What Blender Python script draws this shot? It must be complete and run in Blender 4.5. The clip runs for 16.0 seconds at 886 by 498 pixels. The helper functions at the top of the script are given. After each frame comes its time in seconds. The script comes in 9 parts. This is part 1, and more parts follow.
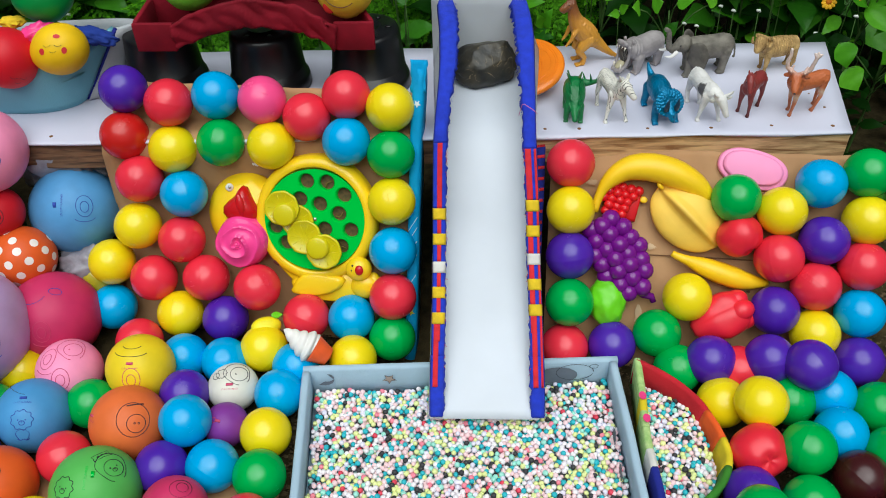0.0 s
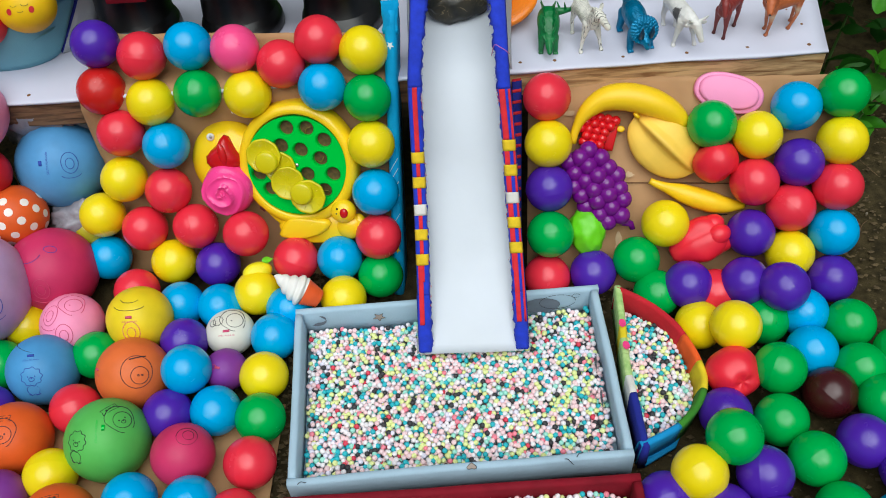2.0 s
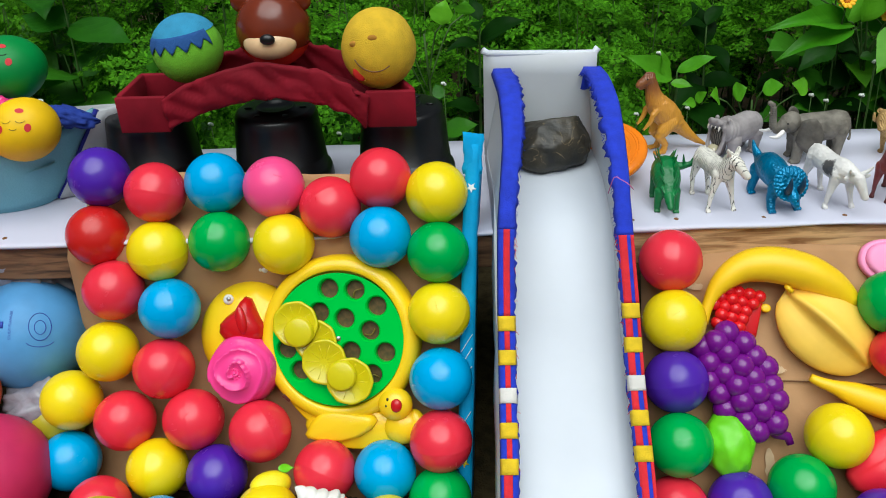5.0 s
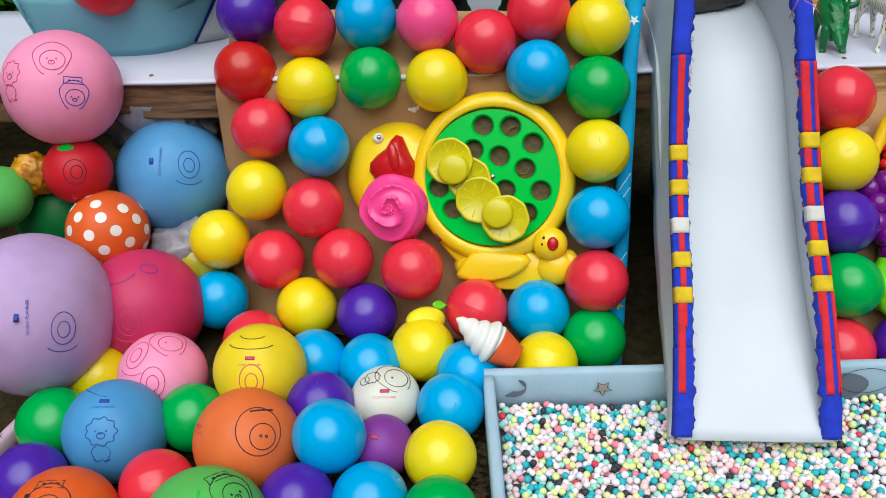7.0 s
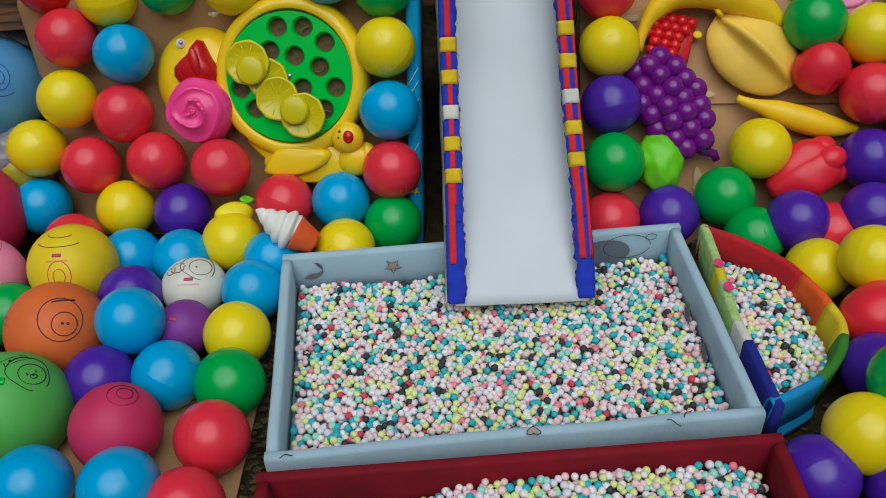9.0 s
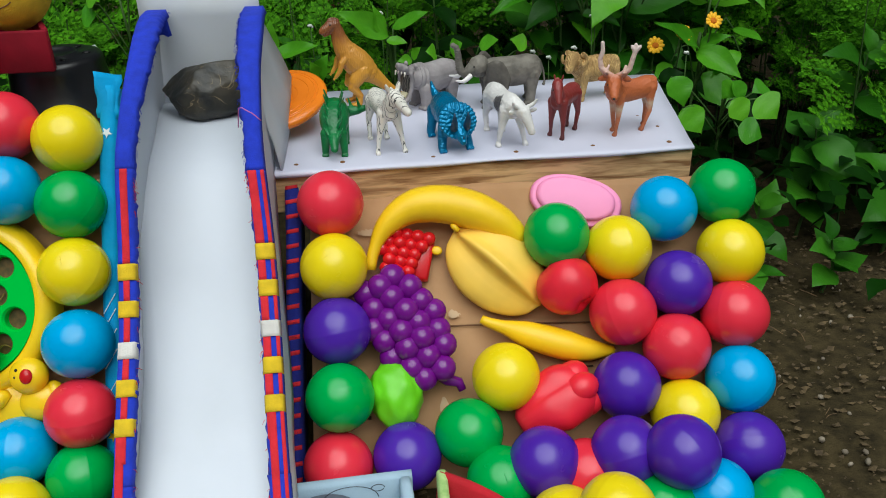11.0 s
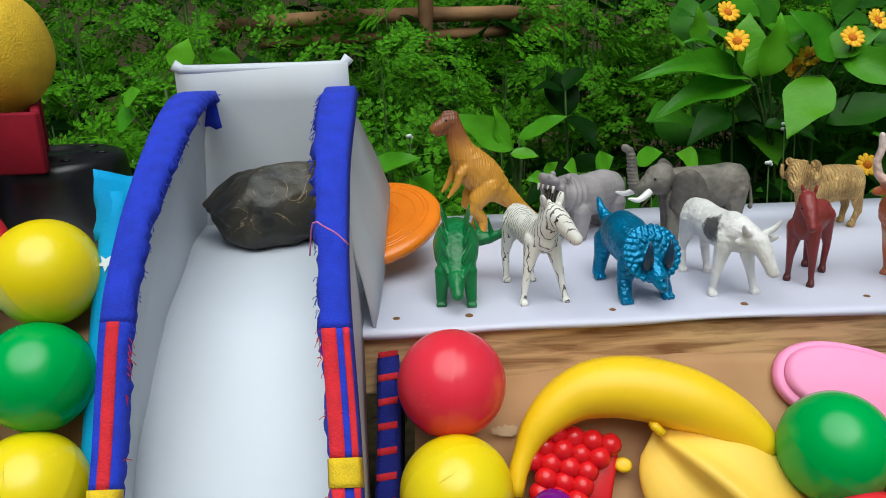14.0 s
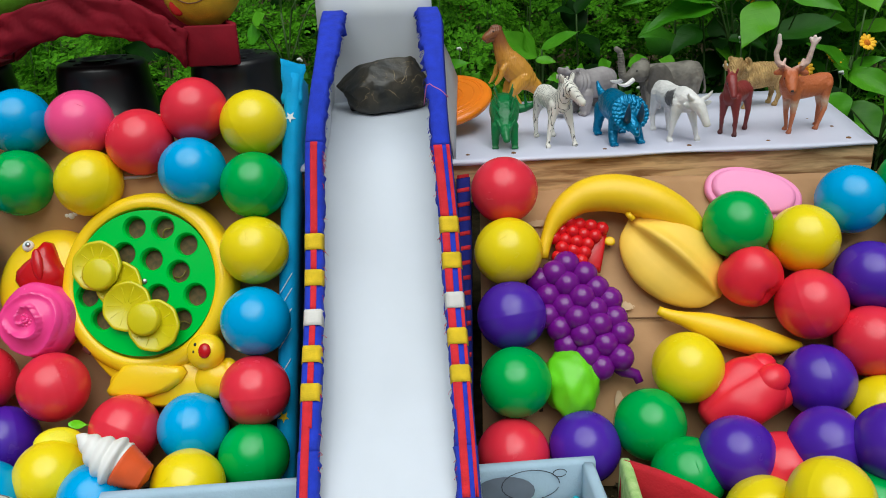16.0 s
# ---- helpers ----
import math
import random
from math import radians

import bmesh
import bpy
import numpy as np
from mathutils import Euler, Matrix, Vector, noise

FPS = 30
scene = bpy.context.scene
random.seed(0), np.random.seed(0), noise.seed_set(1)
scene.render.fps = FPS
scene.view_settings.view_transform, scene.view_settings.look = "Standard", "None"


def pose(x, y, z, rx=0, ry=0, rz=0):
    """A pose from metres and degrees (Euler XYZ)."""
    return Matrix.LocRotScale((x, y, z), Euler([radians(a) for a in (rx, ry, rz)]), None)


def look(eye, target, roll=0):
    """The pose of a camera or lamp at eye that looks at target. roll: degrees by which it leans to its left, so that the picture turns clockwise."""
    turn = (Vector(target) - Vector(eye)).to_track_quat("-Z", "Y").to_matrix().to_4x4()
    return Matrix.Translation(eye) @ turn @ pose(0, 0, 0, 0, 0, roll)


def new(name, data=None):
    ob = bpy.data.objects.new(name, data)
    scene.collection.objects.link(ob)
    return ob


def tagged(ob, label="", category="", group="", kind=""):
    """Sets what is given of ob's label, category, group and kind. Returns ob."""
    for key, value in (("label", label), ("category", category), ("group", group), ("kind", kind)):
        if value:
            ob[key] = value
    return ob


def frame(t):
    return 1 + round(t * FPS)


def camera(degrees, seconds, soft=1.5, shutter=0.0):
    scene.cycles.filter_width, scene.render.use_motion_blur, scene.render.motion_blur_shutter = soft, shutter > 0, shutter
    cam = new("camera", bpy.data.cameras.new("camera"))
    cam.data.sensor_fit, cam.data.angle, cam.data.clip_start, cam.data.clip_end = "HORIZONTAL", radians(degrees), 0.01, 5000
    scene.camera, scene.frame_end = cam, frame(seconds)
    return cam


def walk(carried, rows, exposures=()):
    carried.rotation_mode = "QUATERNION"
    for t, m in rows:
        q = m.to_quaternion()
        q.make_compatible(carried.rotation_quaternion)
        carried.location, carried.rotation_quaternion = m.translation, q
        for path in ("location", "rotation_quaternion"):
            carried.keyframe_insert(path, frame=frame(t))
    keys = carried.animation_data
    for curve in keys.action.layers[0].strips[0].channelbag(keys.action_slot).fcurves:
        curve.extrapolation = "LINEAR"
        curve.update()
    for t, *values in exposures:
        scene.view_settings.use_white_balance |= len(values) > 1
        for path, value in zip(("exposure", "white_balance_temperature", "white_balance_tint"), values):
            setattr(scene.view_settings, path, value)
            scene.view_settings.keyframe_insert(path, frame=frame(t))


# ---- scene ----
cam = camera(54.9, 16.0, 1.0)
PATH = [
    (0, (0.068, 0.005, 1.115), (-0.01, 1.513, -0.196), -1.8),
    (0.5, (0.087, -0.017, 1.208), (0.012, 1.394, -0.208), -2.3),
    (1, (0.098, -0.018, 1.248), (0.022, 1.326, -0.232), -3.4),
    (1.5, (0.106, 0.012, 1.245), (0.018, 1.308, -0.275), -4.8),
    (2, (0.101, 0.04, 1.187), (0.008, 1.358, -0.314), -5.5),
    (2.5, (0.096, 0.08, 1.117), (0.001, 1.479, -0.309), -5.5),
    (3, (0.078, 0.109, 1.037), (0.011, 1.651, -0.236), -4.0),
    (3.2, (0.093, 0.106, 0.99), (0.001, 1.726, -0.18), -4.2),
    (5.3, (-0.041, 0.201, 0.881), (-0.125, 1.952, -0.082), -2.1),
    (5.5, (-0.063, 0.206, 0.871), (-0.165, 1.964, -0.078), -2.3),
    (6, (-0.106, 0.198, 0.852), (-0.265, 1.941, -0.115), -2.8),
    (6.5, (-0.136, 0.174, 0.821), (-0.308, 1.878, -0.213), -3.2),
    (7, (-0.145, 0.14, 0.797), (-0.301, 1.798, -0.311), -3.0),
    (7.5, (-0.135, 0.113, 0.796), (-0.288, 1.715, -0.391), -3.6),
    (8, (-0.093, 0.092, 0.808), (-0.27, 1.647, -0.437), -4.6),
    (8.5, (-0.052, 0.079, 0.807), (-0.169, 1.628, -0.453), -4.3),
    (9, (0.018, 0.068, 0.807), (-0.014, 1.614, -0.461), -3.4),
    (9.5, (0.086, 0.057, 0.805), (0.157, 1.617, -0.445), -2.1),
    (10, (0.17, 0.079, 0.816), (0.263, 1.668, -0.395), -2.5),
    (10.2, (0.192, 0.083, 0.811), (0.311, 1.712, -0.343), -2.2),
    (12.3, (0.262, 0.464, 0.716), (0.443, 2.318, -0.012), -1.0),
    (12.5, (0.266, 0.483, 0.701), (0.445, 2.347, -0.003), -1.0),
    (13, (0.27, 0.514, 0.669), (0.424, 2.402, 0.028), -1.5),
    (13.5, (0.257, 0.523, 0.656), (0.297, 2.43, 0.053), -2.3),
    (14, (0.191, 0.513, 0.659), (0.219, 2.417, 0.045), -1.9),
    (14.5, (0.146, 0.461, 0.662), (0.128, 2.353, 0.013), -1.8),
    (15, (0.129, 0.366, 0.666), (0.107, 2.243, -0.024), -2.1),
    (15.5, (0.124, 0.255, 0.681), (0.126, 2.116, -0.053), -2.1),
    (16, (0.137, 0.167, 0.686), (0.134, 2.023, -0.06), -2.4),
]
GAIN = [(0.0, 0.22), (1.0, 0.24), (2.0, 0.20), (3.0, 0.12), (5.5, 0.40), (6.5, 0.42), (7.0, 0.28), (8.0, -0.12), (9.0, -0.36), (10.0, -0.08), (12.5, 0.24), (14.5, 0.30), (16.0, 0.15)]
walk(cam, [(t, look(eye, target, roll)) for t, eye, target, roll in PATH], [(t, stops, 6100, 4) for t, stops in GAIN])

# ---- world, sun, exposure ----
world = bpy.data.worlds.new("overcast_sky")
scene.world = world
world.use_nodes = True
wn = world.node_tree
sky = wn.nodes.new("ShaderNodeTexSky")
sky.sky_type = "NISHITA"
sky.sun_disc = False
sky.sun_elevation = radians(58)
sky.sun_rotation = radians(160)
sky.air_density, sky.dust_density, sky.ozone_density = 1.0, 6.0, 1.0
soft_sky = wn.nodes.new("ShaderNodeHueSaturation")
soft_sky.inputs["Saturation"].default_value = 0.35
wn.links.new(sky.outputs["Color"], soft_sky.inputs["Color"])
wn.links.new(soft_sky.outputs["Color"], wn.nodes["Background"].inputs["Color"])
wn.nodes["Background"].inputs["Strength"].default_value = 0.036
sun = new("sun", bpy.data.lights.new("sun", "SUN"))
sun.data.energy, sun.data.angle, sun.data.color = 2.45, radians(64), (1.0, 0.98, 0.94)
sun.matrix_world = look((-0.15, -0.45, 3.0), (0, 0.75, 0))


# ---- materials ----
def lin(r, g, b):
    return tuple((c / 12.92 if c <= 0.04045 else ((c + 0.055) / 1.055) ** 2.4) for c in (r / 255, g / 255, b / 255))


def material(name, rgb, rough=0.5, vary=0.12, scale=30.0, bump=0.0, bump_scale=200.0, metal=0.0, spec=0.5, second=None, coat=0.0, detail=4.0):
    """Principled surface whose colour drifts at two scales; rgb in sRGB 0-255."""
    m = bpy.data.materials.new(name)
    m.use_nodes = True
    t = m.node_tree
    p = t.nodes["Principled BSDF"]
    co = t.nodes.new("ShaderNodeTexCoord")
    big = t.nodes.new("ShaderNodeTexNoise")
    big.inputs["Scale"].default_value, big.inputs["Detail"].default_value = scale, detail
    t.links.new(co.outputs["Object"], big.inputs["Vector"])
    mix = t.nodes.new("ShaderNodeMix")
    mix.data_type = "RGBA"
    base = lin(*rgb)
    other = lin(*second) if second else tuple(c * (1 - 2 * vary) for c in base)
    mix.inputs["A"].default_value = (*base, 1)
    mix.inputs["B"].default_value = (*other, 1)
    ramp = t.nodes.new("ShaderNodeMapRange")
    ramp.inputs["From Min"].default_value, ramp.inputs["From Max"].default_value = 0.35, 0.75
    t.links.new(big.outputs["Fac"], ramp.inputs["Value"])
    t.links.new(ramp.outputs["Result"], mix.inputs["Factor"])
    t.links.new(mix.outputs["Result"], p.inputs["Base Color"])
    p.inputs["Metallic"].default_value, p.inputs["Specular IOR Level"].default_value = metal, spec
    p.inputs["Coat Weight"].default_value = coat
    rr = t.nodes.new("ShaderNodeMapRange")
    rr.inputs["To Min"].default_value, rr.inputs["To Max"].default_value = rough * 0.85, min(1, rough * 1.2)
    fine = t.nodes.new("ShaderNodeTexNoise")
    fine.inputs["Scale"].default_value, fine.inputs["Detail"].default_value = bump_scale, 3
    t.links.new(co.outputs["Object"], fine.inputs["Vector"])
    t.links.new(fine.outputs["Fac"], rr.inputs["Value"])
    t.links.new(rr.outputs["Result"], p.inputs["Roughness"])
    if bump:
        b = t.nodes.new("ShaderNodeBump")
        b.inputs["Strength"].default_value, b.inputs["Distance"].default_value = bump, 0.002
        t.links.new(fine.outputs["Fac"], b.inputs["Height"])
        t.links.new(b.outputs["Normal"], p.inputs["Normal"])
    return m


def leaf_material(name, dark, light, gloss=0.45, through_light=0.25, shine=0.22):
    """Leaf green that differs from leaf to leaf, and lets some light through."""
    m = bpy.data.materials.new(name)
    m.use_nodes = True
    t = m.node_tree
    p = t.nodes["Principled BSDF"]
    geo = t.nodes.new("ShaderNodeNewGeometry")
    info = t.nodes.new("ShaderNodeObjectInfo")
    add = t.nodes.new("ShaderNodeMath")
    add.operation = "ADD"
    fr = t.nodes.new("ShaderNodeMath")
    fr.operation = "FRACT"
    t.links.new(geo.outputs["Random Per Island"], add.inputs[0])
    t.links.new(info.outputs["Random"], add.inputs[1])
    t.links.new(add.outputs[0], fr.inputs[0])
    noise_t = t.nodes.new("ShaderNodeTexNoise")
    noise_t.inputs["Scale"].default_value = 60
    co = t.nodes.new("ShaderNodeTexCoord")
    t.links.new(co.outputs["Object"], noise_t.inputs["Vector"])
    half = t.nodes.new("ShaderNodeMix")
    half.inputs["Factor"].default_value = 0.35
    t.links.new(fr.outputs[0], half.inputs["A"])
    t.links.new(noise_t.outputs["Fac"], half.inputs["B"])
    mix = t.nodes.new("ShaderNodeMix")
    mix.data_type = "RGBA"
    mix.inputs["A"].default_value, mix.inputs["B"].default_value = (*lin(*dark), 1), (*lin(*light), 1)
    t.links.new(half.outputs["Result"], mix.inputs["Factor"])
    t.links.new(mix.outputs["Result"], p.inputs["Base Color"])
    p.inputs["Roughness"].default_value = gloss
    p.inputs["Specular IOR Level"].default_value = shine
    bump = t.nodes.new("ShaderNodeBump")
    bump.inputs["Strength"].default_value, bump.inputs["Distance"].default_value = 0.3, 0.002
    t.links.new(noise_t.outputs["Fac"], bump.inputs["Height"])
    t.links.new(bump.outputs["Normal"], p.inputs["Normal"])
    tr = t.nodes.new("ShaderNodeBsdfTranslucent")
    t.links.new(mix.outputs["Result"], tr.inputs["Color"])
    sh = t.nodes.new("ShaderNodeMixShader")
    sh.inputs["Fac"].default_value = through_light
    t.links.new(p.outputs[0], sh.inputs[1])
    t.links.new(tr.outputs[0], sh.inputs[2])
    t.links.new(sh.outputs[0], t.nodes["Material Output"].inputs["Surface"])
    return m


def add_veins(m, step=0.013):
    """Midrib and side veins on leaves whose length runs along local x."""
    t = m.node_tree
    co = [n for n in t.nodes if n.bl_idname == "ShaderNodeTexCoord"][0]
    bump = [n for n in t.nodes if n.bl_idname == "ShaderNodeBump"][0]
    sep = t.nodes.new("ShaderNodeSeparateXYZ")
    t.links.new(co.outputs["Object"], sep.inputs[0])

    def op(kind, a, b):
        n = t.nodes.new("ShaderNodeMath")
        n.operation = kind
        for k, v in enumerate((a, b)):
            if isinstance(v, (int, float)):
                n.inputs[k].default_value = v
            else:
                t.links.new(v, n.inputs[k])
        return n.outputs[0]

    side = op("ABSOLUTE", sep.outputs["Y"], 0)
    run = op("SUBTRACT", sep.outputs["X"], op("MULTIPLY", side, 0.8))
    wave = op("ABSOLUTE", op("SUBTRACT", op("FRACT", op("DIVIDE", run, step), 0), 0.5), 0)
    groove = op("MINIMUM", op("MULTIPLY", wave, 5.0), op("MULTIPLY", side, 900.0))
    height = op("MINIMUM", groove, 1.0)
    t.links.new(op("ADD", op("MULTIPLY", height, 0.5), op("MULTIPLY", bump.inputs["Height"].links[0].from_socket, 0.5)), bump.inputs["Height"])
    bump.inputs["Strength"].default_value = 0.14
    p = t.nodes["Principled BSDF"]
    base = p.inputs["Base Color"].links[0].from_socket
    mix = t.nodes.new("ShaderNodeMix")
    mix.data_type, mix.blend_type = "RGBA", "MULTIPLY"
    mix.inputs["Factor"].default_value = 0.16
    t.links.new(base, mix.inputs["A"])
    shade = t.nodes.new("ShaderNodeMix")
    shade.data_type = "RGBA"
    shade.inputs["A"].default_value, shade.inputs["B"].default_value = (1.25, 1.25, 1.1, 1), (0.92, 0.92, 0.9, 1)
    t.links.new(height, shade.inputs["Factor"])
    t.links.new(shade.outputs["Result"], mix.inputs["B"])
    t.links.new(mix.outputs["Result"], p.inputs["Base Color"])
    return m


def banded(name, stops, axis="Z", scale=1.0, rough=0.6, noise_amount=0.0, sharp=True, bump=0.0, bump_scale=300.0):
    """Colour bands along an object axis: stops of (position in metres, sRGB colour)."""
    m = bpy.data.materials.new(name)
    m.use_nodes = True
    t = m.node_tree
    p = t.nodes["Principled BSDF"]
    co = t.nodes.new("ShaderNodeTexCoord")
    sep = t.nodes.new("ShaderNodeSeparateXYZ")
    t.links.new(co.outputs["Object"], sep.inputs[0])
    lo, hi = stops[0][0], stops[-1][0]
    mr = t.nodes.new("ShaderNodeMapRange")
    mr.inputs["From Min"].default_value, mr.inputs["From Max"].default_value = lo, hi
    value = sep.outputs[axis]
    nz = t.nodes.new("ShaderNodeTexNoise")
    nz.inputs["Scale"].default_value = bump_scale
    t.links.new(co.outputs["Object"], nz.inputs["Vector"])
    if noise_amount:
        ma = t.nodes.new("ShaderNodeMath")
        ma.operation = "MULTIPLY_ADD"
        ma.inputs[1].default_value = noise_amount
        t.links.new(nz.outputs["Fac"], ma.inputs[0])
        t.links.new(value, ma.inputs[2])
        value = ma.outputs[0]
    t.links.new(value, mr.inputs["Value"])
    cr = t.nodes.new("ShaderNodeValToRGB")
    cr.color_ramp.interpolation = "CONSTANT" if sharp else "LINEAR"
    els = cr.color_ramp.elements
    while len(els) < len(stops):
        els.new(0.5)
    for e, (pos, rgb) in zip(els, stops):
        e.position = (pos - lo) / max(1e-6, hi - lo)
        e.color = (*lin(*rgb), 1)
    t.links.new(mr.outputs["Result"], cr.inputs["Fac"])
    t.links.new(cr.outputs["Color"], p.inputs["Base Color"])
    p.inputs["Roughness"].default_value = rough
    if bump:
        b = t.nodes.new("ShaderNodeBump")
        b.inputs["Strength"].default_value, b.inputs["Distance"].default_value = bump, 0.002
        t.links.new(nz.outputs["Fac"], b.inputs["Height"])
        t.links.new(b.outputs["Normal"], p.inputs["Normal"])
    return m


def wavy(name, a, b, scale, distort, thresh=0.5, rough=0.5, axis="X"):
    """Uneven stripes, as of a zebra."""
    m = bpy.data.materials.new(name)
    m.use_nodes = True
    t = m.node_tree
    p = t.nodes["Principled BSDF"]
    co = t.nodes.new("ShaderNodeTexCoord")
    w = t.nodes.new("ShaderNodeTexWave")
    w.bands_direction = axis
    w.inputs["Scale"].default_value, w.inputs["Distortion"].default_value, w.inputs["Detail Scale"].default_value = scale, distort, 1.5
    t.links.new(co.outputs["Object"], w.inputs["Vector"])
    cr = t.nodes.new("ShaderNodeValToRGB")
    cr.color_ramp.elements[0].position, cr.color_ramp.elements[1].position = thresh, thresh + 0.08
    cr.color_ramp.elements[0].color, cr.color_ramp.elements[1].color = (*lin(*b), 1), (*lin(*a), 1)
    t.links.new(w.outputs["Fac"], cr.inputs["Fac"])
    t.links.new(cr.outputs["Color"], p.inputs["Base Color"])
    p.inputs["Roughness"].default_value = rough
    return m


def bead_material(name):
    m = bpy.data.materials.new(name)
    m.use_nodes = True
    t = m.node_tree
    p = t.nodes["Principled BSDF"]
    geo = t.nodes.new("ShaderNodeNewGeometry")
    cr = t.nodes.new("ShaderNodeValToRGB")
    cr.color_ramp.interpolation = "CONSTANT"
    shades = [(0.0, (238, 232, 236)), (0.22, (242, 208, 212)), (0.44, (226, 234, 158)), (0.60, (52, 178, 192)), (0.72, (158, 222, 206)),
              (0.80, (226, 222, 240)), (0.88, (52, 52, 56)), (0.955, (236, 132, 150)), (0.985, (214, 62, 84))]
    els = cr.color_ramp.elements
    while len(els) < len(shades):
        els.new(0.5)
    for e, (pos, rgb) in zip(els, shades):
        e.position, e.color = pos, (*lin(*rgb), 1)
    t.links.new(geo.outputs["Random Per Island"], cr.inputs["Fac"])
    t.links.new(cr.outputs["Color"], p.inputs["Base Color"])
    p.inputs["Roughness"].default_value = 0.6
    return m


PLASTIC = dict(rough=0.25, spec=0.5, vary=0.05, scale=18, bump=0.06, bump_scale=45)
BALL_COLOURS = {
    "red": (228, 46, 66), "yellow": (240, 216, 4), "blue": (0, 164, 226), "green": (2, 166, 70), "purple": (74, 32, 164),
    "pink": (244, 78, 140), "dark_red": (196, 30, 26), "brown": (62, 18, 20), "olive": (176, 170, 40),
}
BALL_MAT = {k: material("ball_" + k, v, **PLASTIC) for k, v in BALL_COLOURS.items()}
RUBBER = dict(rough=0.45, spec=0.3, vary=0.10, scale=25, bump=0.06, bump_scale=90)
BALLOON_COLOURS = {
    "pink": (248, 150, 190), "rose": (196, 46, 96), "blue": (88, 152, 206), "sky": (78, 148, 204), "orange": (226, 94, 34), "peach": (224, 110, 54),
    "yellow": (236, 208, 30), "lime": (92, 182, 84), "lavender": (190, 160, 208), "white": (224, 222, 210), "violet": (128, 56, 150),
    "red": (200, 24, 40), "dark_green": (16, 110, 50), "magenta": (204, 50, 100), "emerald": (18, 138, 62), "gold": (242, 196, 12), "navy": (16, 60, 150),
    "scarlet": (214, 22, 40),
}
BALLOON_MAT = {k: material("balloon_" + k, v, **RUBBER) for k, v in BALLOON_COLOURS.items()}
M_INK = material("print_ink", (30, 26, 40), rough=0.6)
M_INK_BLUE = material("print_ink_blue", (40, 70, 170), rough=0.6)
M_INK_RED = material("print_ink_red", (206, 36, 44), rough=0.6)
M_INK_PINK = material("print_ink_pink", (205, 70, 110), rough=0.6)
M_DOT = material("dot_white", (240, 232, 226), rough=0.5)
M_CARD = material("cardboard", (186, 146, 104), rough=0.85, vary=0.1, scale=9, bump=0.15, bump_scale=120, second=(158, 118, 80))
M_WOOD = material("weathered_wood", (150, 112, 74), rough=0.85, scale=14, bump=0.6, bump_scale=90, second=(92, 62, 38))


def veined(m, rgb):
    """Thin pale veins through a stone, in patches."""
    t = m.node_tree
    p = t.nodes["Principled BSDF"]
    old = p.inputs["Base Color"].links[0].from_socket
    co = t.nodes.new("ShaderNodeTexCoord")
    vein, patch = t.nodes.new("ShaderNodeTexNoise"), t.nodes.new("ShaderNodeTexNoise")
    for n, scale, bend in ((vein, 34, 1.6), (patch, 30, 0.0)):
        n.inputs["Scale"].default_value, n.inputs["Distortion"].default_value, n.inputs["Detail"].default_value = scale, bend, 3
        t.links.new(co.outputs["Object"], n.inputs["Vector"])
    off, mag, mul = t.nodes.new("ShaderNodeMath"), t.nodes.new("ShaderNodeMath"), t.nodes.new("ShaderNodeMath")
    off.operation, mag.operation, mul.operation = "SUBTRACT", "ABSOLUTE", "MULTIPLY"
    off.inputs[1].default_value = 0.5
    t.links.new(vein.outputs["Fac"], off.inputs[0])
    t.links.new(off.outputs[0], mag.inputs[0])
    line, area = t.nodes.new("ShaderNodeMapRange"), t.nodes.new("ShaderNodeMapRange")
    line.inputs["From Min"].default_value, line.inputs["From Max"].default_value = 0.0, 0.012
    line.inputs["To Min"].default_value, line.inputs["To Max"].default_value = 0.85, 0.0
    area.inputs["From Min"].default_value, area.inputs["From Max"].default_value = 0.44, 0.58
    t.links.new(mag.outputs[0], line.inputs["Value"])
    t.links.new(patch.outputs["Fac"], area.inputs["Value"])
    t.links.new(line.outputs[0], mul.inputs[0])
    t.links.new(area.outputs[0], mul.inputs[1])
    mix = t.nodes.new("ShaderNodeMix")
    mix.data_type = "RGBA"
    t.links.new(mul.outputs[0], mix.inputs["Factor"])
    t.links.new(old, mix.inputs[6])
    mix.inputs[7].default_value = (*lin(*rgb), 1)
    t.links.new(mix.outputs[2], p.inputs["Base Color"])
    return m


def grain_wood(name, light, dark, axis=0, rough=0.85):
    """Sawn plank: streaks drawn out along one object axis, with knots and grey weathering."""
    m = material(name, light, rough=rough, scale=1.0, bump=0.5, bump_scale=1.0, second=dark, detail=8)
    t = m.node_tree
    co = [n for n in t.nodes if n.bl_idname == "ShaderNodeTexCoord"][0]
    mp = t.nodes.new("ShaderNodeMapping")
    stretch = [150, 150, 150]
    stretch[axis] = 16
    mp.inputs["Scale"].default_value = stretch
    t.links.new(co.outputs["Object"], mp.inputs["Vector"])
    ramp = [n for n in t.nodes if n.bl_idname == "ShaderNodeMapRange"][0]
    ramp.inputs["From Min"].default_value, ramp.inputs["From Max"].default_value = 0.40, 0.66
    for n in t.nodes:
        if n.bl_idname == "ShaderNodeTexNoise":
            t.links.new(mp.outputs["Vector"], n.inputs["Vector"])
            n.inputs["Distortion"].default_value = 0.6
    return m


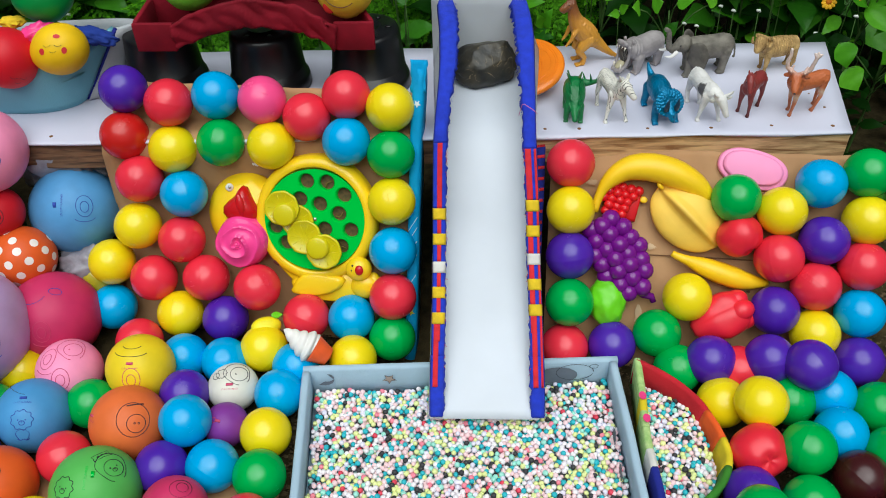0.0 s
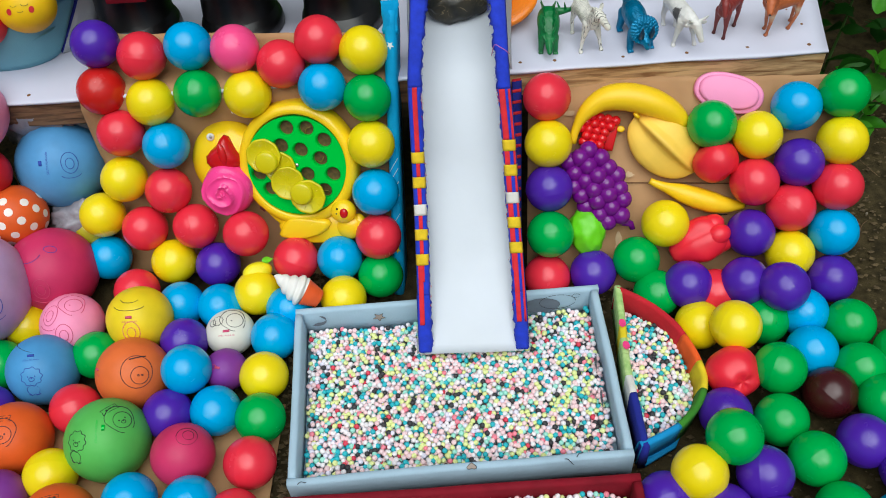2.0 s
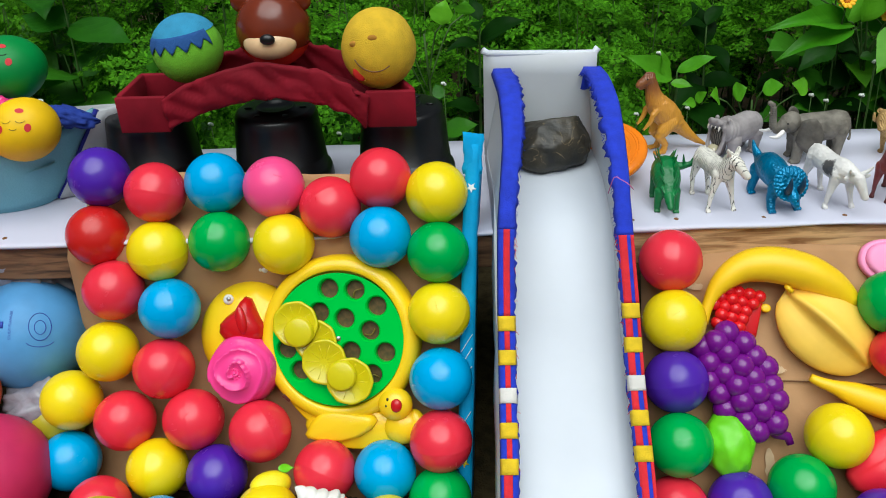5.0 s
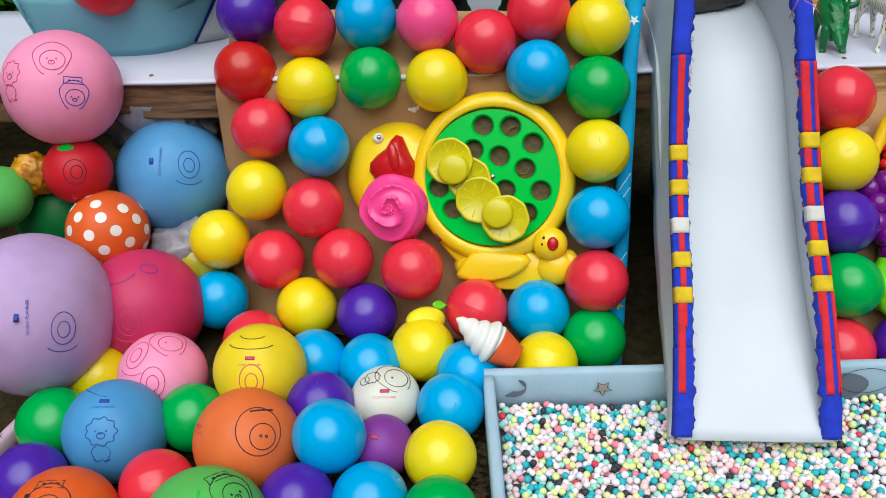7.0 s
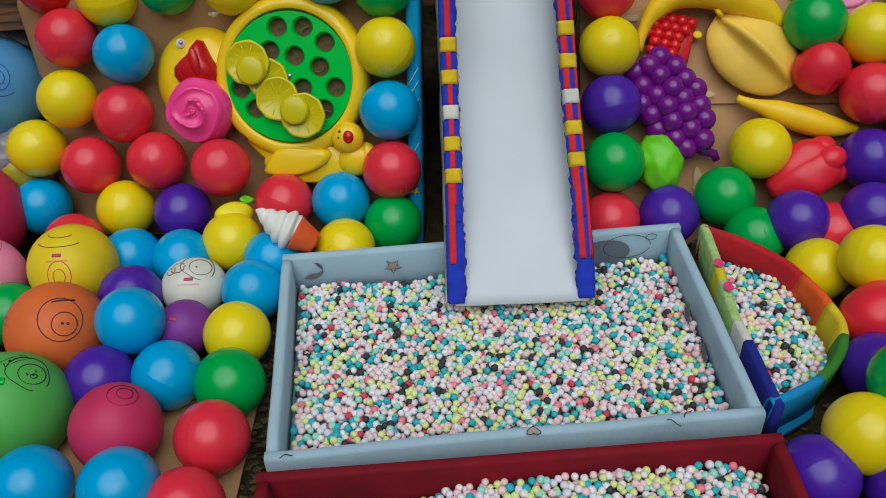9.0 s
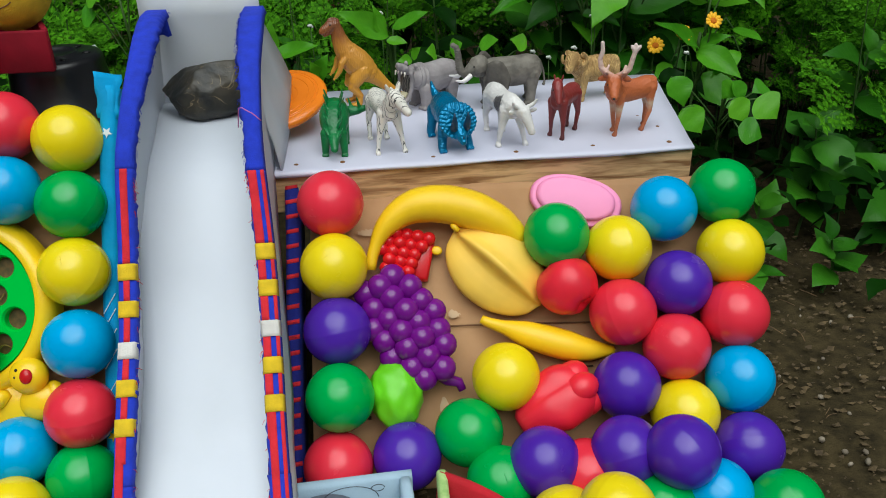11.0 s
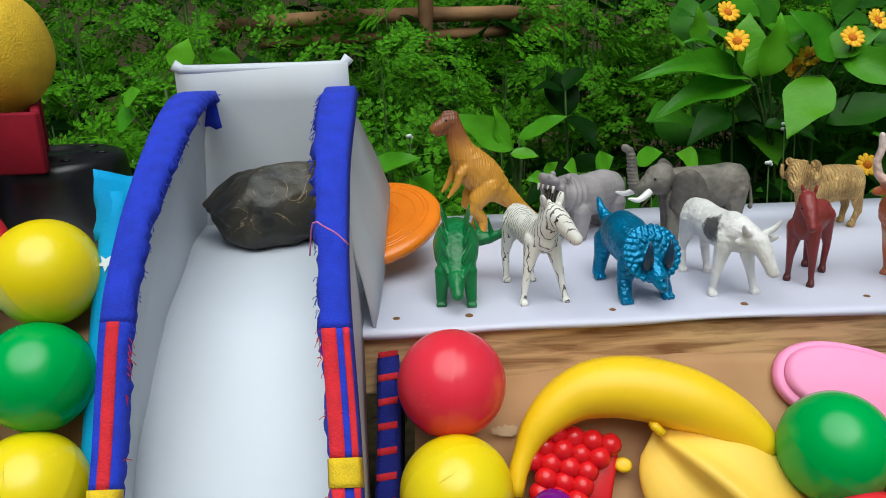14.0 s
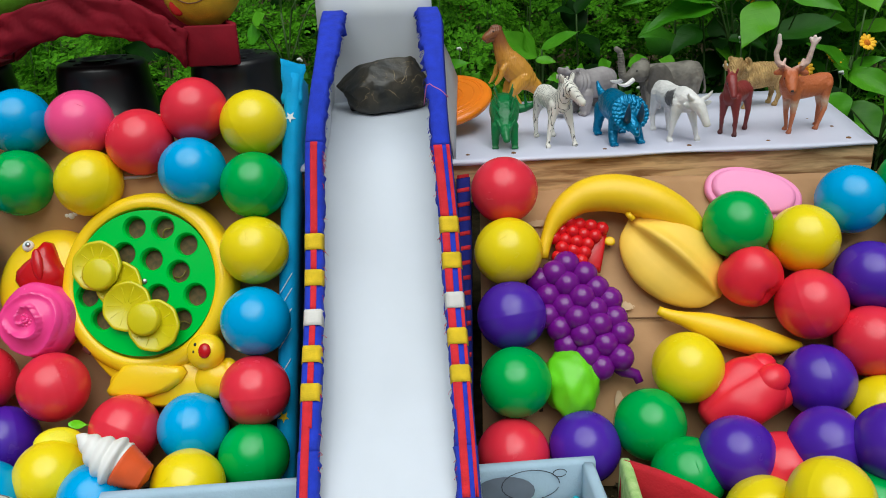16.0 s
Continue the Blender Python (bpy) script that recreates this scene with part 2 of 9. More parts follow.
M_PLANK = grain_wood("sawn_plank", (222, 184, 134), (140, 100, 62))
M_PLANK_OLD = grain_wood("old_plank", (128, 94, 66), (62, 44, 32))
M_PLANK_END = grain_wood("sawn_plank_side", (176, 138, 94), (104, 72, 42), 1)
M_PINK_THREAD = material("pink_thread", (214, 120, 170), rough=0.9)
M_SHEET = material("white_sheet", (208, 209, 226), rough=0.45, vary=0.05, scale=9, bump=0.1, bump_scale=25)
M_NAIL = material("rusty_nail", (120, 80, 42), rough=0.7, scale=300)
M_FOAM = material("white_foam_board", (208, 214, 223), rough=0.5, scale=7, bump=0.08, bump_scale=40, second=(197, 203, 211), detail=9)
# Same foam as the chute, paler and more translucent to offset the walls' shade.
M_FOAM_WALL = material("brightened_white_foam", (236, 239, 243), rough=0.5, scale=7, bump=0.08, bump_scale=40, second=(212, 217, 224), detail=9)
foam = M_FOAM_WALL.node_tree
foam_through = foam.nodes.new("ShaderNodeBsdfTranslucent")
foam_through.inputs["Color"].default_value = (*lin(236, 239, 243), 1)
foam_mix = foam.nodes.new("ShaderNodeMixShader")
foam_mix.inputs["Fac"].default_value = 0.42
foam.links.new(foam.nodes["Principled BSDF"].outputs[0], foam_mix.inputs[1])
foam.links.new(foam_through.outputs[0], foam_mix.inputs[2])
foam.links.new(foam_mix.outputs[0], foam.nodes["Material Output"].inputs["Surface"])
M_FELT_BLUE = material("blue_cloth", (34, 60, 204), rough=0.95, vary=0.15, scale=90, bump=0.5, bump_scale=900)
M_FELT_RED = material("red_cloth", (224, 40, 54), rough=0.95, vary=0.12, scale=90, bump=0.5, bump_scale=900)
M_FELT_YELLOW = material("yellow_cloth", (234, 198, 30), rough=0.95, vary=0.12, scale=90, bump=0.5, bump_scale=900)
M_FELT_WHITE = material("white_cloth", (225, 222, 216), rough=0.95, bump=0.5, bump_scale=900)
M_NAVY = material("navy_cloth", (28, 38, 140), rough=0.95, vary=0.15, scale=60, bump=0.5, bump_scale=700)
M_CYAN = material("cyan_cloth", (10, 158, 216), rough=0.8, vary=0.1, scale=40, bump=0.2, bump_scale=500)
M_WHITE_LINE = material("white_print", (226, 236, 240), rough=0.8)
M_TRAY = material("pale_blue_cloth", (168, 194, 212), rough=0.9, vary=0.06, scale=20, bump=0.25, bump_scale=400)
M_TRAY_GREY = material("grey_print", (112, 122, 136), rough=0.9)
M_TRAY_TAN = material("tan_print", (172, 158, 148), rough=0.9)
M_MAROON = material("maroon_cloth", (132, 12, 34), rough=0.8, spec=0.25, vary=0.2, scale=22, bump=0.6, bump_scale=45)
M_POT = material("black_plastic", (16, 16, 18), rough=0.32, vary=0.2, scale=30)
M_ROCK = veined(material("dark_stone", (34, 36, 34), rough=0.45, scale=34, bump=1.0, bump_scale=75, second=(78, 70, 54), detail=15), (176, 156, 118))
M_BEAD = bead_material("foam_beads")
M_ORANGE = material("orange_plastic", (242, 132, 22), **PLASTIC)
M_TOY_YELLOW = material("toy_yellow", (246, 206, 20), **PLASTIC)
M_TOY_GREEN = material("toy_green", (8, 194, 58), **PLASTIC)
M_COIN = material("coin_yellow", (210, 196, 8), **PLASTIC)
M_BEAK = material("beak_red", (196, 16, 24), rough=0.22, scale=40)
M_HOLE = material("well_brown", (104, 76, 34), rough=0.6, scale=160, second=(52, 50, 16))
M_FISH = material("fish_olive", (122, 104, 24), rough=0.5)
M_ROSE = material("rose_pink", (244, 66, 146), **PLASTIC)
M_STEEL = material("steel", (190, 190, 195), rough=0.3, metal=1.0)
M_BANANA = material("banana_yellow", (250, 206, 16), rough=0.42, vary=0.06, scale=25)
M_STARFRUIT = material("starfruit_amber", (252, 208, 82), rough=0.5, vary=0.08, scale=25)
M_BERRY = material("berry_red", (216, 20, 30), rough=0.25, scale=30)
M_GRAPE = material("grape_purple", (112, 14, 132), rough=0.2, scale=30)
M_LIME = material("lime_green", (116, 214, 24), rough=0.4, scale=30)
M_PEPPER = material("pepper_red", (232, 36, 56), rough=0.35, scale=20)
M_LID = material("pink_lid", (246, 150, 196), rough=0.45, vary=0.04, scale=20)
M_ICE = material("ice_white", (236, 234, 230), rough=0.5, vary=0.03)
M_CONE = material("cone_orange", (240, 96, 40), rough=0.5)
M_DIRT = material("dark_soil", (70, 61, 40), rough=1.0, spec=0.1, scale=60, bump=1.0, bump_scale=320, second=(34, 30, 20), detail=12)
M_LITTER = material("leaf_litter", (96, 80, 52), rough=0.95, scale=100, second=(52, 42, 28))
M_BOAT = material("aqua_cloth", (116, 176, 192), rough=0.9, vary=0.06, scale=12, bump=0.2, bump_scale=400)
M_RAG_BLUE = material("blue_rag_cloth", (24, 56, 150), rough=0.9, vary=0.2, scale=40, bump=0.5, bump_scale=300)
M_LILAC = material("lilac_cloth", (206, 176, 196), rough=0.9, vary=0.06, scale=20, bump=0.25, bump_scale=400)
M_PEBBLE = material("pale_pebble", (150, 140, 122), rough=0.8, scale=60, second=(90, 80, 66))
M_TWIG = material("dry_twig", (122, 98, 66), rough=0.9, scale=60, second=(70, 54, 36))
M_SCUFF = material("torn_paper", (206, 178, 142), rough=0.9, scale=60)
M_BOAT_GREY = material("grey_white_cloth", (176, 180, 184), rough=0.9, scale=12, bump=0.2, bump_scale=300)
M_PLASTIC_BAG = material("grey_plastic_film", (150, 148, 158), rough=0.25, vary=0.2, scale=60, bump=0.8, bump_scale=60)
M_GOLD = material("gold_wrapper", (214, 150, 16), rough=0.3, scale=60, bump=0.9, bump_scale=80, second=(120, 60, 20))
M_PLUSH_LIME = material("plush_lime", (116, 190, 40), rough=0.95, vary=0.1, scale=60, bump=0.5, bump_scale=700)
M_PLUSH_BLUE = material("plush_blue", (58, 148, 190), rough=0.95, vary=0.1, scale=60, bump=0.5, bump_scale=700)
M_PLUSH_GOLD = material("plush_gold", (224, 184, 40), rough=0.95, vary=0.12, scale=60, bump=0.6, bump_scale=700)
M_BEAR = material("glossy_brown", (112, 44, 22), rough=0.2, scale=30)
M_BEAR_RED = material("glossy_orange_red", (206, 52, 22), rough=0.2, scale=30)
M_BEAR_CREAM = material("glossy_cream", (232, 196, 150), rough=0.25, scale=30)
M_STALK = material("plant_stalk", (62, 96, 34), rough=0.7, scale=80)
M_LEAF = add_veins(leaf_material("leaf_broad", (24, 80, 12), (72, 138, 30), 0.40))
# Brighter copy of the broad leaf: being lit is put into its green.
M_LEAF_LIT = add_veins(leaf_material("leaf_lit", (44, 122, 14), (112, 184, 38), 0.34, 0.28), 0.011)
# Leaf green darkened so the colour itself holds the deep shade.
M_LEAF_SHADE = leaf_material("leaf_shade", (8, 30, 6), (26, 66, 12), shine=0.06)
M_FERN = leaf_material("leaf_feathery", (16, 66, 6), (98, 170, 26), gloss=0.6, through_light=0.25, shine=0.06)
M_PETAL = material("petal_yellow", (250, 190, 20), rough=0.6, vary=0.1, scale=100)
M_FLOWER_EYE = material("flower_eye", (214, 120, 10), rough=0.9, bump=0.8, bump_scale=900)
M_FLOWER_WHITE = material("flower_white", (225, 232, 222), rough=0.9)


# ---- mesh helpers ----
def finish(bm, name, mat, smooth=True):
    me = bpy.data.meshes.new(name)
    bm.normal_update()
    bm.to_mesh(me)
    bm.free()
    me.materials.append(mat)
    if smooth:
        me.polygons.foreach_set("use_smooth", [True] * len(me.polygons))
    return me


def part(name, bm, mat, parent, label="", smooth=True, m=None):
    ob = new(name, finish(bm, name, mat, smooth))
    ob.parent = parent
    if m is not None:
        ob.matrix_basis = m
    return tagged(ob, label)


def thing(name, bm, mat, label, category, group="", m=None, smooth=True, kind=""):
    ob = new(name, finish(bm, name, mat, smooth))
    if m is not None:
        ob.matrix_basis = m
    return tagged(ob, label, category, group, kind)


def root(name, label, category, group="", m=None, kind=""):
    ob = new(name)
    ob.empty_display_size = 0.02
    if m is not None:
        ob.matrix_basis = m
    return tagged(ob, label, category, group, kind)


def arrays(name, verts, tris, mat, smooth=True):
    me = bpy.data.meshes.new(name)
    verts, tris = np.asarray(verts, np.float32), np.asarray(tris, np.int32)
    n = tris.shape[1]
    me.vertices.add(len(verts))
    me.vertices.foreach_set("co", verts.ravel())
    me.loops.add(tris.size)
    me.loops.foreach_set("vertex_index", tris.ravel())
    me.polygons.add(len(tris))
    me.polygons.foreach_set("loop_start", np.arange(0, tris.size, n, dtype=np.int32))
    me.polygons.foreach_set("use_smooth", np.full(len(tris), smooth))
    me.update(calc_edges=True)
    me.materials.append(mat)
    return me


def ball_bm(r, seg=28, rings=18, squash=1.0):
    bm = bmesh.new()
    bmesh.ops.create_uvsphere(bm, u_segments=seg, v_segments=rings, radius=r)
    for v in bm.verts:
        v.co.z *= squash
    return bm


def blob(bm, at, size, rot=(0, 0, 0), seg=16, rings=10):
    """An ellipsoid joined to bm."""
    q = Matrix.Translation(at) @ pose(0, 0, 0, *rot) @ Matrix.Diagonal((*size, 1))
    bmesh.ops.create_uvsphere(bm, u_segments=seg, v_segments=rings, radius=1, matrix=q)


def tube(bm, pts, radii, seg=8, caps=True, flat=1.0):
    """A tube along pts. flat squashes the section."""
    pts = [Vector(p) for p in pts]
    rings = []
    ref = Vector((0, 0, 1))
    for i, p in enumerate(pts):
        d = (pts[min(i + 1, len(pts) - 1)] - pts[max(i - 1, 0)]).normalized()
        if abs(d.dot(ref)) > 0.95:
            ref = Vector((0, 1, 0)) if abs(d.y) < 0.9 else Vector((1, 0, 0))
        a = d.cross(ref).normalized()
        b = a.cross(d).normalized()
        ref = b
        r = radii[i] if isinstance(radii, (list, tuple)) else radii
        rings.append([bm.verts.new(p + r * (math.cos(2 * math.pi * k / seg) * a + flat * math.sin(2 * math.pi * k / seg) * b)) for k in range(seg)])
    for u, w in zip(rings, rings[1:]):
        for k in range(seg):
            bm.faces.new((u[k], u[(k + 1) % seg], w[(k + 1) % seg], w[k]))
    if caps:
        bm.faces.new(list(reversed(rings[0])))
        bm.faces.new(rings[-1])
    return bm


def limb(bm, pts, radii, seg=10):
    """A tube with round ends and knees, for bodies that are melted together later."""
    tube(bm, pts, radii, seg)
    for p, r in zip(pts, radii):
        bmesh.ops.create_uvsphere(bm, u_segments=seg, v_segments=6, radius=r, matrix=Matrix.Translation(p))
    return bm


def lathe(profile, seg=32, wobble=None):
    """Profile of (radius, z), turned about z."""
    bm = bmesh.new()
    rings = []
    for r, z in profile:
        if r < 1e-6:
            rings.append([bm.verts.new((0, 0, z))])
        else:
            rings.append([bm.verts.new((r * math.cos(2 * math.pi * k / seg), r * math.sin(2 * math.pi * k / seg), z)) for k in range(seg)])
    for u, w in zip(rings, rings[1:]):
        for k in range(seg):
            j = (k + 1) % seg
            if len(u) == 1 and len(w) == 1:
                continue
            if len(u) == 1:
                bm.faces.new((u[0], w[k], w[j]))
            elif len(w) == 1:
                bm.faces.new((u[k], u[j], w[0]))
            else:
                bm.faces.new((u[k], u[j], w[j], w[k]))
    bmesh.ops.recalc_face_normals(bm, faces=bm.faces)
    if wobble:
        for v in bm.verts:
            v.co += wobble(v.co)
    return bm


def ring_of(cx, cy, rx, ry, n=32, turn=0.0, power=2.0):
    out = []
    for k in range(n):
        a = 2 * math.pi * k / n
        c, s = math.cos(a), math.sin(a)
        x = rx * math.copysign(abs(c) ** (2 / power), c)
        y = ry * math.copysign(abs(s) ** (2 / power), s)
        out.append((cx + x * math.cos(turn) - y * math.sin(turn), cy + x * math.sin(turn) + y * math.cos(turn)))
    return out


def pillow(outline, height, rounds=5, base=0.0, flat=0.55):
    """A cushion-shaped solid on z = base: outline points in x, y, domed to height. flat: the share of the radius that stays level."""
    bm = bmesh.new()
    cx = sum(p[0] for p in outline) / len(outline)
    cy = sum(p[1] for p in outline) / len(outline)
    rings = [[bm.verts.new((x, y, base)) for x, y in outline]]
    for i in range(1, rounds + 1):
        a = i / rounds * math.pi / 2
        s = flat + (1 - flat) * math.cos(a)
        rings.append([bm.verts.new((cx + (x - cx) * s, cy + (y - cy) * s, base + height * math.sin(a))) for x, y in outline])
    n = len(outline)
    for u, w in zip(rings, rings[1:]):
        for k in range(n):
            bm.faces.new((u[k], u[(k + 1) % n], w[(k + 1) % n], w[k]))
    top = bm.verts.new((cx, cy, base + height))
    low = bm.verts.new((cx, cy, base))
    for k in range(n):
        bm.faces.new((rings[-1][k], rings[-1][(k + 1) % n], top))
        bm.faces.new((rings[0][(k + 1) % n], rings[0][k], low))
    bmesh.ops.recalc_face_normals(bm, faces=bm.faces)
    return bm


def prism(corners, z0, z1, bevel=0.0, bm=None):
    """A block on a footprint of corners (x, y) or (x, y, dz)."""
    bm = bm or bmesh.new()
    lo = [bm.verts.new((c[0], c[1], z0)) for c in corners]
    hi = [bm.verts.new((c[0], c[1], z1 + (c[2] if len(c) > 2 else 0))) for c in corners]
    n = len(corners)
    faces = [bm.faces.new(list(reversed(lo))), bm.faces.new(hi)]
    faces += [bm.faces.new((lo[k], lo[(k + 1) % n], hi[(k + 1) % n], hi[k])) for k in range(n)]
    bmesh.ops.recalc_face_normals(bm, faces=faces)
    if bevel:
        es = list({e for f in faces for e in f.edges})
        bmesh.ops.bevel(bm, geom=es, offset=bevel, segments=2, affect="EDGES", profile=0.5)
    return bm


def block(cx, cy, cz, sx, sy, sz, bevel=0.0, bm=None):
    return prism([(cx - sx / 2, cy - sy / 2), (cx + sx / 2, cy - sy / 2), (cx + sx / 2, cy + sy / 2), (cx - sx / 2, cy + sy / 2)], cz - sz / 2, cz + sz / 2, bevel, bm)


def sheet(points, thick, bm=None):
    """A slab from a grid of points (rows of Vectors), thickened along its normals."""
    bm = bm or bmesh.new()
    grid = [[bm.verts.new(p) for p in row] for row in points]
    faces = []
    for u, w in zip(grid, grid[1:]):
        for k in range(len(u) - 1):
            faces.append(bm.faces.new((u[k], u[k + 1], w[k + 1], w[k])))
    bm.normal_update()
    bmesh.ops.solidify(bm, geom=faces, thickness=thick)
    bmesh.ops.recalc_face_normals(bm, faces=bm.faces)
    return bm


def spline(pts, n):
    """n points evenly along a smooth curve through pts."""
    P = [Vector(p) for p in pts]
    P = [2 * P[0] - P[1]] + P + [2 * P[-1] - P[-2]]
    fine = []
    for i in range(1, len(P) - 2):
        for k in range(24):
            t = k / 24
            a, b, c, d = P[i - 1 : i + 3]
            fine.append(0.5 * (2 * b + (c - a) * t + (2 * a - 5 * b + 4 * c - d) * t * t + (3 * b - a - 3 * c + d) * t ** 3))
    fine.append(P[-2])
    run = [0.0]
    for u, w in zip(fine, fine[1:]):
        run.append(run[-1] + (w - u).length)
    out = []
    for k in range(n):
        s = run[-1] * k / (n - 1)
        i = max(1, next((j for j, r in enumerate(run) if r >= s - 1e-9), len(run) - 1))
        f = (s - run[i - 1]) / max(1e-9, run[i] - run[i - 1])
        out.append(fine[i - 1].lerp(fine[i], f))
    return out


def plane_matrix(a, b, c, z0):
    """Axes of the sloping plane y = a x + b z + c: x across, y up the slope, z out towards the viewer."""
    u = Vector((1, a, 0)).normalized()
    n = Vector((a, -1, b)).normalized()
    v = n.cross(u)
    m = Matrix((u, v, n)).transposed().to_4x4()
    m.translation = (0, c + b * z0, z0)
    return m


FLOOR = 0.166
SLOPE_L = plane_matrix(-0.086, 0.536, 0.790, FLOOR)
SLOPE_R = plane_matrix(-0.062, 0.763, 0.734, FLOOR)
BENCH = 0.438
R_BALL = 0.034


def on_left(u, v, n=0.0, turn=0.0):
    return SLOPE_L @ pose(u, v, n, 0, 0, turn)


def on_right(u, v, n=0.0, turn=0.0):
    return SLOPE_R @ pose(u, v, n, 0, 0, turn)


# ---- ground ----
def build_ground():
    xs = sorted({round(x, 3) for x in [-60, -20, -8, -4, -2.5, *np.arange(-1.6, 2.0, 0.03), 2.6, 4, 8, 20, 60]})
    ys = sorted({round(y, 3) for y in [-60, -20, -8, -3, -1, *np.arange(0.0, 3.0, 0.03), 3.4, 4, 8, 20, 60]})
    bm = bmesh.new()
    grid = []
    for y in ys:
        row = []
        for x in xs:
            near = 1.0 if (-1.6 < x < 2 and 0 < y < 3) else 0.0
            z = FLOOR - 0.008 + near * (0.008 * noise.noise((x * 7, y * 7, 0)) + 0.004 * noise.noise((x * 30, y * 30, 3)))
            row.append(bm.verts.new((x, y, min(z, FLOOR - 0.002))))
        grid.append(row)
    for u, w in zip(grid, grid[1:]):
        for k in range(len(u) - 1):
            bm.faces.new((u[k], u[k + 1], w[k + 1], w[k]))
    return thing("ground", bm, M_DIRT, "dark damp garden soil with bits of leaf", "ground", kind="structure")


build_ground()


def build_litter():
    """Crumbs of soil and dry leaf on the bare ground."""
    verts, tris = [], []
    rnd = random.Random(5)
    for _ in range(7000):
        x, y = rnd.uniform(0.25, 1.15), rnd.uniform(0.35, 1.35)
        if rnd.random() < 0.25:
            x = rnd.uniform(-0.20, -0.15)
        s = rnd.choice((0.0016, 0.002, 0.0026, 0.004, 0.006))
        a = rnd.uniform(0, 6.28)
        z = FLOOR - 0.004
        b = len(verts)
        for k in range(4):
            verts.append((x + s * math.cos(a + k * 1.57), y + s * 0.6 * math.sin(a + k * 1.57), z + rnd.uniform(-0.001, 0.003)))
        verts.append((x, y, z + s * rnd.uniform(0.3, 0.8)))
        for k in range(4):
            tris.append((b + k, b + (k + 1) % 4, b + 4))
    ob = new("soil_crumbs", arrays("soil_crumbs", verts, tris, M_LITTER, False))
    tagged(ob, "brown crumbs of soil and dry leaf", "litter", kind="stuff")


build_litter()


def build_pebbles():
    """Small stones and dry twigs scattered on the bare soil."""
    rnd = random.Random(15)
    bm = bmesh.new()
    for _ in range(150):
        x, y = rnd.uniform(0.60, 1.15), rnd.uniform(0.40, 1.25)
        s = rnd.choice((0.0015, 0.002, 0.002, 0.003, 0.0045))
        m = Matrix.Translation((x, y, FLOOR - 0.003)) @ pose(0, 0, 0, rnd.uniform(0, 90), rnd.uniform(0, 90), 0) @ Matrix.Diagonal((s, s * rnd.uniform(0.7, 1.3), s * 0.7, 1))
        bmesh.ops.create_icosphere(bm, subdivisions=1, radius=1, matrix=m)
    tagged(new("pebbles", finish(bm, "pebbles", M_PEBBLE)), "tiny pale pebbles on the soil", "pebbles", kind="stuff")
    bm = bmesh.new()
    for _ in range(70):
        x, y, a = rnd.uniform(0.62, 1.15), rnd.uniform(0.55, 1.25), rnd.uniform(0, 6.28)
        ln = rnd.uniform(0.01, 0.05)
        d = Vector((math.cos(a), math.sin(a), 0))
        p = Vector((x, y, FLOOR - 0.001))
        tube(bm, spline([p, p + d * ln * 0.5 + Vector((rnd.uniform(-0.004, 0.004), 0, 0.002)), p + d * ln], 5), rnd.uniform(0.0004, 0.001), 5)
    tagged(new("dry_twigs", finish(bm, "dry_twigs", M_TWIG)), "thin dry twigs and straw on the soil", "twigs", kind="stuff")


build_pebbles()


# ---- bench along the back ----
def bench_front(x):
    return 1.027 + 0.02 * x


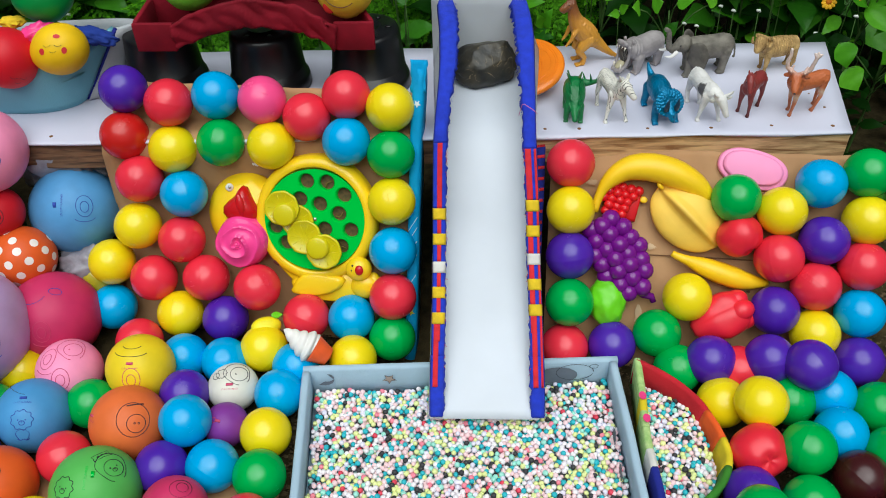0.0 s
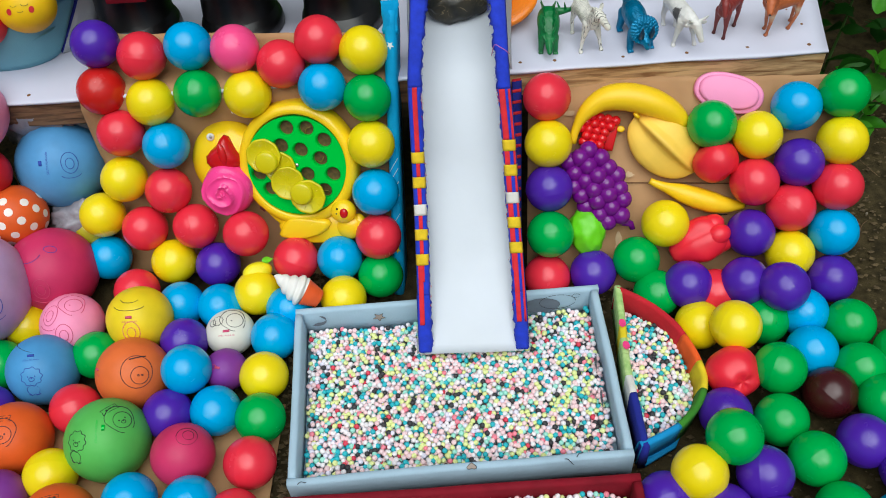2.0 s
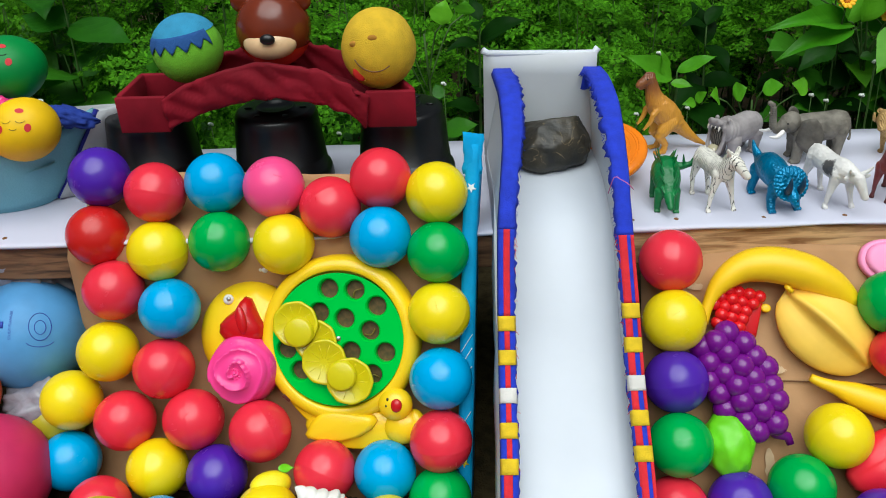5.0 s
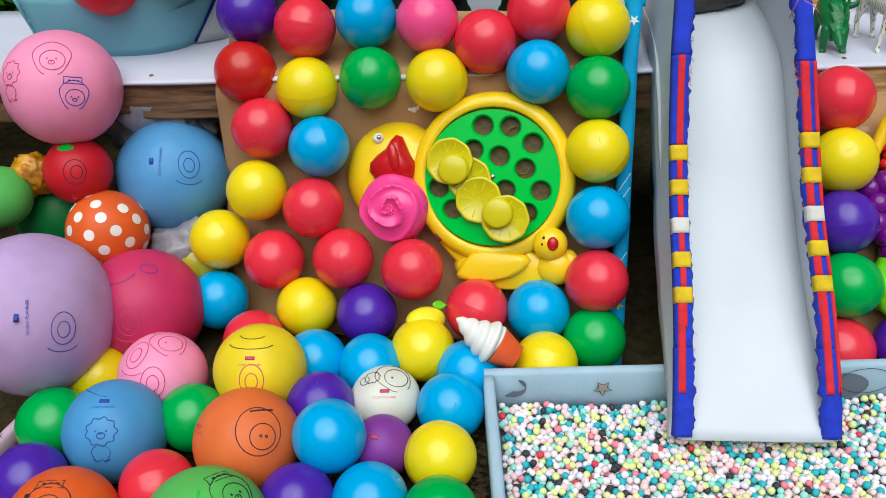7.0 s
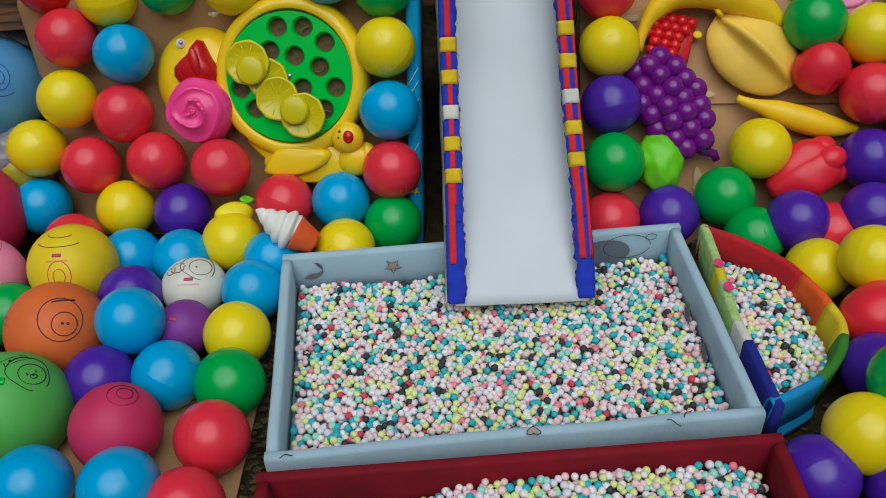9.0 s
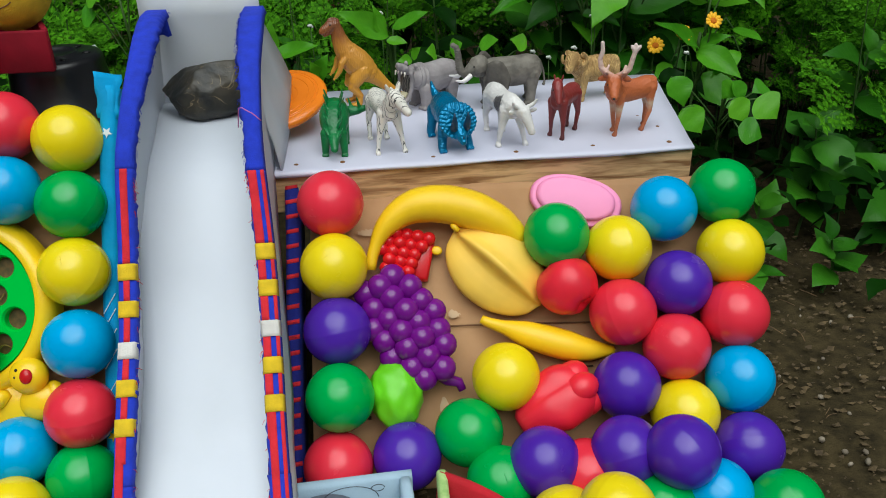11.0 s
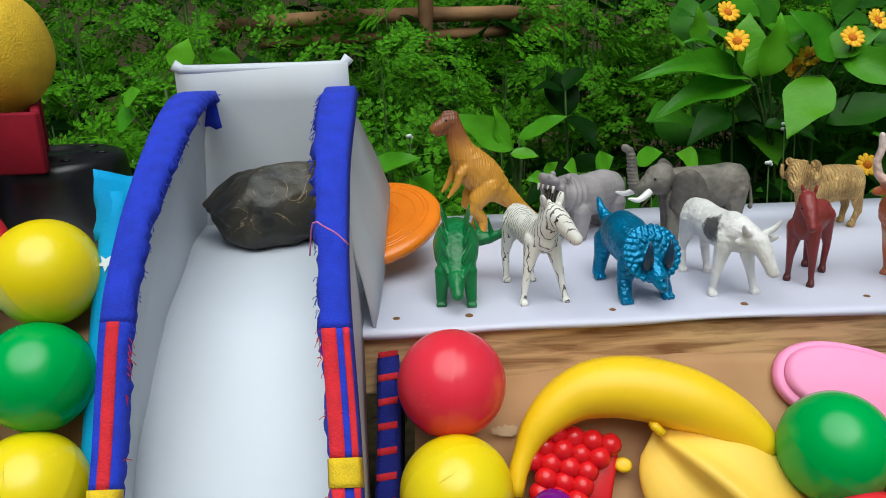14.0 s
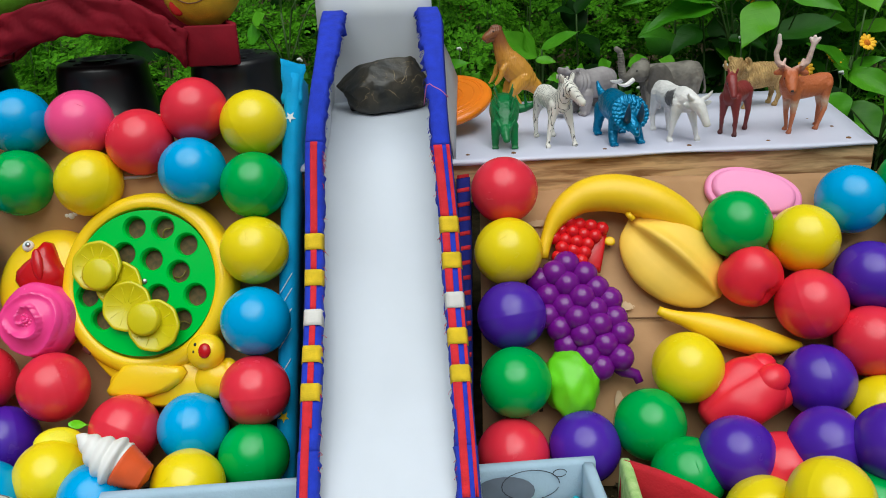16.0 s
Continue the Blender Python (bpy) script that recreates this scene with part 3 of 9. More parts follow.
def build_bench():
    ob = root("bench", "low wooden plank bench covered with a white plastic sheet", "bench", m=pose(0, 0, 0), kind="structure")
    x0, x1 = -1.25, 0.597
    # white sheet, slightly wavy, with its edge folded over the front
    rows = []
    nx = 90
    for k in range(nx + 1):
        x = x0 + (x1 - x0) * k / nx
        f = bench_front(x)
        w = 0.0012 * noise.noise((x * 9, 0, 0))
        xr = lambda d: x + 0.16 * d * max(0, (x - 0.3) / 0.3)
        rows.append([Vector((x, f - 0.0032 + 2 * w, BENCH - 0.0030 + 2.2 * w)), Vector((x, f - 0.0030 + 2 * w, BENCH - 0.0008))]
                    + [Vector((xr(d), f + d, BENCH + 0.0012 * noise.noise((x * 12, d * 14, 2)))) for d in (0.0, 0.006, 0.03, 0.07, 0.11, 0.15, 0.19, 0.23, 0.262)])
    part("sheet", sheet(rows, 0.0015), M_SHEET, ob, "white plastic sheet nailed down")
    # planks below
    f0, f1 = bench_front(x0), bench_front(x1)
    xm, fm = 0.05, bench_front(0.05)
    part("front_plank", prism([(x0, f0), (xm - 0.001, fm), (xm - 0.001, fm + 0.022), (x0, f0 + 0.022)], BENCH - 0.047, BENCH - 0.004, 0.002), M_PLANK_OLD, ob, "dark weathered rough plank", smooth=False)
    part("front_plank", prism([(xm, fm), (x1, f1), (x1 + 0.004, f1 + 0.022), (xm, fm + 0.022)], BENCH - 0.047, BENCH - 0.004, 0.002), M_PLANK, ob, "pale sawn plank", smooth=False)
    part("end_plank", prism([(x1 - 0.02, f1 + 0.024), (x1, f1 + 0.024), (x1 + 0.038, f1 + 0.255), (x1 + 0.018, f1 + 0.255)], BENCH - 0.047, BENCH - 0.005, 0.002), M_PLANK_END, ob, smooth=False)
    for d in (0.03, 0.11, 0.19):
        part("top_plank", prism([(x0, f0 + d), (x1 - 0.024, f1 + d), (x1 - 0.02, f1 + d + 0.068), (x0, f0 + d + 0.068)], BENCH - 0.022, BENCH - 0.005), M_PLANK, ob, smooth=False)
    for x in (-1.1, -0.5, 0.08, 0.52):
        for d in (0.06, 0.2):
            part("leg", block(x, bench_front(x) + d, (FLOOR + BENCH - 0.023) / 2 - 0.004, 0.045, 0.035, BENCH - 0.023 - FLOOR + 0.008, 0.002), M_WOOD, ob, smooth=False)
    rnd = random.Random(3)
    for x in (-0.95, -0.72, -0.55, 0.166, 0.215, 0.312, 0.402, 0.488, 0.574):
        bm = lathe([(0, 0.0016), (0.0014, 0.0015), (0.0026, 0.0008), (0.0030, 0.0)], 10)
        part("nail", bm, M_NAIL, ob, m=pose(x, bench_front(x) + 0.012 + rnd.uniform(0, 0.004), BENCH + 0.001))
    for x, d in ((0.32, 0.25), (0.47, 0.252), (0.565, 0.10), (0.577, 0.062)):
        part("nail", lathe([(0, 0.0016), (0.0012, 0.0015), (0.0022, 0.0008), (0.0026, 0.0)], 10), M_NAIL, ob, m=pose(x, bench_front(x) + d, BENCH + 0.001))


build_bench()


# ---- sloping cardboard boards ----
def build_board(name, m, u0, u1, v0, v1, label, bows, seed, over_bench=False):
    bm = bmesh.new()
    rows = []
    nu, nv = 30, 44
    for j in range(nv + 1):
        v = v0 + (v1 - v0) * j / nv
        row = []
        for i in range(nu + 1):
            u = u0 + (u1 - u0) * i / nu
            edge = 0.003 * noise.noise((u * 30, seed, 1)) if j == nv else 0
            p = m @ Vector((u, v + edge, -0.006 + bows * noise.noise((u * 5, v * 5, seed))))
            front = bench_front(p.x) - 0.008
            if over_bench and p.y > front:
                if p.z < BENCH - 0.012:
                    p.y = front
                elif p.z < BENCH + 0.007:
                    s = (p.z - BENCH + 0.012) / 0.019
                    p.y, p.z = front + (p.y - front) * s, BENCH + 0.005 + 0.002 * s
            row.append(m.inverted() @ p)
        rows.append(row)
    sheet(rows, 0.004, bm)
    return thing(name, bm, M_CARD, label, "cardboard", m=m, kind="structure")


board_l = build_board("cardboard_left", SLOPE_L, -0.487, -0.03, -0.004, 0.371, "brown corrugated cardboard sheet bent over the bench edge", 0.002, 1, True)
board_r = build_board("cardboard_right", SLOPE_R, 0.166, 0.60, -0.004, 0.312, "brown corrugated cardboard sheet leaning on the bench", 0.002, 4)
for m, u0, u1, v in ((SLOPE_R, 0.19, 0.58, 0.158),):
    bm = bmesh.new()
    tube(bm, spline([(u0, v, -0.0028), (0.35, v + 0.002, -0.003), (u1, v - 0.002, -0.0028)], 12), 0.0009, 6, flat=0.5)
    part("crease", bm, material("crease_dark", (110, 78, 50), rough=0.9), board_r, "dark crease")
mark_rnd = random.Random(19)
M_MARK = material("printed_mark", (58, 44, 34), rough=0.9)
for u, v, w, h in ((0.430, 0.118, 0.020, 0.0022), (0.434, 0.112, 0.024, 0.0018), (0.428, 0.106, 0.016, 0.0018), (0.218, 0.072, 0.007, 0.002), (0.222, 0.067, 0.004, 0.004), (0.505, 0.205, 0.006, 0.0015)):
    part("printed_mark", sheet([[Vector((u + w * s, v + h * q + 0.0008 * noise.noise((u * 90 + s * 4, q, 1)), -0.0022)) for s in np.linspace(0, 1, 6)] for q in (0, 0.5, 1)], 0.0002), M_MARK, board_r, "worn dark printed mark")
for u, v, w, h in ((0.302, 0.068, 0.010, 0.040), (0.455, 0.205, 0.022, 0.010), (0.225, 0.262, 0.018, 0.007), (0.315, 0.172, 0.012, 0.008)):
    bm = bmesh.new()
    ring = ring_of(u, v, w / 2, h / 2, 22)
    bm.faces.new([bm.verts.new((x * 1.0 + 0.0015 * mark_rnd.uniform(-1, 1), y + 0.0015 * mark_rnd.uniform(-1, 1), -0.0024)) for x, y in ring])
    part("scuff", bm, M_SCUFF, board_r, "pale torn patch", smooth=False)
bm = bmesh.new()
rows = [[Vector((x, y, FLOOR + 0.003 + 0.0015 * noise.noise((x * 6, y * 6, 5)))) for x in np.linspace(-0.95, -0.178 - 0.03 * (0.8 - y), 26)] for y in np.linspace(0.25, 0.66, 16)]
sheet(rows, 0.003, bm)
thing("cardboard_floor", bm, M_CARD, "brown cardboard sheet lying on the ground", "cardboard", kind="structure")


def build_fin(name, m, u, v0, v1, w, lo, hi, mat, label, extras):
    ob = root(name, label, "cloth strip", m=m)
    bm = bmesh.new()
    n = 24
    rows = []
    for j in range(n + 1):
        v = v0 + (v1 - v0) * j / n
        bend = 0.003 * noise.noise((v * 12, 7, u))
        rows.append([Vector((u - w / 2 + bend, v, lo)), Vector((u - w / 2 + bend, v, hi - 0.002)), Vector((u - w / 4 + bend, v, hi)), Vector((u + w / 4 + bend, v, hi)),
                     Vector((u + w / 2 + bend, v, hi - 0.002)), Vector((u + w / 2 + bend, v, lo))])
    sheet(rows, -0.001, bm)
    part("cover", bm, mat, ob)
    extras(ob, lambda v: u + 0.003 * noise.noise((v * 12, 7, u)))
    return ob


def cyan_extras(ob, at):
    for v, r in ((0.357, 0.006), (0.055, 0.006)):
        bm = bmesh.new()
        pts = [(at(v) + (r if k % 2 else r * 0.42) * math.sin(k * math.pi / 5), v + (r if k % 2 else r * 0.42) * math.cos(k * math.pi / 5), 0.0237) for k in range(10)]
        vs = [bm.verts.new(p) for p in pts]
        bm.faces.new(vs)
        part("star_print", bm, M_WHITE_LINE if v > 0.1 else M_FELT_YELLOW, ob, "small printed star", smooth=False)
    flap = sheet([[Vector((at(0.39) - 0.010 + 0.021 * s + 0.003 * noise.noise((s * 5, t * 4, 2)), 0.372 + 0.045 * t, 0.020 + 0.010 * math.sin(3 * s + 2 * t) * t)) for s in np.linspace(0, 1, 8)] for t in np.linspace(0, 1, 8)], 0.001)
    part("loose_end", flap, M_CYAN, ob, "crumpled loose cyan end")
    for v in (0.10, 0.13, 0.15, 0.17, 0.185):
        bm = bmesh.new()
        tube(bm, spline([(at(v) - 0.006, v - 0.008, 0.0235), (at(v), v + 0.002, 0.0235), (at(v) + 0.006, v + 0.012, 0.0235)], 6), 0.0005, 5)
        part("line_print", bm, M_WHITE_LINE, ob, "thin white printed line")


build_fin("cyan_cloth_strip", SLOPE_L, -0.0285, -0.02, 0.404, 0.0135, -0.02, 0.0215, M_CYAN, "bright cyan cloth strip with white prints, upright edge of the board", cyan_extras)


def stripe_extras(ob, at):
    for k in range(20):
        v = 0.308 - k * 0.0158
        bm = sheet([[Vector((at(v) - 0.0064 + x * 0.0128, v + y + 0.002 * x, 0.0130)) for x in (0, 0.25, 0.5, 0.75, 1)] for y in (0, 0.0022, 0.0045)], 0.0004)
        part("red_stripe", bm, M_FELT_RED, ob, "red stripe")


build_fin("striped_cloth_strip", SLOPE_R, 0.150, -0.01, 0.318, 0.0125, -0.03, 0.012, M_NAVY, "navy cloth strip with red cross stripes at the board's edge", stripe_extras)


# ---- toy slide ----
FLOOR_LINE = [(1.165, 0.473), (1.11, 0.472), (1.06, 0.464), (1.01, 0.446), (0.96, 0.400), (0.92, 0.352), (0.87, 0.304), (0.82, 0.264), (0.780, 0.241), (0.714, 0.1985)]
RAIL_LINE = [(1.165, 0.578), (1.12, 0.582), (1.083, 0.580), (1.045, 0.571), (1.009, 0.555), (0.979, 0.533), (0.957, 0.509), (0.938, 0.483), (0.901, 0.420), (0.857, 0.363), (0.79, 0.300), (0.736, 0.238)]
SKIRT_LINE = [(1.165, 0.466), (1.10, 0.456), (1.036, 0.4405), (1.0, 0.405), (0.95, 0.350), (0.90, 0.305), (0.85, 0.268), (0.80, 0.246), (0.75, 0.220), (0.716, 0.198)]
RAIL_X = {-1: [(1.17, 0.024), (1.12, 0.027), (1.083, 0.030), (1.045, 0.031), (1.009, 0.030), (0.979, 0.0265), (0.957, 0.023), (0.940, 0.0210), (0.900, 0.0198), (0.855, 0.0196), (0.79, 0.0190), (0.745, 0.0178), (0.714, 0.0165)],
          1: [(1.17, 0.127), (1.083, 0.131), (1.009, 0.133), (0.957, 0.1355), (0.936, 0.1370), (0.900, 0.1412), (0.859, 0.1432), (0.79, 0.1460), (0.745, 0.1480), (0.714, 0.1490)]}


def rail_x(side, y):
    pts = sorted(RAIL_X[side])
    return float(np.interp(y, [p[0] for p in pts], [p[1] for p in pts]))


def base_x(side, y):
    """Where the wall meets the chute; the walls lean in a little towards the top."""
    return rail_x(side, y) + side * (0.004 + (0.018 if side < 0 else 0.006) * min(1, max(0, (y - 0.88) / 0.12)))


def build_slide():
    ob = root("toy_slide", "white foam-board toy slide with blue and red cloth edging", "toy slide", m=pose(0.0, 0.0, 0.0))
    n = 44
    fl = spline([(0, *p) for p in FLOOR_LINE], n)
    ra = spline([(0, *p) for p in RAIL_LINE], n)
    sk = spline([(0, *p) for p in SKIRT_LINE], n)
    rows = []
    for p in fl:
        x0, x1 = base_x(-1, p.y) + 0.0014, base_x(1, p.y) - 0.0014
        rows.append([Vector((x0 + (x1 - x0) * s, p.y, p.z + 0.0010 * noise.noise((s * 3, p.y * 9, 1)))) for s in np.linspace(0, 1, 9)])
    part("chute", sheet(rows, 0.003), M_FOAM, ob, "smooth white chute")
    for side in (-1, 1):
        rows = []
        for p, r in zip(sk, ra):
            r = r - Vector((0, 0, 0.004))
            row = []
            for k in range(8):
                t = k / 7
                q = p.lerp(r, t)
                x = base_x(side, q.y) * (1 - t) + rail_x(side, q.y) * t + side * (0.001 + 0.0022 * noise.noise((q.y * 8, k * 0.3, side * 3)) * (1 - t))
                row.append(Vector((x, q.y, q.z)))
            rows.append(row)
        part("side_wall", sheet(rows, 0.004 * side), M_FOAM_WALL, ob, "upright white side wall")
        # outer cover, spreading away from the rail towards its foot
        spread = 0.009 if side < 0 else 0.006
        rows = []
        for p, r in zip(sk, ra):
            if side > 0 and p.y > 1.045:
                continue
            row = []
            for t in np.linspace(0, 1, 6):
                q = r.lerp(p, t)
                row.append(Vector((rail_x(side, q.y) + side * (0.005 + spread * t ** 1.3 + 0.003 * t * noise.noise((q.y * 14, side * 5, 1))), q.y + 0.001, q.z - 0.010 * (1 - t) - 0.002)))
            rows.append(row)
        part("outer_cover", sheet(rows, 0.0018), M_FOAM_WALL, ob, "loose white outer cover")
        # edging laid over the rail, piece after piece along its run
        line = spline([(rail_x(side, y) + side * 0.001, y, z) for y, z in RAIL_LINE] + [(rail_x(side, 0.716) + side * 0.001, 0.715, 0.203)], 161 + 6)

        def strip(i0, i1, off, width, mat, lift, label, name, frayed=0.0):
            rows = []
            for i in range(i0, i1 + 1):
                p = line[i]
                d = (line[min(i + 1, 166)] - line[max(i - 1, 0)]).normalized()
                out = Vector((1, 0, 0)).cross(d).normalized()
                if out.dot(Vector((0, -0.6, 0.8))) < 0:
                    out = -out
                row = []
                wide = width * (1 + 0.45 * min(1, max(0, (p.y - 0.96) / 0.1)))
                for s in (-1.3, -1, -0.5, 0, 0.5, 1, 1.3):
                    x = off + s * wide / 2
                    drop = 0.0 if abs(s) < 1.2 else 0.007
                    jag = frayed * (1.1 * noise.noise((i * 1.9, s, 3)) + 0.6 * noise.noise((i * 0.31, s, 8))) if s * side < -1.2 else 0
                    row.append(p + Vector((x + jag, 0, 0)) + out * (lift - drop + jag + 0.0005 * noise.noise((i * 0.12, s, side))))
                rows.append(row)
            part(name, sheet(rows, 0.0008), mat, ob, label)

        W = 0.0130
        near = lambda y: min(range(167), key=lambda k: abs(line[k].y - y))
        red, patch = (near(0.941), near(0.900) + 2) if side < 0 else (near(0.936), near(0.902))
        strip(0, red, 0, W, M_FELT_BLUE, 0.002, "frayed royal blue cloth edging", "blue_edging", 0.0045)
        strip(red, patch, 0, W, M_FELT_BLUE, 0.002, "blue cloth edging with a red stripe", "blue_edging", 0.003)
        if side < 0:
            strip(red, patch, 0.0003, 0.0048, M_FELT_RED, 0.0034, "", "red_stripe")
        else:
            strip(red, patch, -0.0032, 0.0062, M_FELT_RED, 0.0034, "", "red_stripe")
            strip(red, patch, 0.0060, 0.0016, M_FELT_RED, 0.0034, "", "red_stripe")
        strip(patch, 144, 0, W, M_FELT_BLUE, 0.002, "blue cloth edging with patches", "blue_edging", 0.002)
        for k, mat in enumerate((M_FELT_YELLOW, M_FELT_YELLOW, M_FELT_WHITE, M_FELT_YELLOW, M_FELT_YELLOW)):
            i, j = patch + round(9.35 * k), patch + round(9.35 * (k + 1))
            strip(i, i + 4, 0, W, mat, 0.0040, "", "white_patch" if mat is M_FELT_WHITE else "yellow_patch")
            if side < 0:
                strip(i + 4, j, 0, 0.0036, M_FELT_RED, 0.0034, "", "red_stripe")
            else:
                strip(i + 4, j, -0.0036, 0.0052, M_FELT_RED, 0.0034, "", "red_stripe")
                strip(i + 4, j, 0.0062, 0.0014, M_FELT_RED, 0.0034, "", "red_stripe")
        i = patch + 41
        strip(i, 155, -0.0025, 0.0050, M_FELT_RED, 0.0036, "", "red_stripe")
        if side > 0:
            strip(i, 155, 0.0062, 0.0014, M_FELT_RED, 0.0036, "", "red_stripe")
        strip(144, 166, 0, W * 1.08, M_FELT_BLUE, 0.0022, "", "blue_edging", 0.003)
        # loose threads along the frayed inner edge
        rnd = random.Random(21 + side)
        for k in range(120):
            p = line[rnd.randint(1, 75) if k % 4 else rnd.randint(60, 150)]
            p = p + Vector((-side * W * (0.62 + 0.28 * min(1, max(0, (p.y - 0.96) / 0.1))), 0, -0.001))
            bm = bmesh.new()
            e = p + Vector((-side * rnd.uniform(0.0005, 0.0040), rnd.uniform(-0.004, 0.004), rnd.uniform(-0.006, 0.0)))
            tube(bm, spline([p, p.lerp(e, 0.5) + Vector((0, 0, 0.001)), e], 4), 0.00022, 4)
            part("thread", bm, M_FELT_RED if p.z < 0.48 else M_FELT_BLUE, ob)
    # back plate
    c = 0.068
    rows = [[Vector((c + 0.066 * s, 1.172 - 0.006 * s + 0.004 * (1 - t), 0.466 + (0.131 + 0.0015 * abs(s)) * t)) for s in np.linspace(-1, 1, 9)] for t in np.linspace(0, 1, 6)]
    part("back_plate", sheet(rows, -0.004), M_FOAM_WALL, ob, "white back plate")
    bm = bmesh.new()
    tube(bm, spline([(c - 0.067, 1.175, 0.600), (c - 0.062, 1.177, 0.5955), (c, 1.172, 0.5952), (c + 0.062, 1.167, 0.596), (c + 0.067, 1.168, 0.602)], 14), 0.0042, 8)
    part("rolled_edge", bm, M_FOAM, ob, "rolled white top edge")
    # flared outer skirt behind the right rail, over the flying disc
    cols = {1.165: [(0.1330, 0.566), (0.1417, 0.545), (0.1504, 0.525), (0.1591, 0.500), (0.1569, 0.480), (0.1540, 0.460)], 1.12: [(0.1330, 0.568), (0.1403, 0.540), (0.1475, 0.515), (0.1562, 0.490), (0.1555, 0.470), (0.1540, 0.448)],
            1.07: [(0.1345, 0.564), (0.1373, 0.540), (0.1446, 0.503), (0.1511, 0.482), (0.1518, 0.462), (0.1526, 0.443)], 1.03: [(0.1359, 0.556), (0.1373, 0.530), (0.1417, 0.490), (0.1461, 0.472), (0.1489, 0.455), (0.1511, 0.440)]}
    part("outer_skirt", sheet([[Vector((x, y, z)) for x, z in cols[y]] for y in cols], 0.002), M_FOAM_WALL, ob, "flared white outer skirt")
    for side in (-1, 1):
        x0 = rail_x(side, 1.16)
        flap = sheet([[Vector((x0 + side * 0.001 + 0.0075 * s - side * 0.004 * t, 1.1625 - 0.003 * math.sin(2 * t), 0.581 - 0.026 * t * (1 + 0.2 * noise.noise((s * 4, side, t))))) for s in (-1.2, -0.6, 0, 0.6, 1.2)] for t in np.linspace(0, 1, 6)], 0.0009)
        part("loose_end", flap, M_FELT_BLUE, ob, "frayed loose cloth end")
    th = bmesh.new()
    x0 = rail_x(1, 0.96)
    tube(th, spline([(x0 - 0.012, 0.966, 0.512), (x0 - 0.008, 0.960, 0.5325), (x0 - 0.001, 0.957, 0.5305), (x0 + 0.005, 0.955, 0.5275), (x0 + 0.011, 0.955, 0.521)], 14), 0.0005, 5)
    part("thread", th, M_PINK_THREAD, ob, "loose pink thread")
    # grit lying on the chute
    rnd = random.Random(31)
    for k in range(16):
        i = rnd.randint(8, 42)
        p = fl[i]
        bm = bmesh.new()
        s = rnd.uniform(0.0005, 0.0011) if k else 0.003
        blob(bm, (0, 0, 0), (s, s * 1.6, s * 0.5), (0, 0, rnd.uniform(0, 90)), 8, 6)
        part("grit", bm, M_ROCK, ob, m=pose(rnd.uniform(0.035, 0.125), p.y, p.z + 0.0012, -40 if p.y < 1 else 0))


build_slide()


def build_rock():
    bm = bmesh.new()
    bmesh.ops.create_icosphere(bm, subdivisions=5, radius=1)
    for v in bm.verts:
        p = v.co.copy()
        k = 1 + 0.22 * noise.noise(p * 1.3 + Vector((3, 1, 0))) + 0.07 * noise.noise(p * 3.2) + 0.025 * noise.noise(p * 9)
        p = p * k
        for f, d in ((Vector((0.2, -0.6, 0.77)), 0.80), (Vector((-0.75, -0.3, 0.58)), 0.84), (Vector((0.8, -0.35, 0.45)), 0.86), (Vector((0.1, 0.3, 0.95)), 0.86), (Vector((0.45, -0.85, 0.1)), 0.84)):
            over = p.dot(f) - d
            if over > 0:
                p -= f * (over * 0.93)
        p += p.normalized() * 0.02 * noise.noise(p * 5)
        p += p.normalized() * 0.05 * (abs(noise.noise(p * 2.6 + Vector((5, 2, 1)))) - 0.2)
        p.z = max(p.z, -0.62)
        rise = 0.97 + 0.20 * p.x if p.z > -0.3 else 0.97
        v.co = Vector((p.x * 0.051, p.y * 0.034, p.z * 0.037 * rise))
    return thing("stone", bm, M_ROCK, "dark grey stone with pale veins on the slide's top", "stone", m=pose(0.078, 1.128, 0.497, -4, 0, 8))


build_rock()


# ---- bead trays ----
def build_wall(ob, name, a, b, z0, z1, thick, mat, label="", wave=0.0015):
    """A cloth-covered upright wall from a to b (x, y); its thickness lies to the left of the way from a to b."""
    a, b = Vector((*a, 0)), Vector((*b, 0))
    d = (b - a).normalized()
    side = Vector((-d.y, d.x, 0))
    bm = bmesh.new()
    n = 20
    rows = []
    for k in range(n + 1):
        p = a.lerp(b, k / n)
        w = wave * noise.noise((p.x * 14, p.y * 14, z1))
        row = []
        for s, z in ((0, z0), (0, (z0 + z1) / 2), (0, z1 - 0.003), (0.2, z1), (0.8, z1), (1, z1 - 0.003), (1, (z0 + z1) / 2), (1, z0)):
            row.append(p + side * (thick * s) + Vector((0, 0, z + (w if z > z0 else 0))) + side * w)
        rows.append(row)
    grid = [[bm.verts.new(p) for p in row] for row in rows]
    for u, w in zip(grid, grid[1:]):
        for k in range(len(u)):
            j = (k + 1) % len(u)
            bm.faces.new((u[k], u[j], w[j], w[k]))
    bm.faces.new(grid[0])
    bm.faces.new(list(reversed(grid[-1])))
    bmesh.ops.recalc_face_normals(bm, faces=bm.faces)
    return part(name, bm, mat, ob, label)


def ico(sub):
    bm = bmesh.new()
    bmesh.ops.create_icosphere(bm, subdivisions=sub, radius=1)
    v = np.array([q.co[:] for q in bm.verts])
    f = np.array([[q.index for q in p.verts] for p in bm.faces])
    bm.free()
    return v, f


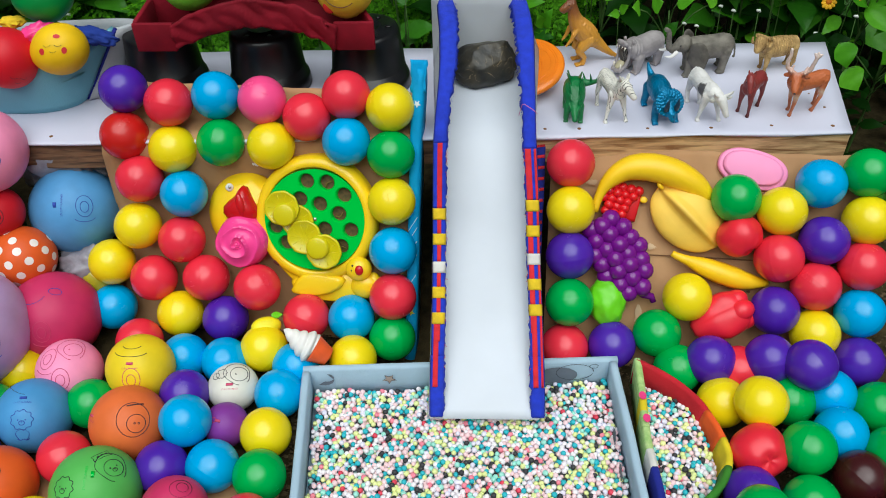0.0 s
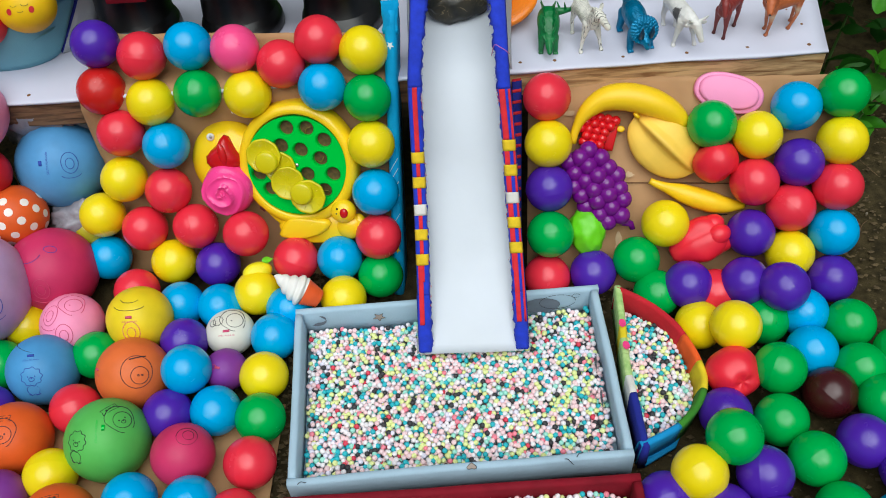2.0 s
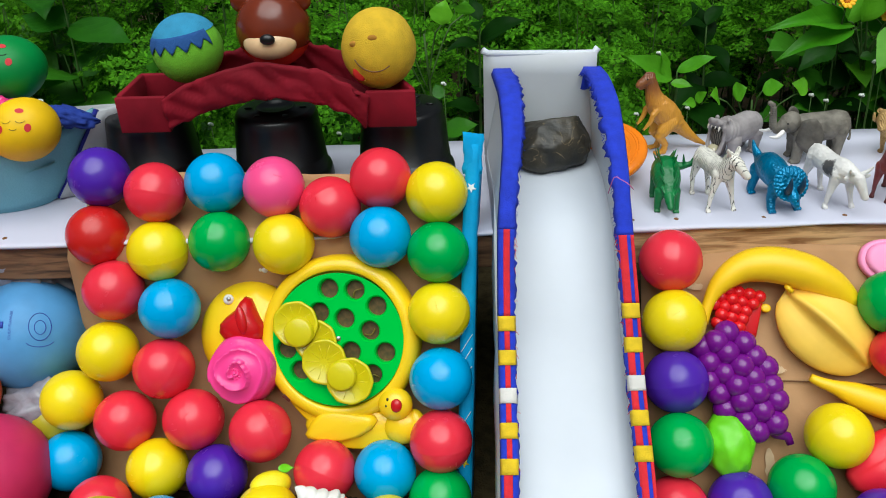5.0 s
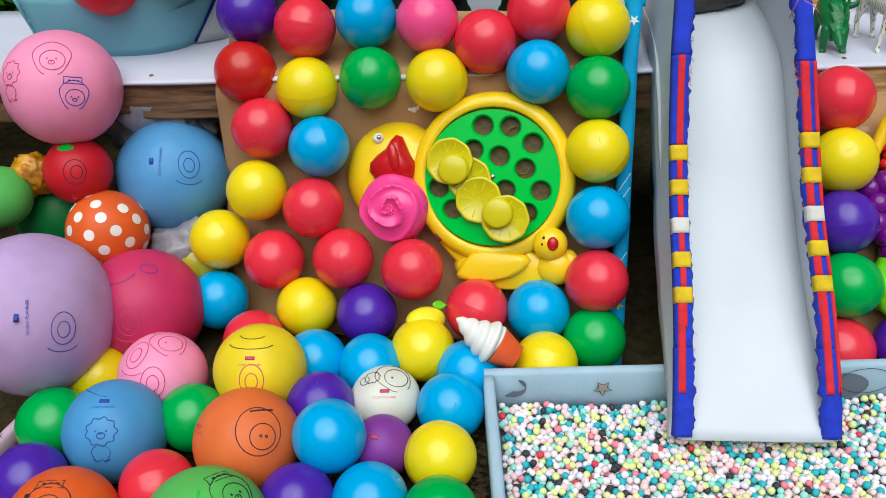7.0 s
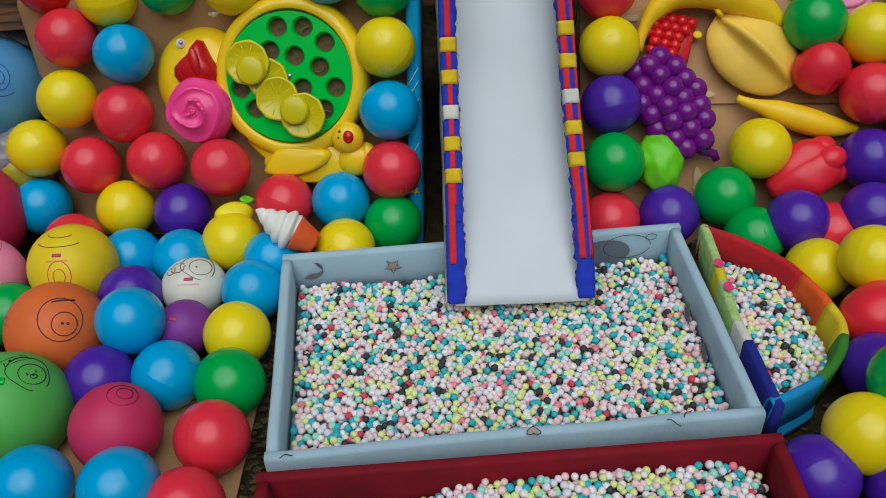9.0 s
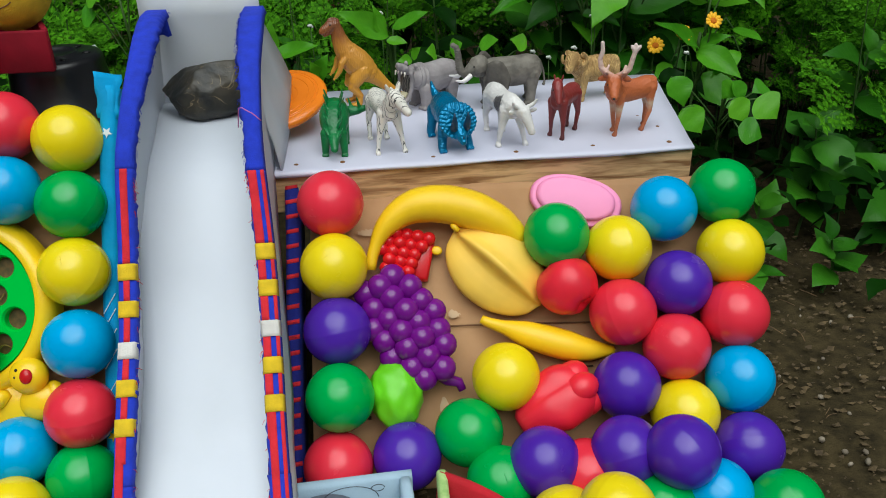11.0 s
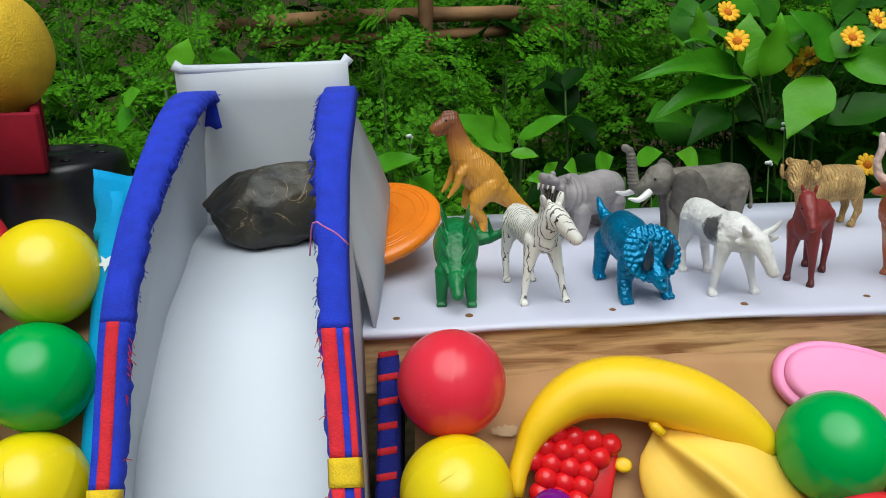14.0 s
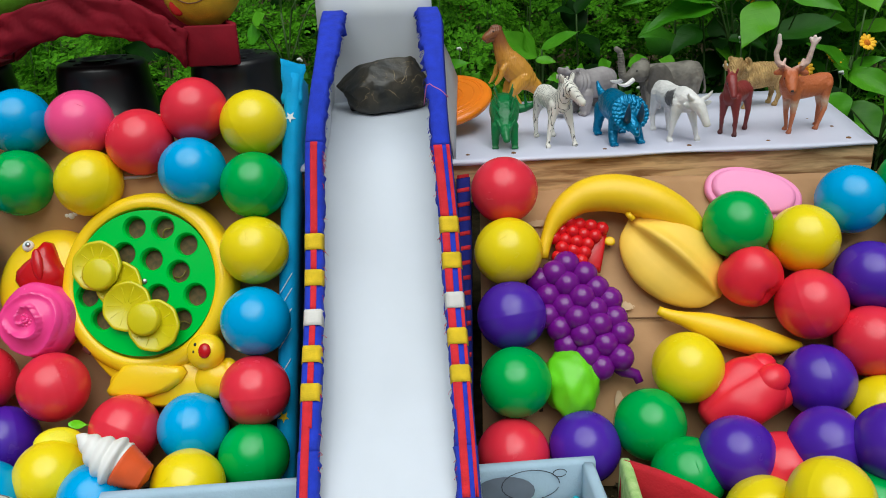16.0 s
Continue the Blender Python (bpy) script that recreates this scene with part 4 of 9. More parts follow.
def build_beads(name, inside, x0, x1, y0, y1, level, label, seed, r=0.0037):
    """Loose foam beads heaped to level(x, y) wherever inside(x, y)."""
    rnd = np.random.default_rng(seed)
    verts, tris, count = [], [], 0
    for layer, sub in ((0, 2), (1, 1)):
        tv, tf = ico(sub)
        step = r * 1.92
        j = 0
        y = y0
        while y < y1:
            x = x0 + (step / 2 if j % 2 else 0) + layer * step / 2
            while x < x1:
                px, py = x + rnd.uniform(-0.0019, 0.0019), y + rnd.uniform(-0.0019, 0.0019)
                if inside(px, py):
                    pz = level(px, py) + rnd.uniform(-0.0024, 0.0020) - layer * 0.0046
                    verts.append(tv * (r * rnd.uniform(0.86, 1.08)) + (px, py, pz))
                    tris.append(tf + count)
                    count += len(tv)
                x += step
            y += step * 0.87
            j += 1
    ob = new(name, arrays(name, np.concatenate(verts), np.concatenate(tris), M_BEAD))
    return tagged(ob, label, "foam beads", kind="stuff")


def in_poly(poly):
    def test(x, y):
        ok = False
        for (ax, ay), (bx, by) in zip(poly, poly[1:] + poly[:1]):
            if (ay > y) != (by > y) and x < (bx - ax) * (y - ay) / (by - ay) + ax:
                ok = not ok
        return ok
    return test


def print_shape(ob, name, pts, mat, m, label=""):
    bm = bmesh.new()
    bm.faces.new([bm.verts.new((x, y, 0)) for x, y in pts])
    return part(name, bm, mat, ob, label, smooth=False, m=m)


def print_line(ob, pts, mat, m, r=0.0006, closed=False):
    bm = bmesh.new()
    tube(bm, [(x, y, 0) for x, y in (pts + pts[:1] if closed else pts)], r, 5, flat=0.4)
    return part("line_print", bm, mat, ob, m=m)


BL, BR, FR, FL = (-0.171, 0.785), (0.263, 0.808), (0.276, 0.537), (-0.152, 0.511)
RIM = 0.2235


def build_tray():
    ob = root("bead_tray", "rectangular cardboard tray covered in pale blue printed cloth", "tray")
    t = 0.011
    build_wall(ob, "back_wall", BR, BL, FLOOR - 0.004, RIM, t, M_TRAY)
    build_wall(ob, "front_wall", FL, FR, FLOOR - 0.004, RIM, t, M_TRAY)
    build_wall(ob, "side_wall", (BL[0], BL[1] - t - 0.0005), (FL[0], FL[1] + t + 0.0005), FLOOR - 0.004, RIM, t, M_TRAY)
    build_wall(ob, "side_wall", (FR[0], FR[1] + t + 0.0005), (BR[0], BR[1] - t - 0.0005), FLOOR - 0.004, RIM, t, M_TRAY)
    part("base", prism([(p[0] * 0.97, p[1] + (0.012 if p[1] < 0.6 else -0.013)) for p in (FL, FR, BR, BL)], FLOOR - 0.003, FLOOR + 0.006), M_TRAY, ob)
    # printed shapes on the inner face of the back wall and along the rims
    back = Vector((*BL, 0)), Vector((*BR, 0))
    d = (back[1] - back[0]).normalized()
    face = Matrix((d, Vector((0, 0, 1)), d.cross(Vector((0, 0, 1))))).transposed().to_4x4()

    def inner(s, z):
        m = face.copy()
        m.translation = Vector((*BL, 0)) + d * s + Vector((d.y, -d.x, 0)) * (t + 0.0022) + Vector((0, 0, z))
        return m

    star = [((0.010 if k % 2 else 0.0045) * math.sin(k * math.pi / 5), (0.010 if k % 2 else 0.0045) * math.cos(k * math.pi / 5)) for k in range(10)]
    print_shape(ob, "star_print", star, M_TRAY_TAN, inner(0.118, 0.203), "tan star print")
    print_line(ob, star, M_INK, inner(0.118, 0.2032), 0.0004, True)
    moon = [(0.014 * math.cos(a), 0.012 * math.sin(a)) for a in np.linspace(-2.2, 1.2, 12)] + [(0.004 + 0.010 * math.cos(a), 0.004 + 0.008 * math.sin(a)) for a in np.linspace(1.0, -1.9, 10)]
    print_shape(ob, "moon_print", moon, M_TRAY_GREY, inner(0.028, 0.206), "grey cloud print")
    whale = ring_of(0, 0, 0.028, 0.017, 20)
    print_shape(ob, "cloud_print", whale, M_TRAY_GREY, inner(0.352, 0.199), "grey rounded print")
    print_line(ob, ring_of(0.004, 0.004, 0.026, 0.016, 24), M_INK, inner(0.372, 0.201), 0.0004)
    print_line(ob, ring_of(0, 0, 0.006, 0.004, 16), M_INK, inner(0.402, 0.216), 0.0004)
    top = lambda x, y: pose(x, y, RIM + 0.0022)
    heart = [(0.006 * math.sin(a) ** 3, -0.0052 * (0.8125 * math.cos(a) - 0.3125 * math.cos(2 * a) - 0.125 * math.cos(3 * a))) for a in np.linspace(0, 6.0, 18)]
    print_shape(ob, "heart_print", heart, M_TRAY_TAN, top(0.076, 0.528), "tan heart print")
    print_line(ob, heart, M_INK, top(0.076, 0.528), 0.0004, True)
    for x, y, a in ((-0.138, 0.511, 0.4), (0.19, 0.534, -0.5), (0.205, 0.536, 0.8)):
        print_line(ob, [(0.012 * k / 5 * math.cos(a), 0.012 * k / 5 * math.sin(a) + 0.002 * math.sin(k)) for k in range(6)], M_INK, top(x, y), 0.0005)
    # prints on the right wall's inner face
    for s, z, w, h in ((0.10, 0.196, 0.010, 0.012), (0.16, 0.204, 0.012, 0.008)):
        m = Matrix.Translation((0.2485 + 0.0065 * 0, 0.79 - s, z)) @ pose(0, 0, 0, 90, 0, -90)
        print_shape(ob, "cloud_print", ring_of(0, 0, w, h, 16), M_TRAY_GREY, m)
        print_line(ob, ring_of(0, 0, w * 1.2, h * 1.2, 20), M_INK, m, 0.0004, True)


build_tray()
bead_level = lambda x, y: 0.184 + 0.004 * noise.noise((x * 16, y * 16, 0)) + 0.003 * noise.noise((x * 45, y * 45, 2)) - 0.004 * math.exp(-((x - 0.07) ** 2 + (y - 0.69) ** 2) / 0.002)
build_beads("foam_beads", in_poly([(-0.155, 0.769), (0.251, 0.793), (0.262, 0.544), (-0.137, 0.516)]), -0.17, 0.26, 0.515, 0.795, bead_level,
            "pastel foam beads filling the pale blue tray", 1)


def build_red_tray():
    ob = root("red_tray", "cardboard tray covered in maroon cloth", "tray")
    a, b, c, d = (-0.152, 0.4905), (0.276, 0.508), (0.284, 0.285), (-0.145, 0.262)
    t = 0.011
    z1 = 0.238
    build_wall(ob, "back_wall", b, a, FLOOR - 0.004, z1, t, M_MAROON, wave=0.003)
    build_wall(ob, "front_wall", d, c, FLOOR - 0.004, z1, t, M_MAROON, wave=0.003)
    build_wall(ob, "side_wall", (a[0], a[1] - t - 0.0005), (d[0], d[1] + t + 0.0005), FLOOR - 0.004, z1, t, M_MAROON, wave=0.003)
    build_wall(ob, "side_wall", (c[0], c[1] + t + 0.0005), (b[0], b[1] - t - 0.0005), FLOOR - 0.004, z1, t, M_MAROON, wave=0.003)
    part("base", prism([(a[0] + 0.012, a[1] - 0.013), (d[0] + 0.012, d[1] + 0.013), (c[0] - 0.012, c[1] + 0.013), (b[0] - 0.012, b[1] - 0.013)], FLOOR - 0.003, FLOOR + 0.006), M_MAROON, ob)
    build_beads("foam_beads", in_poly([(-0.138, 0.478), (0.262, 0.494), (0.270, 0.298), (-0.132, 0.275)]), -0.14, 0.27, 0.28, 0.50,
                lambda x, y: 0.219 + 0.006 * noise.noise((x * 14, y * 14, 6)) - 0.35 * max(0, 0.03 - x) - 0.6 * max(0, x - 0.225), "pastel foam beads heaped in the maroon tray", 2)


build_red_tray()


def build_lilac_tray():
    ob = root("lilac_tray", "low tray edge covered in lilac printed cloth beside the balloons", "tray")
    a, b = (-0.672, 0.630), (-0.622, 0.812)
    build_wall(ob, "side_wall", a, b, FLOOR - 0.004, 0.187, 0.011, M_LILAC, "lilac printed cloth wall")
    build_wall(ob, "front_wall", (-0.86, 0.652), (-0.682, 0.634), FLOOR - 0.004, 0.187, 0.011, M_LILAC)
    for s in (0.25, 0.45, 0.65):
        x, y = a[0] + (b[0] - a[0]) * s, a[1] + (b[1] - a[1]) * s
        star = [((0.005 if k % 2 else 0.0022) * math.sin(k * math.pi / 5), (0.005 if k % 2 else 0.0022) * math.cos(k * math.pi / 5)) for k in range(10)]
        print_line(ob, star, M_INK, pose(x - 0.005, y + 0.001, 0.1895), 0.0004, True)


build_lilac_tray()


def build_half_basin():
    ob = root("half_moon_basin", "half-moon basin sewn from bright cloth patches", "basin")
    z1 = 0.220
    arc = spline([(0.293, 0.807, 0), (0.327, 0.783, 0), (0.352, 0.757, 0), (0.370, 0.728, 0), (0.384, 0.685, 0), (0.388, 0.648, 0), (0.375, 0.612, 0), (0.345, 0.579, 0), (0.306, 0.557, 0), (0.287, 0.550, 0)], 46)
    mats = {"red": material("basin_red", (196, 22, 40), rough=0.9, bump=0.3, bump_scale=400), "orange": material("basin_orange", (234, 92, 24), rough=0.9, bump=0.3, bump_scale=400),
            "yellow": material("basin_yellow", (230, 206, 26), rough=0.9, bump=0.3, bump_scale=400), "green": material("basin_green", (60, 134, 34), rough=0.9, bump=0.3, bump_scale=400),
            "blue": material("basin_blue", (26, 140, 200), rough=0.9, bump=0.3, bump_scale=400), "lime": material("basin_lime", (150, 190, 110), rough=0.9, second=(200, 220, 150), scale=120, bump=0.3, bump_scale=400),
            "navy": material("basin_navy", (22, 34, 140), rough=0.9, bump=0.3, bump_scale=400), "pink": material("basin_pink", (232, 60, 130), rough=0.9, bump=0.3, bump_scale=400)}

    def curve_wall(i0, i1, mat, label):
        rows = []
        for i in range(i0, i1 + 1):
            p = arc[i]
            d = (arc[min(i + 1, 45)] - arc[max(i - 1, 0)]).normalized()
            out = Vector((-d.y, d.x, 0))
            w = 0.0015 * noise.noise((p.x * 30, p.y * 30, 2))
            rows.append([p - out * s + Vector((0, 0, z + (w if z > 0.2 else 0))) for s, z in
                         ((0.006, FLOOR - 0.003), (0.003, 0.195), (0.0, z1 - 0.004), (0.0015, z1 - 0.001), (0.005, z1), (0.008, z1 - 0.001), (0.0095, z1 - 0.004), (0.012, 0.205), (0.016, 0.180))])
        part("cloth_panel", sheet(rows, 0.0012), mats[mat], ob, label)

    curve_wall(0, 16, "red", "crimson cloth panel")
    curve_wall(16, 22, "orange", "orange cloth panel")
    curve_wall(22, 28, "yellow", "yellow cloth panel")
    curve_wall(28, 37, "green", "green cloth panel")
    curve_wall(37, 45, "blue", "blue cloth panel")
    stops = [((0.287, 0.806), (0.284, 0.735), "lime", "pale green printed cloth panel"), ((0.284, 0.735), (0.283, 0.715), "yellow", ""), ((0.283, 0.715), (0.283, 0.690), "lime", ""),
             ((0.283, 0.690), (0.282, 0.655), "lime", ""), ((0.282, 0.655), (0.283, 0.628), "white", "white cloth panel"), ((0.283, 0.628), (0.287, 0.55), "navy", "navy cloth panel")]
    mats["white"] = M_FELT_WHITE
    for a, b, c, label in stops:
        build_wall(ob, "cloth_panel", a, b, FLOOR - 0.003, z1, 0.010, mats[c], label, wave=0.002)
    for y, c in ((0.737, "pink"), (0.70, "pink")):
        print_shape(ob, "flower_print", ring_of(0, 0, 0.005, 0.007, 10), mats[c], pose(0.2885, y, z1 + 0.0032))
    part("base", prism([(0.296, 0.55), (0.34, 0.575), (0.375, 0.64), (0.378, 0.70), (0.35, 0.75), (0.296, 0.79)], FLOOR - 0.002, FLOOR + 0.006), mats["blue"], ob)
    inner = [(0.327 + (p.x - 0.327) * 0.80, 0.68 + (p.y - 0.68) * 0.87) for p in arc[2:44:3]] + [(0.295, 0.56), (0.293, 0.79)]
    build_beads("foam_beads", in_poly(inner), 0.28, 0.39, 0.54, 0.81, lambda x, y: 0.196 + 0.004 * noise.noise((x * 20, y * 20, 4)) - 0.3 * max(0, y - 0.74) - 0.5 * max(0, x - 0.355),
                "pastel foam beads in the patchwork basin", 3)


build_half_basin()


# ---- plastic balls ----
def ball_mesh():
    """A hollow play ball with a moulded seam round its middle and a slightly uneven skin."""
    r = R_BALL
    prof = [(0, -r)]
    for k in range(1, 24):
        a = -math.pi / 2 + math.pi * k / 24
        if abs(a) < 0.02:
            prof += [(r * 0.9985, -0.0016), (r * 1.004, -0.0006), (r * 1.004, 0.0006), (r * 0.9985, 0.0016)]
        else:
            prof.append((r * math.cos(a), r * math.sin(a)))
    prof.append((0, r))
    bm = lathe(prof, 40)
    for v in bm.verts:
        v.co *= 1 + 0.006 * noise.noise(v.co * 45)
    return bm


BALL_ME = {}
BALL_RND = random.Random(11)
BALL_LABEL = {"red": "glossy red plastic play ball", "yellow": "glossy yellow plastic play ball", "blue": "glossy sky blue plastic play ball", "green": "glossy green plastic play ball",
              "purple": "glossy purple plastic play ball", "pink": "glossy pink plastic play ball", "dark_red": "dark red plastic play ball with scuffed skin",
              "brown": "dark maroon-brown plastic play ball", "olive": "dull yellow plastic play ball"}


def put_ball(colour, at, where, group, scale=1.0):
    if colour not in BALL_ME:
        BALL_ME[colour] = finish(ball_mesh(), "play_ball", BALL_MAT[colour])
    ob = new("play_ball", BALL_ME[colour])
    ob.matrix_basis = Matrix.Translation(at) @ pose(0, 0, 0, BALL_RND.uniform(0, 360), BALL_RND.uniform(0, 360), BALL_RND.uniform(0, 360)) @ Matrix.Scale(scale, 4)
    tagged(ob, BALL_LABEL[colour] + " " + where, "ball", group)
    if BALL_RND.random() < 0.22:
        bm = bmesh.new()
        turn = BALL_RND.uniform(-1.2, 1.2)
        r = R_BALL * 0.9995
        inv = ob.matrix_basis.to_3x3().inverted()
        way = inv @ Vector((BALL_RND.uniform(-0.4, 0.4), -0.7, 0.75))
        side = way.cross(inv @ Vector((math.cos(turn), 0.2, math.sin(turn)))).normalized()
        tube(bm, [(way + side * k).normalized() * r for k in np.linspace(-0.16, 0.16, 7)], [0.0001, 0.0003, 0.0004, 0.0005, 0.0004, 0.0003, 0.0001], 5)
        part("crease", bm, BALL_MAT[colour], ob, "short dent line")
    return ob


LEFT_BALLS = [("purple", -0.4493, 0.3616, 0.0335), ("red", -0.3821, 0.3450, 0.0350), ("blue", -0.3156, 0.3575, 0.0269), ("pink", -0.2469, 0.3538, 0.0297), ("red", -0.1827, 0.3328, 0.0285),
    ("red", -0.1277, 0.3654, 0.0249), ("yellow", -0.0650, 0.3509, 0.0255), ("dark_red", -0.4502, 0.2955, 0.0344), ("yellow", -0.3784, 0.2794, 0.0345), ("green", -0.3077, 0.2915, 0.0319),
    ("yellow", -0.2341, 0.2907, 0.0307), ("blue", -0.1253, 0.3012, 0.0311), ("green", -0.0617, 0.2858, 0.0295), ("red", -0.4292, 0.2338, 0.0366), ("blue", -0.3634, 0.2153, 0.0356),
    ("yellow", -0.0588, 0.2197, 0.0322), ("yellow", -0.4339, 0.1644, 0.0390), ("red", -0.3684, 0.1472, 0.0369), ("blue", -0.0548, 0.1492, 0.0365), ("yellow", -0.4781, 0.1068, 0.0371),
    ("red", -0.4123, 0.0869, 0.0396), ("red", -0.3324, 0.0919, 0.0383), ("red", -0.2521, 0.0847, 0.0473), ("red", -0.0528, 0.0816, 0.0392), ("blue", -0.4785, 0.0370, 0.0377),
    ("yellow", -0.3724, 0.0351, 0.0421), ("purple", -0.3029, 0.0316, 0.0414), ("red", -0.1798, 0.0437, 0.0435), ("blue", -0.1134, 0.0454, 0.0396), ("green", -0.0524, 0.0194, 0.0391)]
for c, u, v, n in LEFT_BALLS:
    put_ball(c, on_left(u, v, n).translation, "on the leaning cardboard", "balls on the left board", 1.02 if c == "dark_red" else 1.0)
RIGHT_BALLS = [("red", 0.1920, 0.2867, 0.0347), ("yellow", 0.1947, 0.2213, 0.0369), ("purple", 0.1965, 0.1569, 0.0344), ("green", 0.1987, 0.0910, 0.0428), ("red", 0.1950, 0.0250, 0.0340),
    ("purple", 0.2623, 0.0314, 0.0286), ("green", 0.3239, 0.0520, 0.0318), ("yellow", 0.3631, 0.1052, 0.0306), ("green", 0.4223, 0.2461, 0.0312), ("yellow", 0.4854, 0.2308, 0.0304),
    ("blue", 0.5354, 0.2705, 0.0310), ("purple", 0.5440, 0.1921, 0.0312), ("red", 0.4851, 0.1651, 0.0306), ("red", 0.5368, 0.1284, 0.0314), ("purple", 0.4831, 0.0917, 0.0318),
    ("yellow", 0.5392, 0.0623, 0.0331), ("blue", 0.5973, 0.0941, 0.0333), ("red", 0.5982, 0.1590, 0.0336), ("yellow", 0.5997, 0.2224, 0.0328), ("green", 0.5978, 0.2873, 0.0301)]
for c, u, v, n in RIGHT_BALLS:
    put_ball(c, on_right(u, v, n).translation, "on the leaning cardboard", "balls on the right board")
G = FLOOR + R_BALL
LOW_BALLS = [("purple", 0.3891, 0.7982, 0.2250), ("purple", 0.5082, 0.7659, 0.2527), ("purple", 0.5940, 0.8067, 0.2143), ("brown", 0.5439, 0.6301, 0.1990), ("green", 0.6002, 0.7352, 0.2048),
    ("green", 0.4810, 0.6556, 0.2229), ("green", 0.3922, 0.5435, 0.2514), ("green", 0.4718, 0.5921, 0.2005), ("green", 0.4971, 0.5327, 0.2086), ("yellow", 0.3485, 0.5104, 0.2264),
    ("purple", 0.4286, 0.5129, 0.2145), ("green", 0.5928, 0.6635, 0.2036), ("blue", 0.5366, 0.6926, 0.2053), ("yellow", 0.4342, 0.7143, 0.2390), ("purple", 0.3080, 0.4900, 0.2000),
    ("purple", 0.3760, 0.4720, 0.2000), ("purple", 0.4370, 0.4550, 0.2000), ("green", 0.5130, 0.4700, 0.2000), ("blue", 0.5770, 0.4550, 0.2000), ("purple", 0.6050, 0.5180, 0.2000),
    ("green", 0.6063, 0.6121, 0.2058), ("green", 0.6527, 0.6890, 0.2010), ("purple", 0.5651, 0.5587, 0.2009), ("green", 0.4890, 0.7500, 0.2000), ("yellow", 0.3982, 0.7458, 0.1990),
    ("purple", 0.4652, 0.7915, 0.2354), ("purple", 0.4040, 0.6040, 0.2000), ("blue", 0.5418, 0.7552, 0.2070), ("red", 0.4302, 0.7949, 0.2082), ("green", 0.3490, 0.8029, 0.2013),
    ("green", -0.4589, 0.7337, 0.1990), ("red", -0.2085, 0.5551, 0.2015), ("red", -0.4641, 0.6457, 0.1990), ("purple", -0.3320, 0.6313, 0.2006), ("blue", -0.2674, 0.6342, 0.2005),
    ("green", -0.2044, 0.6205, 0.2006), ("yellow", -0.2091, 0.6875, 0.1990), ("blue", -0.3091, 0.6835, 0.2287), ("purple", -0.3320, 0.7480, 0.2040), ("yellow", -0.4693, 0.5484, 0.1990),
    ("yellow", -0.5780, 0.7910, 0.2000), ("purple", -0.5833, 0.6456, 0.2051), ("blue", -0.3520, 0.8200, 0.1990), ("blue", -0.2910, 0.8120, 0.2000), ("blue", -0.2031, 0.7539, 0.1990),
    ("blue", -0.3500, 0.5040, 0.2120), ("blue", -0.2720, 0.4960, 0.2150), ("red", -0.2180, 0.4840, 0.2000), ("yellow", -0.2369, 0.8298, 0.2078), ("yellow", -0.1080, 0.8190, 0.1990),
    ("blue", -0.1870, 0.8030, 0.2000), ("red", -0.4230, 0.8430, 0.2060), ("yellow", -0.5670, 0.5690, 0.2000), ("olive", -0.5080, 0.9480, 0.2400)]
for c, x, y, z in LOW_BALLS:
    put_ball(c, (x, y, z), "among the heap on the ground", "balls on the ground")


def lime_ball():
    return put_ball("green", (-0.595, 0.721, 0.200), "among the heap on the ground", "balls on the ground", 1.08)


lime_ball()


# ---- balloons ----
def balloon_point(r, stretch, pinch, th, ph):
    """A point of a balloon's skin, its neck down the -z axis. th from the top."""
    z = math.cos(th)
    rad = math.sin(th)
    if z < 0:
        rad *= 1 - pinch * (z * z)
        z *= stretch
    return Vector((r * rad * math.cos(ph), r * rad * math.sin(ph), r * z))


def words_mesh(text, width):
    """Faces of a line of lettering in the built-in font, centred, as loops of (x, y)."""
    cu = bpy.data.curves.new("lettering", "FONT")
    cu.body, cu.align_x, cu.align_y, cu.resolution_u = text, "CENTER", "CENTER", 2
    ob = bpy.data.objects.new("lettering", cu)
    me = ob.to_mesh()
    wide = max(v.co.x for v in me.vertices) - min(v.co.x for v in me.vertices)
    faces = [[(me.vertices[k].co.x * width / wide, me.vertices[k].co.y * width / wide) for k in f.vertices] for f in me.polygons]
    ob.to_mesh_clear()
    bpy.data.objects.remove(ob)
    bpy.data.curves.remove(cu)
    return faces


